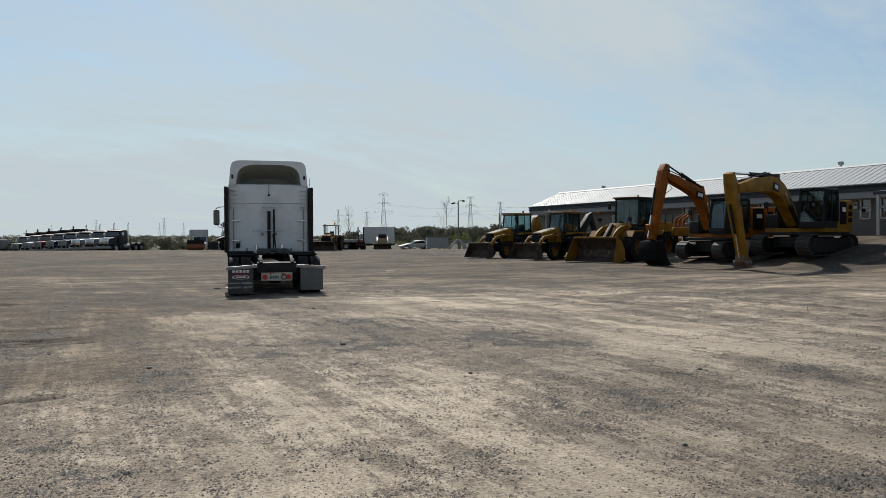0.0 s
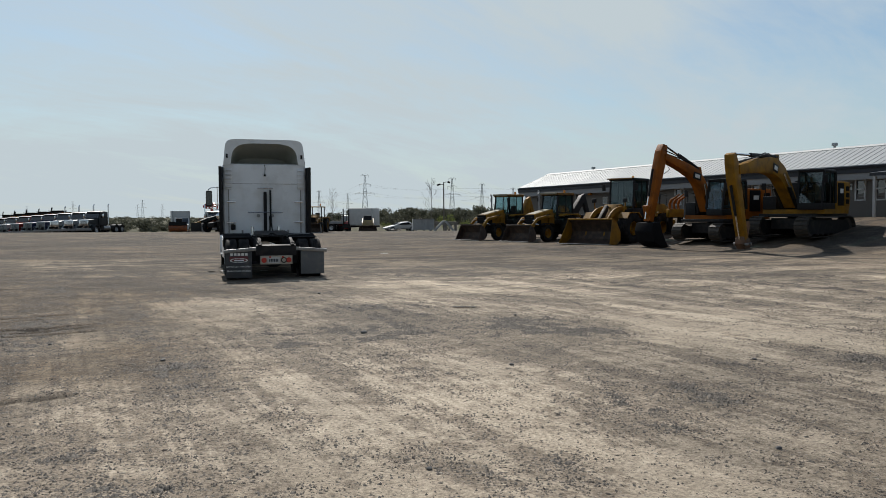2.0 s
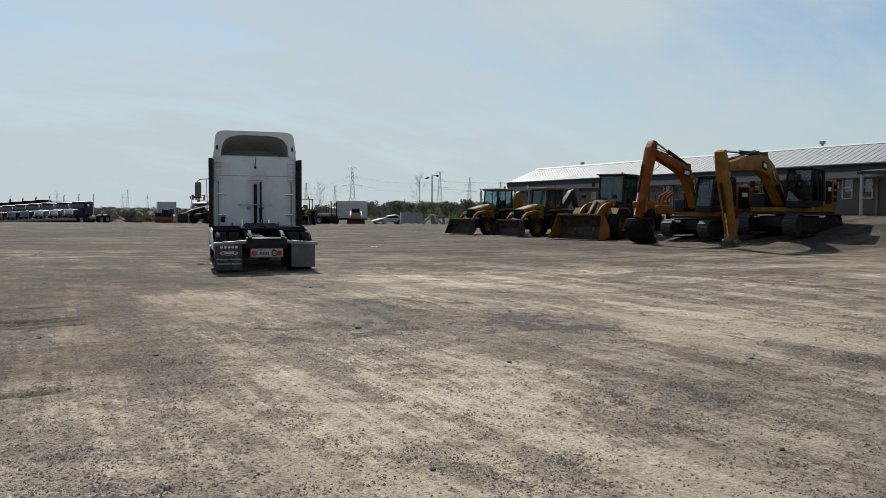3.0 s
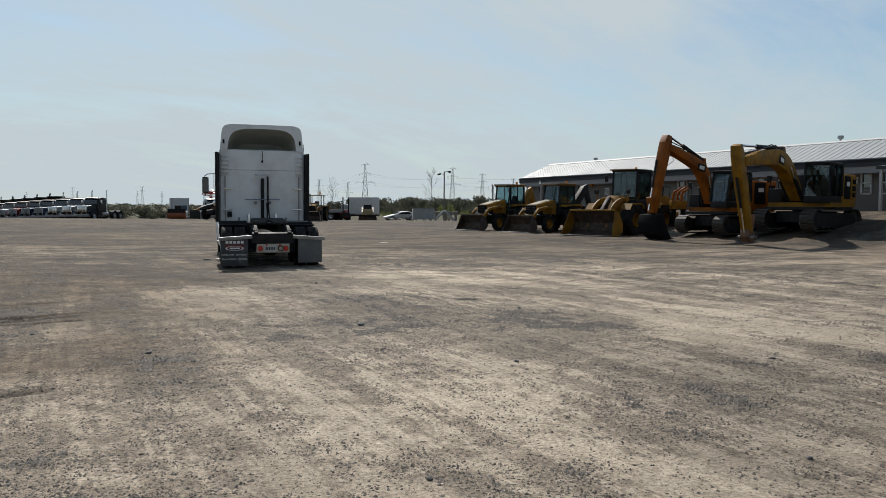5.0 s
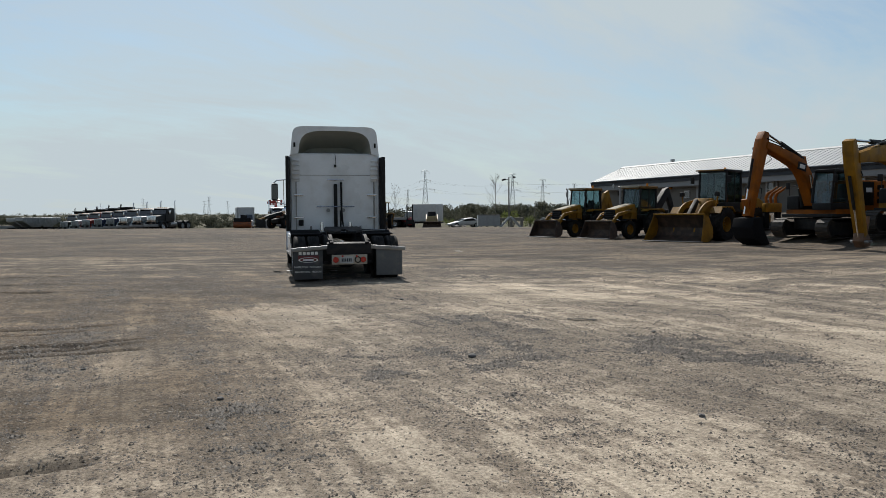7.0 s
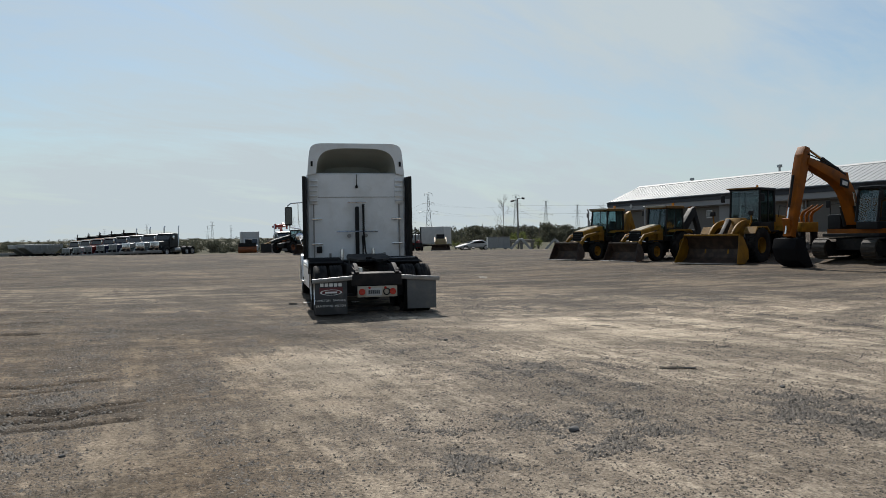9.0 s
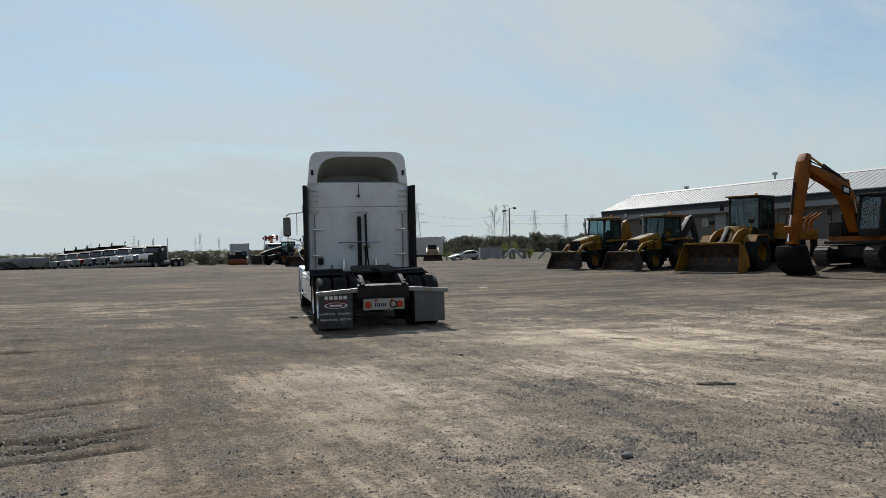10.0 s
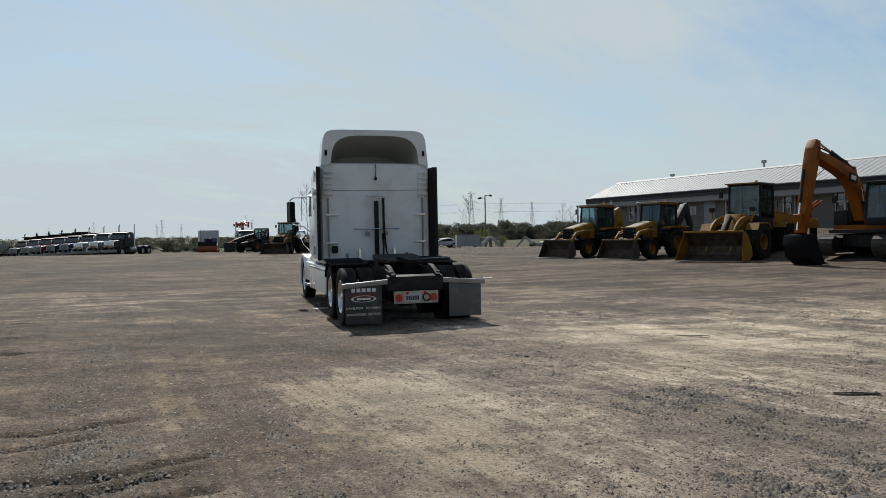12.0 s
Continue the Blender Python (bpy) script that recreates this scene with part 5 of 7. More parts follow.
def wheel_loader():
    T = thing("wheel_loader", "large yellow wheel loader with a wide dirty bucket lowered", "wheel loader")
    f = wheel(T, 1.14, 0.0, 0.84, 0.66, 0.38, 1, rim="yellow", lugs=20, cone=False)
    for x, y, t in ((-1.14, 0, 180), (1.14, -3.3, 0), (-1.14, -3.3, 180)):
        wheel_copy(f, x, y, 0.84, t)
    for y in (0, -3.3):
        part("axle", cyl((-0.9, y, 0.8), (0.9, y, 0.8), 0.18), "darkmetal", T)
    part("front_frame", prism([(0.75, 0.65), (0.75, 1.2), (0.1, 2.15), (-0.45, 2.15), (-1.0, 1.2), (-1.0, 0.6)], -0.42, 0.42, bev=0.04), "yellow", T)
    part("rear_frame", prism([(-1.1, 0.6), (-1.1, 1.35), (-5.1, 1.35), (-5.2, 0.9), (-4.2, 0.6)], -0.55, 0.55, bev=0.04), "darkmetal", T)
    part("articulation", cyl((0, -1.05, 0.6), (0, -1.05, 1.4), 0.2), "darkmetal", T)
    hood = part("engine_hood", prism([(-2.5, 1.35), (-2.5, 2.35), (-4.6, 2.2), (-5.15, 2.0), (-5.2, 1.3)], -0.82, 0.82, bev=0.07), "yellow", T)
    for k in range(5):
        part("louvre", box((0.83, -3.3 - 0.25 * k, 1.85), (0.02, 0.12, 0.5)), "black", hood)
    part("counterweight", box((0, -5.15, 1.0), (2.3, 0.5, 0.6), bev=0.1), "yellow", T)
    part("exhaust_stack", tube([(0.3, -3.0, 2.3), (0.3, -3.0, 3.05), (0.3, -3.1, 3.15)], 0.06), "darkmetal", T)
    part("air_cleaner", cyl((-0.35, -3.0, 2.3), (-0.35, -3.0, 2.75), 0.14), "black", T)
    cab = cab_box(T, -0.86, 0.66, -2.45, -0.85, 1.45, 3.62, rake=0.1, post="black", roof="black", sill=0.50, roof_over=0.08)
    part("roof_edge", box((0, -0.78, 3.60), (1.6, 0.08, 0.07), bev=0.02), "faded", cab, "worn brown front edge of the roof")
    part("beacon", cyl((-0.4, -1.6, 3.60), (-0.4, -1.6, 3.76), 0.06), "amber", cab)
    for s in (-1, 1):
        part("mirror", box((s * 1.05, -0.85, 3.12), (0.2, 0.08, 0.36), bev=0.03), "black", cab)
        part("mirror_arm", tube([(s * 0.8, -0.95, 3.3), (s * 1.05, -0.85, 3.3)], 0.015), "black", cab)
        part("front_fender", prism([(0.72, 1.4), (0.45, 1.72), (-0.55, 1.74), (-0.9, 1.45), (-0.85, 1.42), (-0.52, 1.68), (0.42, 1.66), (0.66, 1.38)], s * 0.82, s * 1.42), "yellow", T)
        part("rear_fender", prism([(-2.5, 1.5), (-2.75, 1.74), (-3.9, 1.74), (-4.2, 1.4), (-4.15, 1.36), (-3.86, 1.66), (-2.78, 1.66), (-2.56, 1.46)], s * 0.82, s * 1.42), "yellow", T)
        part("lift_arm", prism(beam(*rounded([(-0.55, 1.95), (0.15, 1.92), (0.85, 1.66), (1.38, 1.15), (1.66, 0.45)], [0.16, 0.24, 0.30, 0.26, 0.18])), s * 0.54, s * 0.63, bev=0.015), "yellow", T)
        ram(T, (s * 0.36, -0.3, 1.0), (s * 0.36, 0.85, 1.4), 0.08)
        st = part("ladder", box((s * 1.02, -1.15, 1.05), (0.05, 0.45, 0.9)), "black", T)
        for k in range(3):
            part("rung", box((s * 1.08, -1.15, 0.72 + 0.3 * k), (0.16, 0.42, 0.04)), "black", st)
        part("platform", box((s * 0.95, -1.6, 1.5), (0.42, 1.5, 0.08), bev=0.02), "black", T)
        # hand rails round the hood and the steps
        for y0, y1 in ((-3.0, -3.9), (-4.0, -4.8)):
            part("hand_rail", tube([(s * 0.82, y0, 2.2), (s * 0.86, y0, 2.75), (s * 0.86, y1, 2.72), (s * 0.82, y1, 2.15)], 0.022), "black", T)
        part("front_lamp", box((s * 1.0, 0.25, 2.36), (0.24, 0.14, 0.22), bev=0.03), "black", T)
        part("lamp_post", tube([(s * 0.85, 0.2, 1.7), (s * 0.98, 0.2, 1.95), (s * 1.0, 0.22, 2.3)], 0.04), "yellow", T)
    part("tilt_lever", prism(beam(*rounded([(0.50, 2.05), (0.95, 1.55), (1.55, 1.0)], [0.20, 0.30, 0.20])), -0.10, 0.10, bev=0.02), "darkmetal", T, "greasy dark tilt lever")
    ram(T, (0, -0.6, 1.9), (0, 0.48, 2.0), 0.11)
    part("arm_crossbar", cyl((-0.5, 1.2, 1.25), (0.5, 1.2, 1.25), 0.15), "yellow", T)
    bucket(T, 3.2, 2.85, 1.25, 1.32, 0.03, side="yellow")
    return T


def excavator(paint, label, boom, stick, tip, house_turn=0.0, small=False, tall=False):
    """boom: centre line; stick: from top to wrist; tip: 'bucket' or 'coupler'. Forward is +y. Origin under the slewing ring."""
    T = thing("excavator", label, "excavator", "tracked excavators in the machine row")
    L, hgt, tw, gauge = (3.7, 0.86, 0.6, 1.12) if small else (3.95, 0.94, 0.62, 1.14)
    r = hgt / 2
    for s in (-1, 1):
        tr = new("track")
        tr.parent, tr.location = T, (s * gauge, 0, 0)
        fr = [(-L / 2 + r, 0.16), (L / 2 - r, 0.16), (L / 2 - r * 0.6, r), (L / 2 - r, hgt - 0.16), (-L / 2 + r, hgt - 0.16), (-L / 2 + r * 0.6, r)]
        part("track_frame", prism(fr, -tw * 0.3, tw * 0.3), "darkmetal", tr)
        for y in (-L / 2 + r, L / 2 - r):
            part("sprocket", cyl((-tw * 0.28, y, r), (tw * 0.28, y, r), r - 0.07, n=20), "track", tr)
        for k in range(7):
            y = -L / 2 + r + (L - 2 * r) * (k + 0.5) / 7
            part("roller", cyl((-tw * 0.26, y, 0.2), (tw * 0.26, y, 0.2), 0.11, n=12), "track", tr)
        shoe = box((0, 0, 0), (tw, 0.18, 0.035))
        box((0, 0.05, 0.025), (tw, 0.02, 0.03), bm=shoe)
        first = part("track_shoe", shoe, "track", tr, smooth=False)
        straight, per = L - 2 * r, 2 * (L - 2 * r) + 2 * math.pi * r
        count = 46
        for k in range(count):
            d = per * k / count
            if d < straight:
                y, z, a = -straight / 2 + d, 0.02, 180
            elif d < straight + math.pi * r:
                th = (d - straight) / r
                y, z, a = straight / 2 + (r - 0.02) * math.sin(th), r - (r - 0.02) * math.cos(th), 180 + math.degrees(th)
            elif d < 2 * straight + math.pi * r:
                y, z, a = straight / 2 - (d - straight - math.pi * r), hgt - 0.02, 0
            else:
                th = (d - 2 * straight - math.pi * r) / r
                y, z, a = -straight / 2 - (r - 0.02) * math.sin(th), r + (r - 0.02) * math.cos(th), math.degrees(th)
            m = pose(0, y, z, a, 0, 0)
            if k == 0:
                first.matrix_basis = m
            else:
                again(first, m)
    part("belly", box((0, -0.1, 0.98), (2 * gauge + 0.3, 2.9, 0.14), bev=0.03), "darkmetal", T)
    part("undercarriage", box((0, 0, 0.6), (2 * gauge - tw, 2.2, 0.5), bev=0.04), "darkmetal", T)
    part("slew_ring", cyl((0, 0, 0.72), (0, 0, 1.06), 0.6, n=24), "darkmetal", T)
    H = new("superstructure")
    H.parent = T
    H.rotation_euler[2] = radians(house_turn)
    wd = 1.25 if small else 1.36
    part("deck", slab([(-wd, 1.1), (wd * 0.98, 1.1), (wd, -2.1), (0.8, -2.7), (-0.8, -2.7), (-wd, -2.1)], 1.04, 1.24), paint, H)
    cw = [(wd * math.sin(a) * 1.0, -1.55 - 1.35 * math.cos(a) ** 0.8) for a in (radians(-88 + 16 * k) for k in range(12))]
    part("counterweight", slab([(-wd, -1.5)] + cw + [(wd, -1.5)], 1.2, 2.42), paint, H)
    part("engine_hood", box((0.15, -0.95, 1.88), (2 * wd - 0.55, 1.5, 1.28), bev=0.09), "black" if not small else paint, H)
    # flank panels with louvres, on the cab's side
    fl = part("side_panel", box((-wd + 0.05, -1.25, 1.86), (0.12, 1.9, 1.30), bev=0.05), paint, H)
    vt = part("vent_panel", box((-wd - 0.01, -1.78, 1.92), (0.05, 0.72, 1.06), bev=0.03), paint, H)
    for k in range(3):
        part("vent", box((-wd - 0.035, -1.80, 1.60 + 0.30 * k), (0.02, 0.46, 0.21), bev=0.008), "matte", vt)
    part("logo_patch", box((-wd - 0.012, -0.95, 1.92), (0.03, 0.80, 1.02), bev=0.01), "matte", H)
    part("logo_block", box((-wd - 0.032, -1.02, 2.08), (0.012, 0.40, 0.20)), "letter", H)
    part("right_box", box((wd - 0.32, 0.5, 1.55), (0.62, 1.15, 0.62), bev=0.06), "black", H, "black tool and fuel box")
    part("hand_rail", tube([(wd - 0.1, 1.0, 1.3), (wd - 0.1, 1.0, 2.3), (wd - 0.1, 0.2, 2.35), (wd - 0.1, 0.1, 1.9)], 0.022), "black", H)
    part("mirror", box((wd - 0.05, 1.05, 2.3), (0.2, 0.06, 0.3), bev=0.02), "black", H)
    cab_box(H, -wd + 0.02, -0.3, -0.35, 1.38, 1.22, 3.0 if not small else 2.95, rake=0.22, post="black", roof="black", sill=0.3, roof_over=0.03)
    part("mirror", box((-wd - 0.12, 1.3, 2.55), (0.16, 0.06, 0.34), bev=0.02), "black", H)
    part("exhaust_stack", cyl((0.7, -1.2, 2.2), (0.7, -1.2, 2.6), 0.06), "darkmetal", H)
    # boom, stick and rams
    hs = [0.36, 0.46, 0.52, 0.46, 0.30] if small else [0.42, 0.62, 0.72, 0.66, 0.36]
    arm = part("boom", prism(beam(*rounded(boom, hs)), -0.06, 0.42, bev=0.03), paint, H)
    part("logo_patch", box((-0.075, *[(a + b) / 2 for a, b in zip(boom[-2], boom[-3])]), (0.02, 0.55, 0.34), (12, 0, 0), bev=0.01), "black", arm)
    part("logo_block", box((-0.09, *[(a + b) / 2 for a, b in zip(boom[-2], boom[-3])]), (0.012, 0.32, 0.17), (12, 0, 0)), "letter", arm)
    (ty, tz), (wy, wz) = stick
    d = Vector((wy - ty, wz - tz))
    st = part("stick", prism(beam([(ty, tz), tuple(Vector((ty, tz)) + d * 0.10), tuple(Vector((ty, tz)) + d * 0.26), tuple(Vector((ty, tz)) + d * 0.6), (wy, wz)], [0.26, 0.46, 0.56 if not small else 0.46, 0.42 if not small else 0.36, 0.28]), -0.01, 0.37, bev=0.025), paint, H)
    top = Vector((ty - 0.1, tz))
    mid = Vector(boom[-3]) + Vector((0, 0.62))
    part("ram_lug", prism([(mid.x - 0.12, mid.y + 0.1), (mid.x + 0.12, mid.y + 0.1), (mid.x + 0.3, mid.y - 0.55), (mid.x - 0.3, mid.y - 0.55)], 0.1, 0.26), paint, H)
    ram(H, (0.18, mid.x, mid.y), (0.18, top.x, top.y), 0.09, 0.6)
    for s in (-0.14, 0.5):
        ram(H, (s, 0.95, 1.35), (s, boom[2][0] - 0.1, boom[2][1] - 0.1), 0.085, 0.6)
    off = Vector((-d.y, d.x)).normalized() * (0.34 if d.y < 0 else -0.34)
    a0, a1 = Vector((ty, tz)) + d * 0.34 + off, Vector((wy, wz)) - d * 0.02 + off * 0.7
    ram(H, (0.18, a0.x, a0.y), (0.18, a1.x, a1.y), 0.055, 0.55)
    for k in range(4):
        x = -0.02 + 0.14 * k
        pts = [(x, p[0], p[1] + hs[i] / 2 + 0.10 + 0.09 * math.sin(i * 2.3 + k)) for i, p in enumerate(boom[1:], 1)]
        part("hose", tube(pts, 0.024, n=5), "black", H)
    part("hose", tube([(0.1, boom[-1][0], boom[-1][1] - 0.1), (-0.05, boom[-1][0] - 0.25, boom[-1][1] - 0.6), (0.05, wy + (ty - wy) * 0.6 - 0.2, wz + (tz - wz) * 0.6)], 0.02, n=5), "black", H)
    if tip == "bucket":
        bp = [(wy - 0.2, wz - 0.02), (wy + 0.24, wz - 0.06), (wy + 0.34, wz - 0.45), (wy + 0.15, wz - 0.92), (wy - 0.30, wz - 1.18), (wy - 0.75, wz - 1.18), (wy - 0.6, wz - 0.95), (wy - 0.36, wz - 0.5)]
        bk = part("digging_bucket", prism(bp, -0.36, 0.72, bev=0.03), "matte", H, "black digging bucket resting on the ground")
        for k in range(5):
            x = -0.31 + 0.245 * k
            part("tooth", prism([(wy - 0.7, wz - 1.18), (wy - 0.95, wz - 1.17), (wy - 0.7, wz - 1.08)], x - 0.05, x + 0.05), "steel", bk)
        part("bucket_link", box((0.18, wy + 0.1, wz + 0.4), (0.3, 0.12, 0.7), (-15, 0, 0), bev=0.02), paint, H)
    else:
        cp = part("coupler", prism([(wy - 0.28, wz + 0.05), (wy + 0.2, wz + 0.12), (wy + 0.3, wz - 0.18), (wy + 0.05, wz - 0.42), (wy - 0.4, wz - 0.36), (wy - 0.42, wz - 0.1)], 0.0, 0.36, bev=0.03), "rust", H, "rusty empty quick coupler")
        for y in (-0.22, 0.12):
            part("pin", cyl((-0.12, wy + y, wz - 0.2), (0.48, wy + y, wz - 0.2), 0.06), "steel", cp)
        part("bucket_link", box((0.18, wy - 0.32, wz + 0.35), (0.28, 0.1, 0.75), (18, 0, 0), bev=0.02), "rust", H)
    return T


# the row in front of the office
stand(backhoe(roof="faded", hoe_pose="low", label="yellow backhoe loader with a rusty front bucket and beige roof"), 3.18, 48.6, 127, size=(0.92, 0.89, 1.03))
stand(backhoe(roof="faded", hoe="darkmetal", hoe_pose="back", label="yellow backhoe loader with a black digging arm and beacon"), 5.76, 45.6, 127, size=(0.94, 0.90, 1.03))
stand(wheel_loader(), 9.25, 41.9, 135, size=(0.95, 0.95, 0.97))
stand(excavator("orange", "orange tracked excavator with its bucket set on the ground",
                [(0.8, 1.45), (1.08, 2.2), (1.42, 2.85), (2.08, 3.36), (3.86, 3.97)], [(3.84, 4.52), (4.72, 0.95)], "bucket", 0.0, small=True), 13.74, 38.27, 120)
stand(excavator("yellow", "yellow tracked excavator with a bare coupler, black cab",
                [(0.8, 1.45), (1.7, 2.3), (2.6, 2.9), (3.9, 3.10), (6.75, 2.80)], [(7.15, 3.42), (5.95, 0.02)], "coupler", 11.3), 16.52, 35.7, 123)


def ripper():
    T = thing("ripper", "yellow three-tined ripper attachment standing on its frame", "attachment")
    part("tool_bar", box((0, 0, 1.10), (0.9, 0.34, 0.46), bev=0.04), "yellow", T)
    for s in (-1, 1):
        part("stand_leg", box((s * 0.32, 0, 0.48), (0.22, 0.26, 0.92), bev=0.02), "matte", T)
        part("foot_plate", box((s * 0.32, 0, 0.03), (0.3, 0.5, 0.06), bev=0.01), "darkmetal", T)
    for k in (-1, 0, 1):
        part("tine", tube([(k * 0.26, 0.05, 1.3), (k * 0.26, 0.12, 1.6), (k * 0.26 + 0.05, 0.05, 1.82), (k * 0.26 + 0.22, -0.1, 1.96), (k * 0.26 + 0.42, -0.18, 2.14)], [0.08, 0.08, 0.075, 0.06, 0.03], n=8), "orange", T)
    return T


stand(ripper(), 12.9, 42.6, 15)


# ---- the row of parked trucks ----
def road_truck(paint, kind="tractor", grille="chrome", label="", group="trucks parked in a row"):
    T = thing("dump_truck" if kind == "dump" else "tractor_unit", label, "truck", group)
    for s in (-1, 1):
        part("frame_rail", box((s * 0.4, 3.0, 0.92), (0.09, 8.0, 0.26)), "frame", T)
    w = wheel(T, 1.04, 0.0, 0.52, 0.5, 0.3, 1)
    for x, y, t in ((-1.04, 0, 180), (1.04, 1.35, 0), (-1.04, 1.35, 180)):
        wheel_copy(w, x, y, 0.52, t)
    f = wheel(T, 1.0, 5.6, 0.52, 0.3, 0.3, 1)
    wheel_copy(f, -1.0, 5.6, 0.52, 180)
    rings = [[(x, y, z) for x, z in rrect(hw, z0, z1, r)] for y, hw, z0, z1, r in ((2.9, 1.0, 1.0, 2.78, 0.12), (3.6, 1.02, 1.0, 2.86, 0.14), (4.35, 0.98, 1.0, 2.74, 0.14), (4.72, 0.96, 1.0, 1.98, 0.1))]
    cab = part("cab", loft(rings), paint, T)
    rings = [[(x, y, z) for x, z in rrect(hw, z0, z1, r)] for y, hw, z0, z1, r in ((4.7, 0.86, 0.95, 1.95, 0.1), (5.6, 0.72, 0.9, 1.84, 0.12), (6.45, 0.62, 0.8, 1.76, 0.1))]
    part("hood", loft(rings), paint, T)
    gr = part("grille", box((0, 6.5, 1.30), (1.22, 0.08, 1.02), bev=0.03), grille, T, "bright radiator grille")
    for k in range(7):
        part("grille_bar", box((-0.39 + 0.13 * k, 6.55, 1.28), (0.02, 0.03, 0.8)), "darkmetal", gr)
    part("windscreen", loft([[(-0.84, 4.40, 2.66), (0.84, 4.40, 2.66), (0.88, 4.73, 2.02), (-0.88, 4.73, 2.02)], [(-0.84, 4.42, 2.67), (0.84, 4.42, 2.67), (0.88, 4.75, 2.03), (-0.88, 4.75, 2.03)]]), "tinted", cab)
    part("sun_visor", box((0, 4.46, 2.76), (1.8, 0.3, 0.07), (-12, 0, 0), bev=0.02), "steel", cab)
    part("bumper", box((0, 6.6, 0.58), (2.0, 0.14, 0.34), bev=0.04), "steel", T, "dull metal bumper")
    for s in (-1, 1):
        ao = [(5.6 + 0.72 * math.cos(a), 0.52 + 0.68 * math.sin(a)) for a in (radians(5 + 14 * k) for k in range(13))]
        ai = [(5.6 + 0.60 * math.cos(a), 0.52 + 0.58 * math.sin(a)) for a in (radians(5 + 14 * k) for k in range(13))]
        part("front_fender", prism(ao + ai[::-1], s * 0.64, s * 1.17), paint, T)
        part("headlamp", box((s * 0.82, 6.36, 1.12), (0.36, 0.16, 0.22), bev=0.04), "glass", T)
        part("door_window", box((s * 0.995, 3.95, 2.28), (0.06, 0.72, 0.52), bev=0.04), "tinted", cab)
        part("mirror", box((s * 1.32, 4.4, 2.25), (0.18, 0.08, 0.46), bev=0.03), "chrome", T)
        part("mirror_arm", tube([(s * 1.0, 4.3, 2.4), (s * 1.32, 4.4, 2.4)], 0.02), "chrome", T)
        part("fuel_tank", cyl((s * 0.86, 2.5, 0.72), (s * 0.86, 3.9, 0.72), 0.3, n=18), "steel" if kind != "dump" else "darkmetal", T, "dull metal fuel tank")
        part("exhaust_stack", tube([(s * 1.0, 2.75, 1.0), (s * 1.0, 2.75, 3.6), (s * 1.0, 2.62, 3.75)], 0.065), "chrome" if kind != "dump" else "darkmetal", T, "tall exhaust stack")
    for k in range(5):
        part("roof_lamp", box((-0.6 + 0.3 * k, 4.0, 2.87), (0.1, 0.12, 0.06), bev=0.01), "amber", cab)
    if kind == "dump":
        body = BM()
        box((0, 0.4, 1.32), (2.3, 4.6, 0.1), bm=body)
        for s in (-1, 1):
            box((s * 1.15, 0.4, 2.2), (0.08, 4.6, 1.75), bm=body)
            for k in range(6):
                box((s * 1.21, -1.7 + 0.84 * k, 2.2), (0.08, 0.1, 1.6), bm=body)
        box((0, 2.68, 2.3), (2.36, 0.08, 1.95), bm=body)
        box((0, -1.88, 2.1), (2.36, 0.08, 1.6), bm=body)
        box((0, 2.9, 3.22), (2.36, 0.5, 0.08), bm=body)
        bmesh.ops.translate(body, vec=(0, 0, 0.06), verts=body.verts)
        part("dump_body", body, "darkmetal", T, "dark high-sided dump body", smooth=False)
    else:
        part("fifth_wheel", slab([(-0.45, 0.3), (-0.4, 1.1), (0.4, 1.1), (0.45, 0.3), (0.1, 0.0), (-0.1, 0.0)], 1.12, 1.18), "darkmetal", T)
        for s in (-1, 1):
            for y in (0.0, 1.35):
                arc_o = [(y + 0.63 * math.cos(a), 0.52 + 0.63 * math.sin(a)) for a in (radians(20 + 14 * k) for k in range(11))]
                arc_i = [(y + 0.61 * math.cos(a), 0.52 + 0.61 * math.sin(a)) for a in (radians(20 + 14 * k) for k in range(11))]
                part("half_fender", prism(arc_o + arc_i[::-1], s * 0.72, s * 1.3), "black", T)
    return T


ROW = [  # front axle place, paint, kind, label
    (-43.3, 98.1, "black_paint", "tractor", "black day-cab tractor unit with chrome stacks"),
    (-46.2, 100.4, "silver", "tractor", "silver tractor unit with a tall chrome grille"),
    (-49.1, 102.6, "silver", "tractor", "grey tractor unit with a chrome grille"),
    (-52.0, 104.9, "navy", "dump", "dark blue dump truck with a black body"),
    (-54.9, 107.2, "navy", "dump", "dark blue dump truck in the parked row"),
    (-57.8, 109.4, "dkred", "dump", "dark red dump truck in the parked row"),
    (-60.7, 111.7, "trim", "dump", "white dump truck in the parked row"),
    (-63.6, 114.0, "black_paint", "dump", "black dump truck with a chrome grille"),
]
HEAD = 171      # turn of the row
for x, y, paint, kind, label in ROW:
    t = road_truck(paint, kind, "chrome" if kind == "tractor" else "galv", label)
    c = Matrix.Rotation(radians(HEAD), 2) @ Vector((0, 5.6))
    stand(t, x - c.x, y - c.y, HEAD)


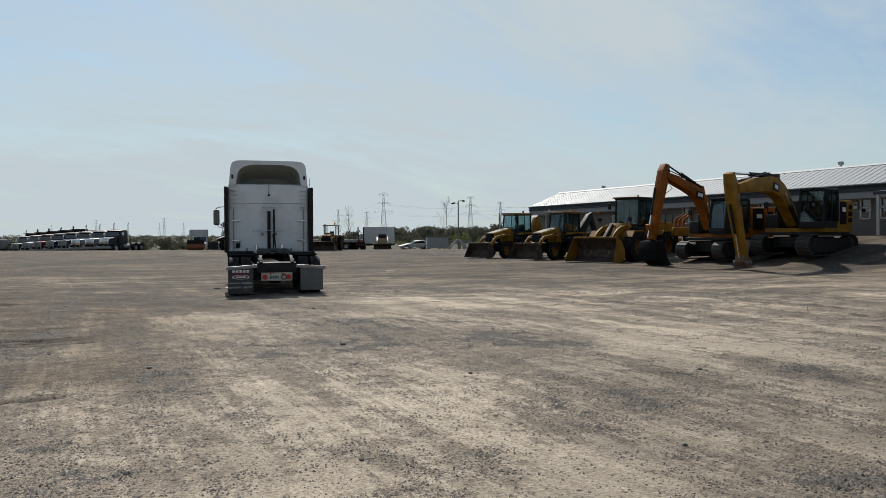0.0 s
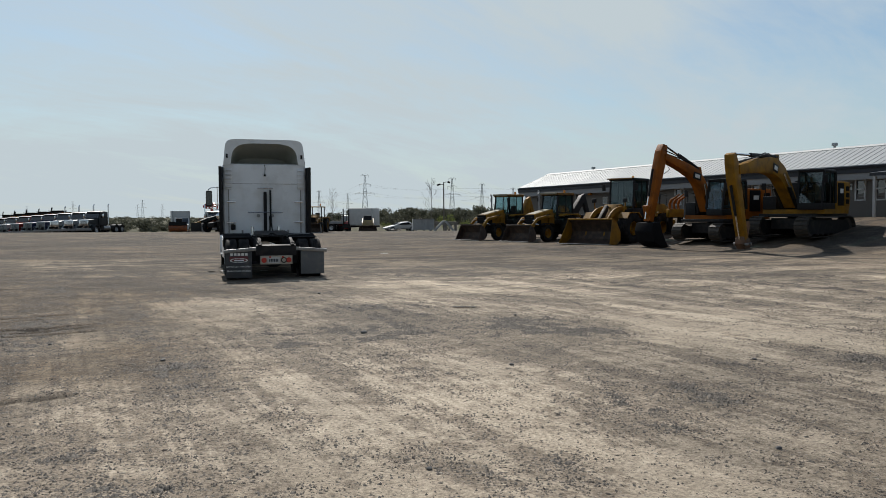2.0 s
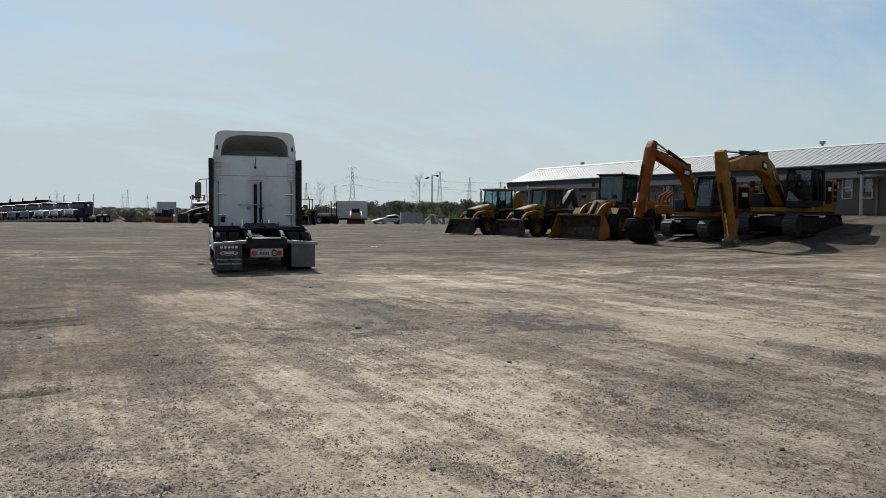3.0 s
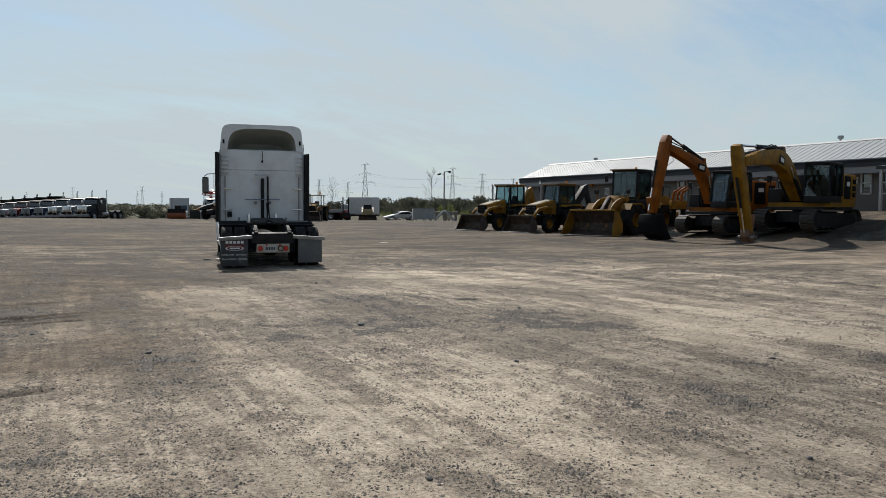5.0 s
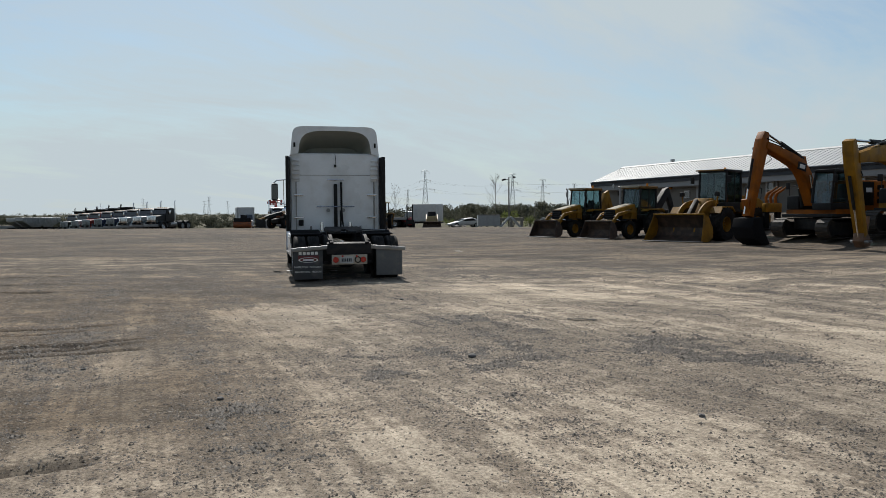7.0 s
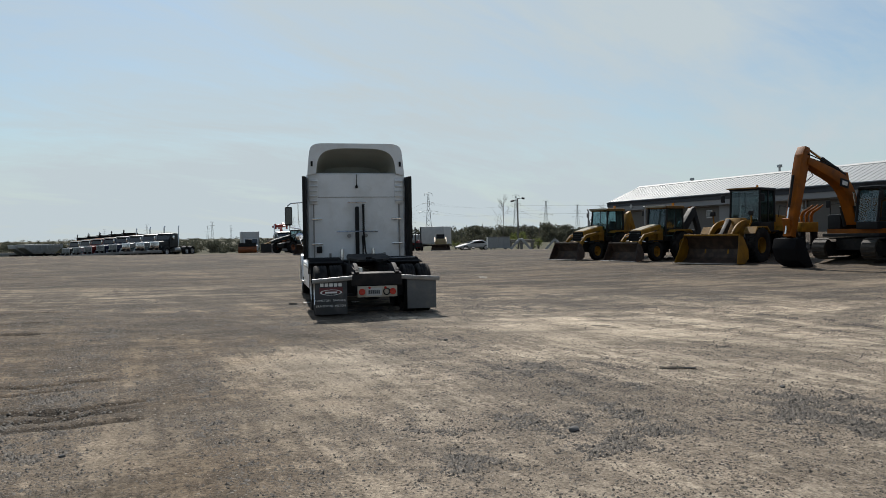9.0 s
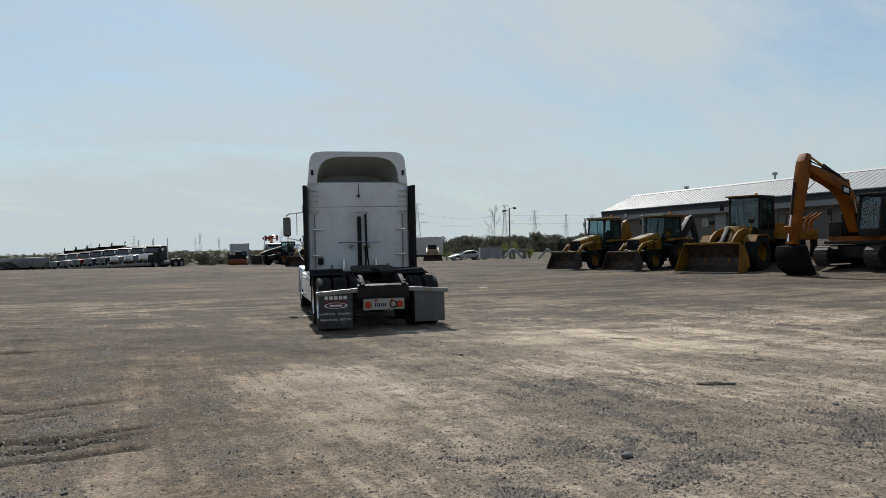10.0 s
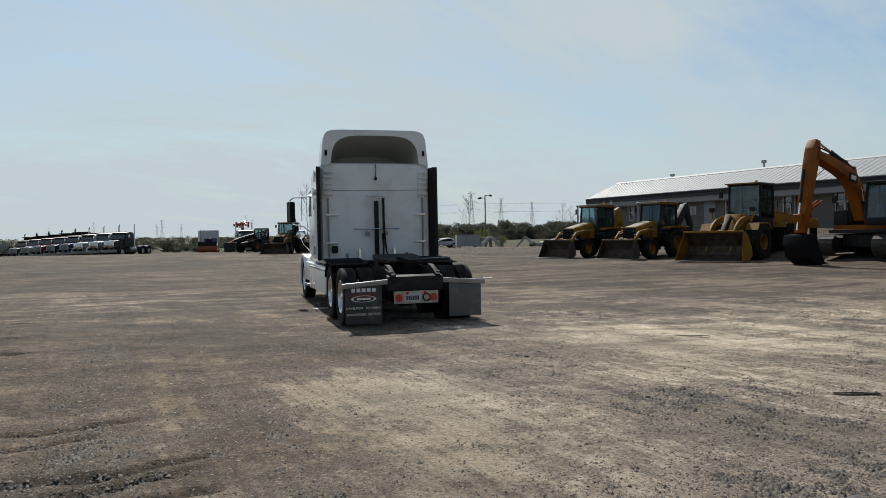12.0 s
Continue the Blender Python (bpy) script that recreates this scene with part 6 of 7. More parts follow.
def hopper_trailer(label):
    T = thing("hopper_trailer", label, "trailer", "grey trailers beside the trucks")
    body = part("hopper", prism([(-3.0, 2.35), (3.0, 2.35), (3.0, 1.9), (1.6, 0.95), (0.3, 0.95), (0.0, 1.25), (-0.3, 0.95), (-1.6, 0.95), (-3.0, 1.9)], -1.15, 1.15, bev=0.03), "silver", T)
    part("top_rail", box((0, 0, 2.4), (2.4, 6.1, 0.1), bev=0.02), "galv", T)
    for k in range(6):
        for s in (-1, 1):
            part("rib", box((s * 1.18, -2.5 + k, 2.05), (0.06, 0.1, 0.6)), "galv", body)
    w = wheel(T, 1.0, -2.2, 0.5, 0.5, 0.28, 1)
    for x, y, t in ((-1.0, -2.2, 180), (1.0, -1.1, 0), (-1.0, -1.1, 180), (1.0, 2.2, 0), (-1.0, 2.2, 180)):
        wheel_copy(w, x, y, 0.5, t)
    part("chassis", box((0, 0, 0.85), (0.9, 6.4, 0.2)), "frame", T)
    return T


def flat_trailer():
    T = thing("flatbed_trailer", "low grey flatbed trailer parked beside the trucks", "trailer", "grey trailers beside the trucks")
    part("deck", box((0, 0, 1.25), (2.5, 11.0, 0.16), bev=0.02), "wood", T)
    for s in (-1, 1):
        part("side_rail", box((s * 1.22, 0, 1.12), (0.1, 11.0, 0.3), bev=0.02), "silver", T)
    part("bulkhead", box((0, 5.4, 1.7), (2.5, 0.1, 0.9), bev=0.02), "silver", T)
    w = wheel(T, 1.0, -4.0, 0.5, 0.5, 0.28, 1)
    for x, y, t in ((-1.0, -4.0, 180), (1.0, -2.8, 0), (-1.0, -2.8, 180)):
        wheel_copy(w, x, y, 0.5, t)
    for s in (-1, 1):
        part("landing_leg", box((s * 0.8, 3.5, 0.6), (0.12, 0.12, 1.2)), "frame", T)
    return T


stand(hopper_trailer("grey hopper trailer with sloping ends"), -71.8, 120.0, 150)
stand(hopper_trailer("grey hopper trailer beside another one"), -74.5, 122.0, 150)
stand(flat_trailer(), -79.5, 124.0, 110)
stand(flat_trailer(), -84.0, 130.0, 110)


# ---- things along the far edge of the yard ----
def box_truck(length, label, cab_paint="trim"):
    T = thing("box_truck", label, "truck")
    b = part("cargo_box", box((0, -0.6, 2.15), (2.4, length, 2.35), bev=0.04), "trim", T, "white cargo box")
    for s in (-1, 1):
        part("corner_rail", box((s * 1.2, -0.6 + length / 2, 2.15), (0.08, 0.08, 2.36)), "galv", b)
        part("bottom_rail", box((s * 1.2, -0.6, 1.02), (0.06, length, 0.12)), "galv", b)
    y0 = -0.6 + length / 2
    rings = [[(x, y, z) for x, z in rrect(hw, z0, z1, r)] for y, hw, z0, z1, r in ((y0 + 0.1, 0.98, 0.6, 2.35, 0.12), (y0 + 1.1, 0.98, 0.6, 2.35, 0.14), (y0 + 1.6, 0.95, 0.6, 1.5, 0.12), (y0 + 2.3, 0.9, 0.6, 1.3, 0.12))]
    c = part("cab", loft(rings), cab_paint, T)
    part("windscreen", loft([[(-0.85, y0 + 1.15, 2.25), (0.85, y0 + 1.15, 2.25), (0.85, y0 + 1.61, 1.52), (-0.85, y0 + 1.61, 1.52)], [(-0.85, y0 + 1.17, 2.26), (0.85, y0 + 1.17, 2.26), (0.85, y0 + 1.63, 1.53), (-0.85, y0 + 1.63, 1.53)]]), "tinted", c)
    part("grille", box((0, y0 + 2.31, 0.95), (1.2, 0.05, 0.4), bev=0.02), "black", c)
    part("bumper", box((0, y0 + 2.35, 0.6), (1.9, 0.12, 0.22), bev=0.03), "chrome", T)
    w = wheel(T, 0.92, y0 + 1.5, 0.42, 0.26, 0.24, 1)
    for x, y, t in ((-0.92, y0 + 1.5, 180), (0.92, -0.6 - length * 0.22, 0), (-0.92, -0.6 - length * 0.22, 180)):
        wheel_copy(w, x, y, 0.42, t)
    part("chassis", box((0, -0.2, 0.78), (0.9, length + 1.6, 0.22)), "frame", T)
    return T


def plough():
    T = thing("snow_plough", "orange snow plough blade with a black rubber flap", "plough")
    arc = [(0.35 * math.cos(a) - 0.3, 0.55 + 0.5 * math.sin(a)) for a in (radians(-85 + 17 * k) for k in range(11))]
    part("blade", prism(arc + [(y - 0.05, z) for y, z in arc[::-1]], -1.15, 1.15), "rustorange", T)
    part("frame", box((0, -0.9, 0.45), (1.2, 1.2, 0.3), bev=0.05), "black", T)
    part("rubber_flap", box((0, 0.0, 1.1), (2.2, 0.06, 0.5), (20, 0, 0)), "rubber", T)
    part("lift_mast", box((0, -1.3, 0.95), (0.8, 0.2, 1.6), bev=0.05), "black", T)
    return T


def crane_truck():
    T = road_truck("silver", "tractor", "black", "grey-white truck carrying a red folded loader crane", "work trucks by the field")
    cr = part("crane_base", cyl((0, 2.2, 1.1), (0, 2.2, 3.1), 0.2), "red", T)
    part("crane_arm", prism(beam([(2.2, 3.0), (1.4, 3.7), (0.2, 3.3)], [0.3, 0.36, 0.22]), -0.14, 0.14), "red", T, "folded red crane arm")
    part("crane_arm", prism(beam([(0.2, 3.4), (1.6, 3.9), (2.7, 3.5)], [0.22, 0.3, 0.2]), -0.45, -0.2), "red", T)
    part("crane_arm", box((0.3, 2.2, 3.6), (1.7, 0.3, 0.34), (0, 8, 0), bev=0.05), "red", T)
    for s in (-1, 1):
        part("crane_ram", cyl((s * 0.7, 2.2, 3.2), (s * 0.75, 2.1, 3.85), 0.13), "red", T)
    part("flat_deck", box((0, 0.2, 1.35), (2.4, 4.4, 0.14), bev=0.02), "wood", T)
    part("stake_side", box((1.18, 0.2, 1.65), (0.06, 4.3, 0.5)), "rust", T)
    return T


def roller():
    T = thing("compactor_roller", "small orange compactor roller", "roller")
    part("body", prism([(-1.3, 0.5), (-1.3, 1.3), (-0.4, 1.45), (0.9, 1.2), (1.0, 0.55)], -0.6, 0.6, bev=0.06), "rustorange", T)
    part("drum", cyl((-0.65, 1.3, 0.5), (0.65, 1.3, 0.5), 0.5, n=24), "steel", T)
    part("rear_drum", cyl((-0.6, -1.2, 0.5), (0.6, -1.2, 0.5), 0.5, n=24), "rubber", T)
    part("roll_bar", tube([(-0.5, -0.5, 1.4), (-0.5, -0.5, 2.3), (0.5, -0.5, 2.3), (0.5, -0.5, 1.4)], 0.05), "black", T)
    part("drum_yoke", box((0, 1.3, 0.95), (1.5, 0.3, 0.2), bev=0.03), "darkmetal", T)
    return T


def forklift():
    T = thing("forklift", "dark red forklift with its mast upright", "forklift")
    part("body", prism([(-1.2, 0.3), (-1.25, 1.2), (-0.2, 1.3), (0.5, 0.9), (0.6, 0.3)], -0.6, 0.6, bev=0.05), "dkred", T)
    for s in (-1, 1):
        part("mast_rail", box((s * 0.35, 0.8, 1.5), (0.12, 0.14, 2.7)), "darkmetal", T)
        part("fork", box((s * 0.3, 1.4, 0.12), (0.12, 1.1, 0.05)), "darkmetal", T)
        part("guard_post", tube([(s * 0.5, 0.4, 1.0), (s * 0.5, 0.1, 2.1), (s * 0.5, -1.0, 2.15), (s * 0.5, -1.1, 1.2)], 0.04), "black", T)
    part("guard_roof", box((0, -0.4, 2.15), (1.1, 1.2, 0.05)), "black", T)
    part("carriage", box((0, 0.92, 0.7), (1.0, 0.08, 0.5)), "darkmetal", T)
    w = wheel(T, 0.55, 0.4, 0.36, 0.24, 0.18, 1, rim="darkmetal")
    for x, y, t in ((-0.55, 0.4, 180), (0.55, -0.9, 0), (-0.55, -0.9, 180)):
        wheel_copy(w, x, y, 0.36, t)
    return T


def skid_loader():
    T = thing("skid_loader", "small pale skid loader with a dark wide bucket", "skid loader")
    part("body", box((0, -0.6, 0.95), (1.3, 2.0, 1.0), bev=0.08), "cream", T)
    part("cage", prism([(-0.9, 1.3), (-0.8, 2.0), (0.2, 2.0), (0.4, 1.2)], -0.5, 0.5, bev=0.05), "black", T)
    for s in (-1, 1):
        part("lift_arm", prism(beam([(-1.4, 1.5), (-0.2, 1.55), (0.8, 1.0), (1.1, 0.4)], [0.2, 0.22, 0.22, 0.18]), s * 0.62, s * 0.74), "cream", T)
    w = wheel(T, 0.72, 0.1, 0.4, 0.3, 0.2, 1, rim="cream", cone=False)
    for x, y, t in ((-0.72, 0.1, 180), (0.72, -1.1, 0), (-0.72, -1.1, 180)):
        wheel_copy(w, x, y, 0.4, t)
    bucket(T, 2.3, 1.8, 0.75, 0.7, 0.03, side="bucket")
    return T


def wrecked_car():
    T = thing("wrecked_car", "white wrecked car with a crushed roof", "car")
    rings = []
    for y, hw, z0, z1, r in ((-2.2, 0.75, 0.35, 0.85, 0.15), (-1.7, 0.85, 0.3, 1.0, 0.18), (-0.9, 0.88, 0.3, 1.32, 0.25), (0.2, 0.87, 0.3, 1.2, 0.25), (1.0, 0.86, 0.3, 0.86, 0.2), (2.0, 0.78, 0.32, 0.6, 0.14), (2.3, 0.66, 0.36, 0.5, 0.06)):
        rings.append([(x, y, z) for x, z in rrect(hw, z0, z1, r)])
    b = part("body", loft(rings), "trim", T)
    for s in (-1, 1):
        part("side_window", prism([(-1.3, 0.92), (-0.9, 1.22), (0.1, 1.12), (0.7, 0.86)], s * 0.86, s * 0.895), "black", b)
    part("windscreen", box((0, 0.62, 1.04), (1.3, 0.75, 0.03), (-23, 0, 0)), "tinted", b)
    w = wheel(T, 0.78, 1.35, 0.32, 0.22, 0.2, 1)
    for x, y, t in ((-0.78, 1.35, 180), (0.78, -1.35, 0), (-0.78, -1.35, 180)):
        wheel_copy(w, x, y, 0.32, t)
    return T


def dumpster():
    T = thing("roll_off_container", "grey ribbed roll-off container", "container")
    bm = BM()
    for s in (-1, 1):
        box((s * 1.3, 0, 0.85), (0.06, 2.3, 1.3), bm=bm)
        box((0, s * 1.15, 0.85), (2.6, 0.06, 1.3), bm=bm)
    box((0, 0, 0.24), (2.6, 2.3, 0.08), bm=bm)
    part("body", bm, "galv", T, smooth=False)
    for k in range(7):
        part("rib", box((-1.2 + 0.4 * k, -1.2, 0.85), (0.1, 0.08, 1.3)), "galv", T)
    part("top_rail", box((0, -1.2, 1.52), (2.7, 0.14, 0.12)), "steel", T)
    for s in (-1, 1):
        part("skid", box((s * 0.9, 0, 0.1), (0.14, 2.3, 0.2)), "steel", T)
    return T


def steel_trestle(label, w=2.6):
    T = thing("steel_trestle", label, "trestle", "steel frames by the field")
    for s in (-1, 1):
        part("leg", box((s * w * 0.26, 0, 0.62), (0.2, 0.16, 1.65), (0, -s * 42, 0)), "galv", T)
        part("leg", box((s * w * 0.26, 0.9, 0.62), (0.2, 0.16, 1.65), (0, -s * 42, 0)), "galv", T)
    part("ridge_beam", box((0, 0.45, 1.2), (0.2, 1.2, 0.16)), "galv", T)
    return T


def block_pile(label, n, seed, size=0.5):
    T = thing("rubble_pile", label, "rubble")
    rs = random.Random(seed)
    for k in range(n):
        s = size * rs.uniform(0.6, 1.3)
        bm = box((0, 0, 0), (s * 1.6, s, s * 0.7), bev=s * 0.08)
        part("block", bm, "concrete" if rs.random() < 0.6 else "wood", T).matrix_basis = pose(rs.uniform(-1.3, 1.3), rs.uniform(-0.6, 0.6), s * 0.3 + 0.25 * rs.random(), rs.uniform(-25, 25), rs.uniform(-25, 25), rs.uniform(0, 180))
    return T


def timber_stack():
    T = thing("timber_stack", "low grey stack of boards behind the container", "timber")
    for i in range(2):
        for k in range(5):
            part("board", box((0, k * 0.3, 0.9 + i * 0.22), (3.2, 0.26, 0.16), (0, 0, (k * 7) % 3 - 1)), "wood", T)
    for x in (-1.3, 0, 1.3):
        part("block", box((x, 0.6, 0.4), (0.3, 1.6, 0.8)), "wood", T)
    return T


stand(box_truck(4.3, "white box truck parked at the yard's far edge"), -37.2, 115.0, 202)
stand(plough(), -32.9, 100.5, 190)
stand(crane_truck(), -30.4, 106.0, 205)
stand(roller(), -26.5, 94.5, 110)
stand(road_truck("silver", "tractor", "black", "grey flat-deck work truck by the field", "work trucks by the field"), -25.6, 111.0, 215)
stand(backhoe(paint="faded", roof="black", hoe="yellow", label="faded yellow backhoe loader with a raised digging arm", group="machines by the field"), -18.3, 74.3, 172)
stand(backhoe(paint="faded", roof="black", hoe=None, label="faded tractor loader with a dark front bucket", group="machines by the field"), -15.4, 76.8, 176)
stand(backhoe(paint="faded", roof="cream", hoe=None, cabin=False, label="open tractor loader with a canopy and bucket", group="machines by the field"), -12.3, 79.0, 176)
stand(flat_trailer(), -16.5, 99.0, 80)
stand(flat_trailer(), -23.5, 101.0, 82)
stand(forklift(), -11.2, 98.0, 200)
stand(box_truck(3.6, "white box truck standing by the field", "silver"), -10.27, 110.6, 68)
stand(skid_loader(), -8.35, 99.0, 185)
stand(wrecked_car(), -4.4, 104.5, 110)
stand(dumpster(), -1.3, 98.5, 4)
stand(timber_stack(), 1.6, 100.2, 0)
stand(steel_trestle("grey steel trestle leaning beside the container"), 1.4, 97.0, 5)
stand(steel_trestle("grey steel trestle lying near the tree line", 2.2), 5.0, 92.5, -8, dz=-0.15)
stand(block_pile("low heap of broken concrete and boards", 12, 3), 7.0, 92.0, 10)
stand(block_pile("scattered debris beside the wrecked car", 7, 8, 0.3), -5.6, 103.2, 0)


# ---- lamp pole, pylons and wires ----
def lamp_pole():
    T = thing("lamp_pole", "tall dark pole with two floodlights", "lamp")
    part("pole", cyl((0, 0, -0.4), (0, 0, 7.1), 0.11, 0.08, n=12), "bark", T)
    for s, z in ((-1, 6.75), (1, 7.1)):
        part("bracket", tube([(0, 0, z), (s * 0.6, 0, z + 0.05)], 0.04), "darkmetal", T)
        part("floodlight", box((s * 0.75, -0.05, z), (0.5 if s < 0 else 0.36, 0.4, 0.24), (0, s * 15, 0), bev=0.06), "darkmetal", T)
    return T


stand(lamp_pole(), 1.6, 112.0, 10)


def pylon(h=44.0):
    T = thing("pylon", "grey lattice power pylon beyond the trees", "pylon", "power line pylons")
    bm = BM()

    def half(z):
        return 3.6 * (1 - z / h) ** 1.3 * 0.9 + 0.55

    lev = [0, 6, 12, 17, 22, 26, 30, 34, 37.5, 41, h]
    for a, b in zip(lev, lev[1:]):
        p, q = half(a), half(b)
        for sx, sy in ((-1, -1), (1, -1), (1, 1), (-1, 1)):
            tube([(sx * p, sy * p, a), (sx * q, sy * q, b)], 0.13, n=4, bm=bm)
        for s in (-1, 1):
            tube([(-p, s * p, a), (q, s * q, b)], 0.075, n=4, bm=bm)
            tube([(p, s * p, a), (-q, s * q, b)], 0.075, n=4, bm=bm)
            tube([(s * p, -p, a), (s * q, q, b)], 0.075, n=4, bm=bm)
    part("mast", bm, "galv", T, smooth=False)
    for z, w in ((27.0, 8.6), (35.0, 5.2), (43.5, 3.6)):
        arm = BM()
        for s in (-1, 1):
            for o in (-0.5, 0.5):
                tube([(0, o, z), (s * w, 0, z + 0.4)], 0.1, n=4, bm=arm)
            tube([(0, 0, z + 1.9), (s * w, 0, z + 0.5)], 0.09, n=4, bm=arm)
            for k in (0.3, 0.6):
                tube([(s * w * k, 0, z + 0.1), (s * w * k * 0.9, 0, z + 1.9 - 1.4 * k)], 0.06, n=4, bm=arm)
        ca = part("cross_arm", arm, "galv", T, smooth=False)
        for s in (-1, 1):
            part("insulator", cyl((s * w, 0, z + 0.3), (s * w, 0, z - 1.6), 0.12, n=6), "galv", ca)
    return T


PYLONS = [(-59, 712), (24, 803), (65, 947), (-136, 1296), (-165, 1164), (-638, 1732), (-888, 2370), (-859, 1880), (-1393, 2703), (-806, 2349), (-386, 1487), (-473, 1881), (120, 1100)]
base = pylon()
base.matrix_basis = pose(PYLONS[0][0], PYLONS[0][1], gz(*PYLONS[0]) - 1.0, 0, 0, 8)
for k, (x, y) in enumerate(PYLONS[1:]):
    copy_thing(base, pose(x, y, gz(x, y) - 1.0, 0, 0, 8 + 7 * (k % 4)))


def wires():
    T = thing("power_lines", "thin sagging power lines between the pylons", "cable")
    for a, b in (((-59, 712), (24, 803)), ((24, 803), (65, 947)), ((24, 803), (330, 690)), ((-59, 712), (-165, 1164))):
        for z, w in ((25.5, 8.6), (33.5, 5.2)):
            for s in (-1, 1):
                pts = []
                for k in range(9):
                    u = k / 8
                    pts.append((a[0] + (b[0] - a[0]) * u + s * w, a[1] + (b[1] - a[1]) * u, z - 3 - 14 * u * (1 - u)))
                part("wire", tube(pts, 0.035, n=3), "darkmetal", T)


wires()


# ---- a telescopic handler among the machines ----
def telehandler():
    T = thing("telehandler", "dark dirty telescopic handler with its long boom lowered", "telehandler", "machines by the field")
    w = wheel(T, 0.95, 0.0, 0.6, 0.42, 0.32, 1, rim="rustorange", lugs=16, cone=False)
    for x, y, t in ((-0.95, 0, 180), (0.95, -2.9, 0), (-0.95, -2.9, 180)):
        wheel_copy(w, x, y, 0.6, t)
    for y in (0, -2.9):
        part("axle", cyl((-0.8, y, 0.6), (0.8, y, 0.6), 0.12), "darkmetal", T)
    part("chassis", prism([(0.7, 0.6), (0.7, 1.0), (-0.4, 1.15), (-3.6, 1.2), (-3.8, 0.7)], -0.45, 0.45, bev=0.03), "darkmetal", T)
    part("engine_cover", box((0.72, -1.5, 1.3), (0.62, 1.9, 0.7), bev=0.08), "rustorange", T, "faded orange engine cover")
    cab_box(T, -1.05, -0.2, -2.1, -0.7, 0.95, 2.45, rake=0.15, post="black", roof="black", sill=0.3, roof_over=0.03)
    bo = part("boom", prism([(-3.6, 2.0), (-3.6, 2.35), (1.4, 1.5), (2.2, 1.3), (2.2, 1.05), (1.4, 1.15)], 0.0, 0.32, bev=0.02), "darkmetal", T, "long dark telescopic boom")
    part("inner_boom", box((0.16, 2.5, 1.08), (0.22, 1.2, 0.22), (-14, 0, 0), bev=0.02), "faded", bo)
    part("boom_post", box((0.16, -3.5, 1.6), (0.4, 0.35, 1.0), bev=0.03), "darkmetal", T)
    ram(T, (0.16, -1.6, 1.1), (0.16, -0.2, 1.5), 0.07)
    fk = part("fork_carriage", box((0, 3.05, 0.6), (1.3, 0.1, 0.9), bev=0.02), "darkmetal", T)
    for s in (-0.4, 0.4):
        part("fork", box((s, 3.6, 0.14), (0.12, 1.1, 0.05), bev=0.01), "darkmetal", fk)
    for s in (-1, 1):
        part("fender", prism([(0.75, 1.1), (0.5, 1.3), (-0.5, 1.3), (-0.75, 1.1), (-0.7, 1.06), (-0.47, 1.25), (0.47, 1.25), (0.7, 1.06)], s * 0.7, s * 1.18), "matte", T)
    return T


stand(telehandler(), -24.2, 86.0, 158)


# ---- trees ----
def bare_tree(h, seed, label):
    T = thing("bare_tree", label, "tree", "thin bare trees by the field")
    rs = random.Random(seed)
    part("trunk", tube([(0, 0, -0.3), (0.05, 0, h * 0.3), (-0.04, 0.03, h * 0.65), (0.06, 0, h)], [h * 0.006, h * 0.0045, h * 0.003, 0.008], n=7), "bark", T)
    limbs = BM()

    def grow(p, d, ln, r, lev):
        q = p + d * ln
        tube([p, p.lerp(q, 0.5) + Vector((rs.uniform(-1, 1), rs.uniform(-1, 1), 0)) * ln * 0.05, q], [r, r * 0.75, r * 0.45], n=5, bm=limbs)
        if lev:
            for _ in range(3):
                k = rs.uniform(0.35, 1.0)
                nd = (d + Vector((rs.uniform(-0.8, 0.8), rs.uniform(-0.8, 0.8), rs.uniform(-0.1, 0.7)))).normalized()
                grow(p.lerp(q, k), nd, ln * rs.uniform(0.4, 0.62), r * 0.5, lev - 1)

    for k in range(17):
        z = h * rs.uniform(0.25, 0.92)
        a = rs.uniform(0, 6.28)
        grow(Vector((0, 0, z)), Vector((math.cos(a), math.sin(a), 1.25)).normalized(), h * 0.30 * (1.2 - z / h), h * 0.0022, 2)
    part("limbs", limbs, "bark", T)
    return T


for x, y, h, seed in ((-20.6, 100.0, 8.2, 1), (-0.1, 128.0, 9.0, 2), (-17.3, 135.0, 8.0, 3), (24.0, 190.0, 10.0, 4), (27.0, 196.0, 9.0, 6)):
    stand(bare_tree(h, seed, "slender leafless tree with thin twigs"), x, y, seed * 40)


def leaf_cloud(V, F, rs, c, r, n, s):
    """Clumps of small leaves thickest near the outside of an uneven crown."""
    for _ in range(n):
        d = np.array([rs.gauss(0, 1), rs.gauss(0, 1), rs.gauss(0, 1)])
        d /= np.linalg.norm(d) + 1e-9
        k = rs.random() ** 0.45
        p = np.array(c) + d * np.array(r) * k * (0.75 + 0.45 * noise.noise(Vector(d * 2.2) + Vector(c) * 0.37))
        a, b = np.array([rs.gauss(0, 1) for _ in range(3)]), np.array([rs.gauss(0, 1) for _ in range(3)])
        q = s * rs.uniform(0.5, 1.2)
        a, b = a / np.linalg.norm(a) * q, b / np.linalg.norm(b) * q
        i = len(V)
        V.extend((tuple(p - a), tuple(p + b), tuple(p + a * 0.9), tuple(p - b * 0.8)))
        F.append((i, i + 1, i + 2, i + 3))


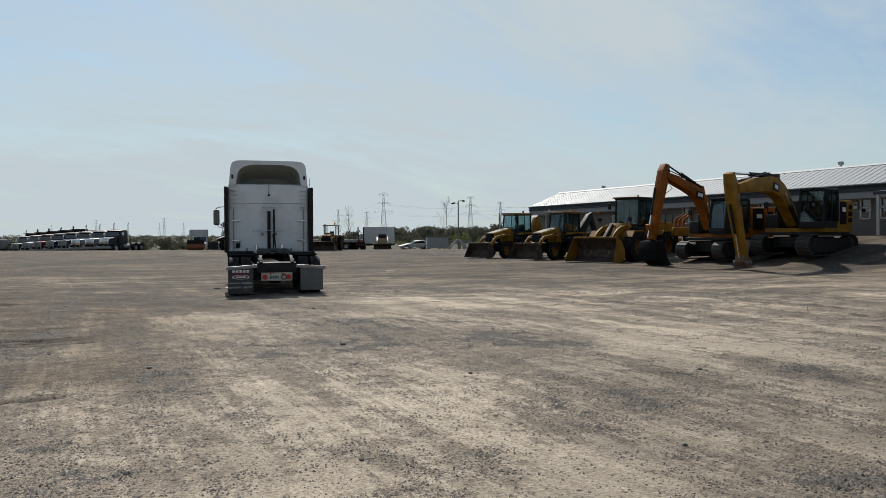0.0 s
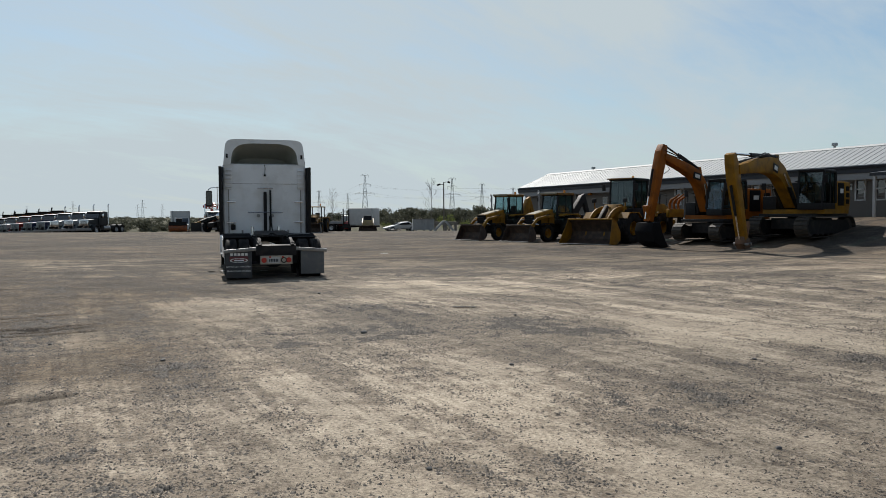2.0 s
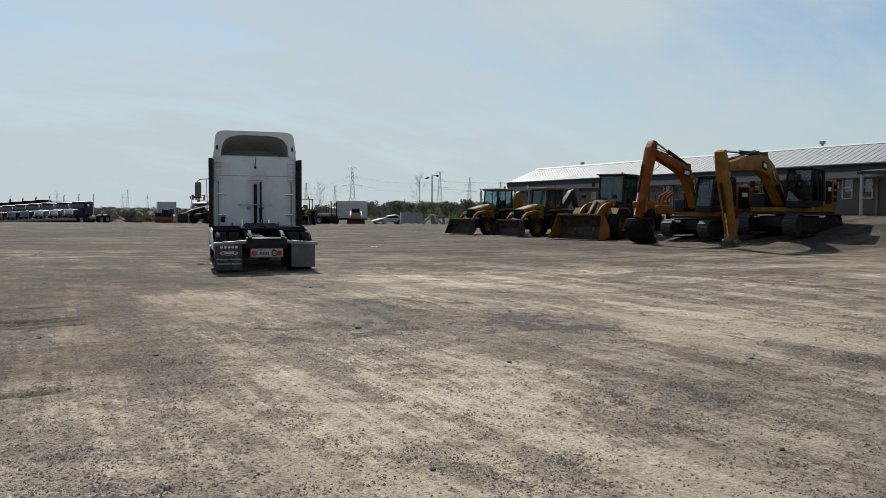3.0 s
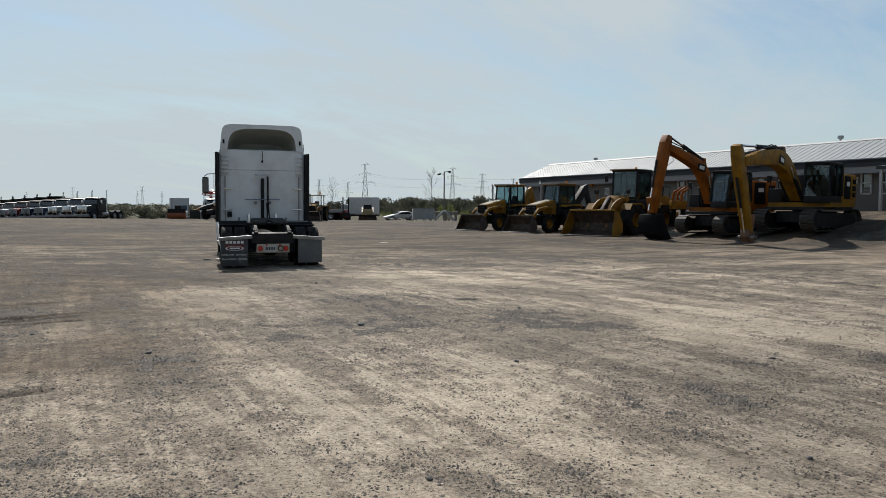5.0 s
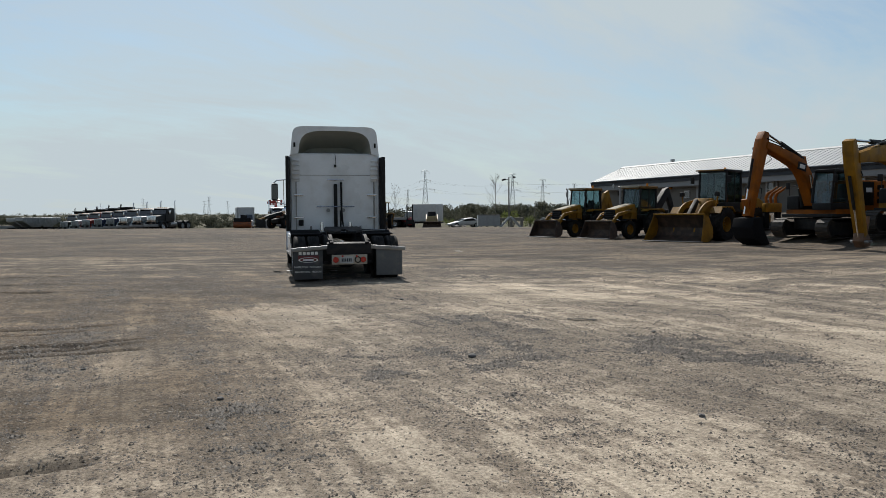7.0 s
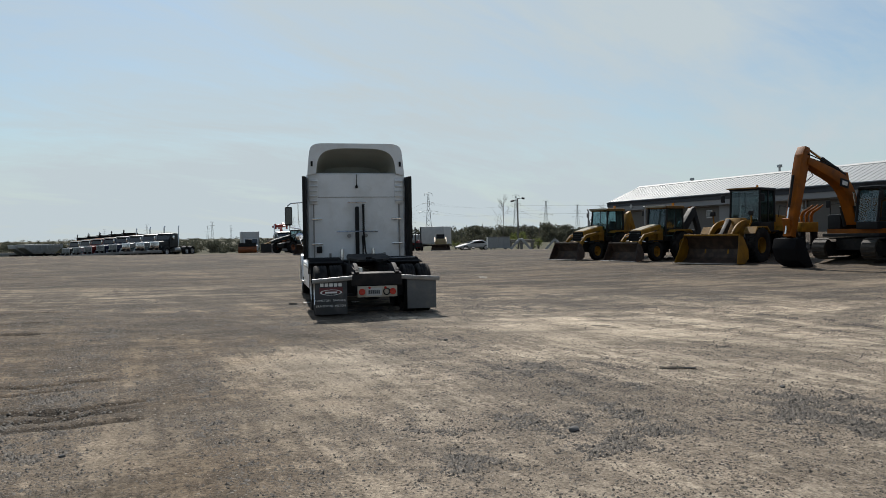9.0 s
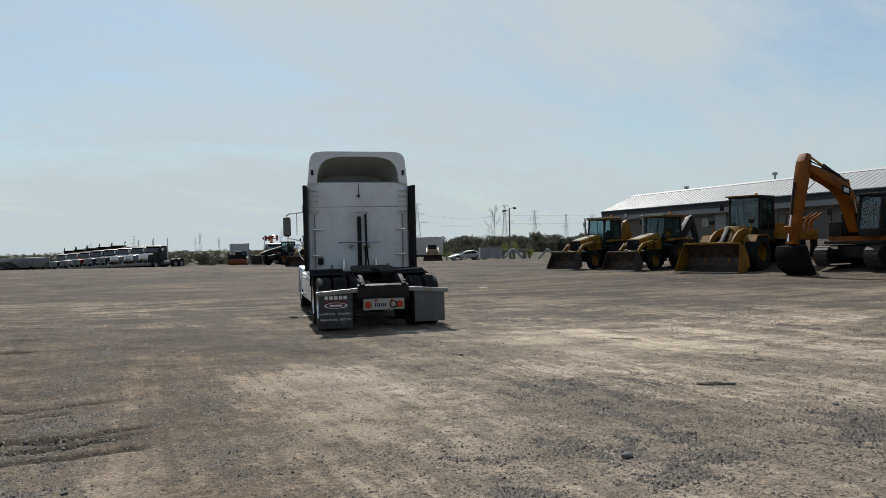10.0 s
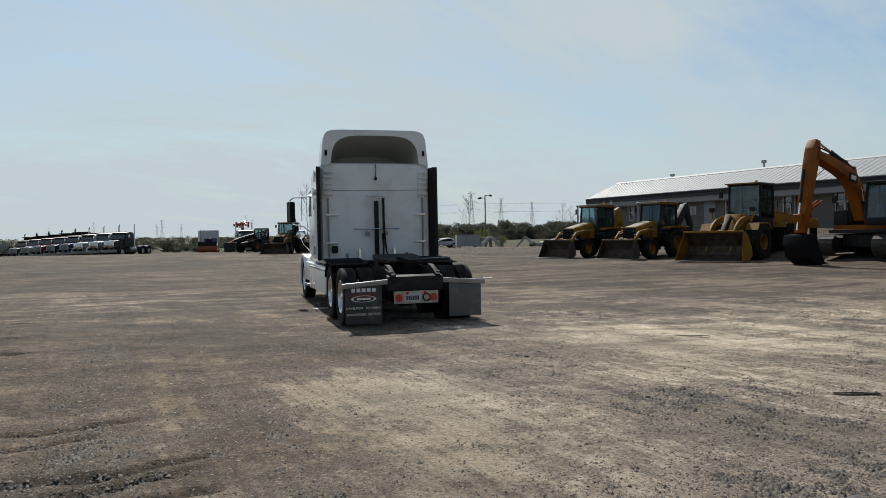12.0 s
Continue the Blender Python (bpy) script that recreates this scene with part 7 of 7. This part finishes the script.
def bush(r, seed, label):
    T = thing("bush", label, "bush", "spring bushes by the field")
    rs = random.Random(seed)
    V, F = [], []
    for k in range(7):
        leaf_cloud(V, F, rs, (rs.uniform(-r, r) * 0.7, rs.uniform(-r, r) * 0.5, r * rs.uniform(0.4, 1.2)), (r * 0.5, r * 0.5, r * 0.6), 130, r * 0.06)
    me = bpy.data.meshes.new("foliage")
    me.from_pydata(V, [], F)
    me.materials.append(M["leaf"])
    o = new("foliage", me)
    o.parent = T
    stems = BM()
    for k in range(9):
        tube([(0, 0, -0.2), (rs.uniform(-r, r) * 0.4, rs.uniform(-r, r) * 0.3, r * 0.7), (rs.uniform(-r, r) * 0.8, rs.uniform(-r, r) * 0.6, r * rs.uniform(1.2, 1.9))], [0.05, 0.035, 0.01], n=4, bm=stems)
    part("stems", stems, "bark", T)
    return T


for x, y, r, seed in ((3.0, 140.0, 2.1, 1), (6.5, 146.0, 1.6, 2), (-1.5, 150.0, 1.5, 3), (-9.0, 155.0, 1.3, 4)):
    stand(bush(r, seed, "fresh green spring bush with twiggy stems"), x, y, seed * 50)


def woods():
    rs = random.Random(11)
    V, F = [], []
    tv = BM()
    spots = []
    for k in range(330):
        x = rs.uniform(-120, 150)
        spots.append((x, rs.uniform(330, 430), rs.uniform(6.5, 11.0) * (0.9 + 0.25 * sm(20, 110, x)) * (0.6 + 0.4 * sm(-80, -10, x))))
    for k in range(260):
        spots.append((rs.uniform(-900, -150), rs.uniform(800, 1000), rs.uniform(5, 8)))
    for k in range(170):
        spots.append((rs.uniform(-230, -48), rs.uniform(225, 300), rs.uniform(3.4, 5.2)))
    for k in range(70):
        spots.append((rs.uniform(130, 420), rs.uniform(300, 460), rs.uniform(8, 13)))
    for x, y, h in spots:
        z = gz(x, y) - 0.5
        w = h * rs.uniform(0.5, 0.75)
        far_off = y > 700
        for q in range(3 if far_off else 4):
            leaf_cloud(V, F, rs, (x + rs.uniform(-w, w) * 0.7, y + rs.uniform(-w, w) * 0.7, z + h * rs.uniform(0.12, 0.78)), (w * 0.8, w * 0.8, h * 0.25), 60 if far_off else 150, h * (0.06 if far_off else 0.055))
        tube([(x, y, z), (x + rs.uniform(-0.3, 0.3), y, z + h * 0.75)], [h * 0.018, h * 0.006], n=4, bm=tv)
    me = bpy.data.meshes.new("woods")
    me.from_pydata(V, [], F)
    me.materials.append(M["woods"])
    tagged(new("woods", me), "distant belt of trees just coming into leaf", "woods", kind="stuff")
    part("woods_trunks", tv, "bark", None, "bare trunks of the distant trees")["kind"] = "stuff"


woods()


# ---- litter and single rocks on the yard ----
def rock(r, seed):
    rs = random.Random(seed)
    bm = BM()
    bmesh.ops.create_icosphere(bm, subdivisions=2, radius=r)
    for v in bm.verts:
        v.co *= 0.85 + 0.3 * noise.noise(v.co * (2.2 / r) + Vector((seed, 0, 0)))
        v.co.z *= 0.6
    return tagged(part("rock", bm, "rockgrey"), "single grey rock lying on the gravel", "rock", "rocks on the yard")


for k, (x, y, r) in enumerate(((-1.51, 11.33, 0.055), (-2.0, 14.2, 0.03), (0.3, 8.9, 0.03), (-3.6, 9.3, 0.035), (1.9, 6.0, 0.028), (-0.6, 5.6, 0.025), (-5.5, 10.6, 0.03), (3.0, 9.0, 0.03), (-2.9, 16.8, 0.04), (0.8, 13.0, 0.035))):
    rock(r, k).matrix_basis = pose(x, y, ground_z(x, y) + r * 0.25, 0, 0, k * 50)


def litter(x, y, w, d, rz, material, label, name="paper_scrap", cat="litter"):
    bm = BM()
    n = 5
    vs = [[bm.verts.new((w * (i / n - 0.5) * (1 + 0.2 * noise.noise(Vector((i, j, 3.0)))), d * (j / n - 0.5), 0.012 + 0.012 * noise.noise(Vector((i * 0.7 + x, j * 0.7, 1.0))))) for i in range(n + 1)] for j in range(n + 1)]
    for j in range(n):
        for i in range(n):
            bm.faces.new((vs[j][i], vs[j][i + 1], vs[j + 1][i + 1], vs[j + 1][i]))
    bmesh.ops.solidify(bm, geom=bm.faces[:], thickness=0.004)
    ob = tagged(part(name, bm, material), label, cat)
    ob.matrix_basis = pose(x, y, ground_z(x, y) + 0.004, 0, 0, rz)


litter(-6.68, 24.1, 0.5, 0.34, 20, "letter", "flattened white paper sheet on the gravel")
litter(-5.6, 24.0, 0.22, 0.16, 60, "letter", "small white paper scrap on the gravel")
litter(-2.5, 33.5, 0.3, 0.25, 10, "letter", "white scrap of litter on the gravel")
litter(0.02, 14.2, 0.42, 0.07, -12, "black", "dark strip of torn rubber on the gravel", "rubber_strip")
litter(-0.2, 18.5, 0.5, 0.06, -20, "black", "dark strip of torn rubber in the sand", "rubber_strip")
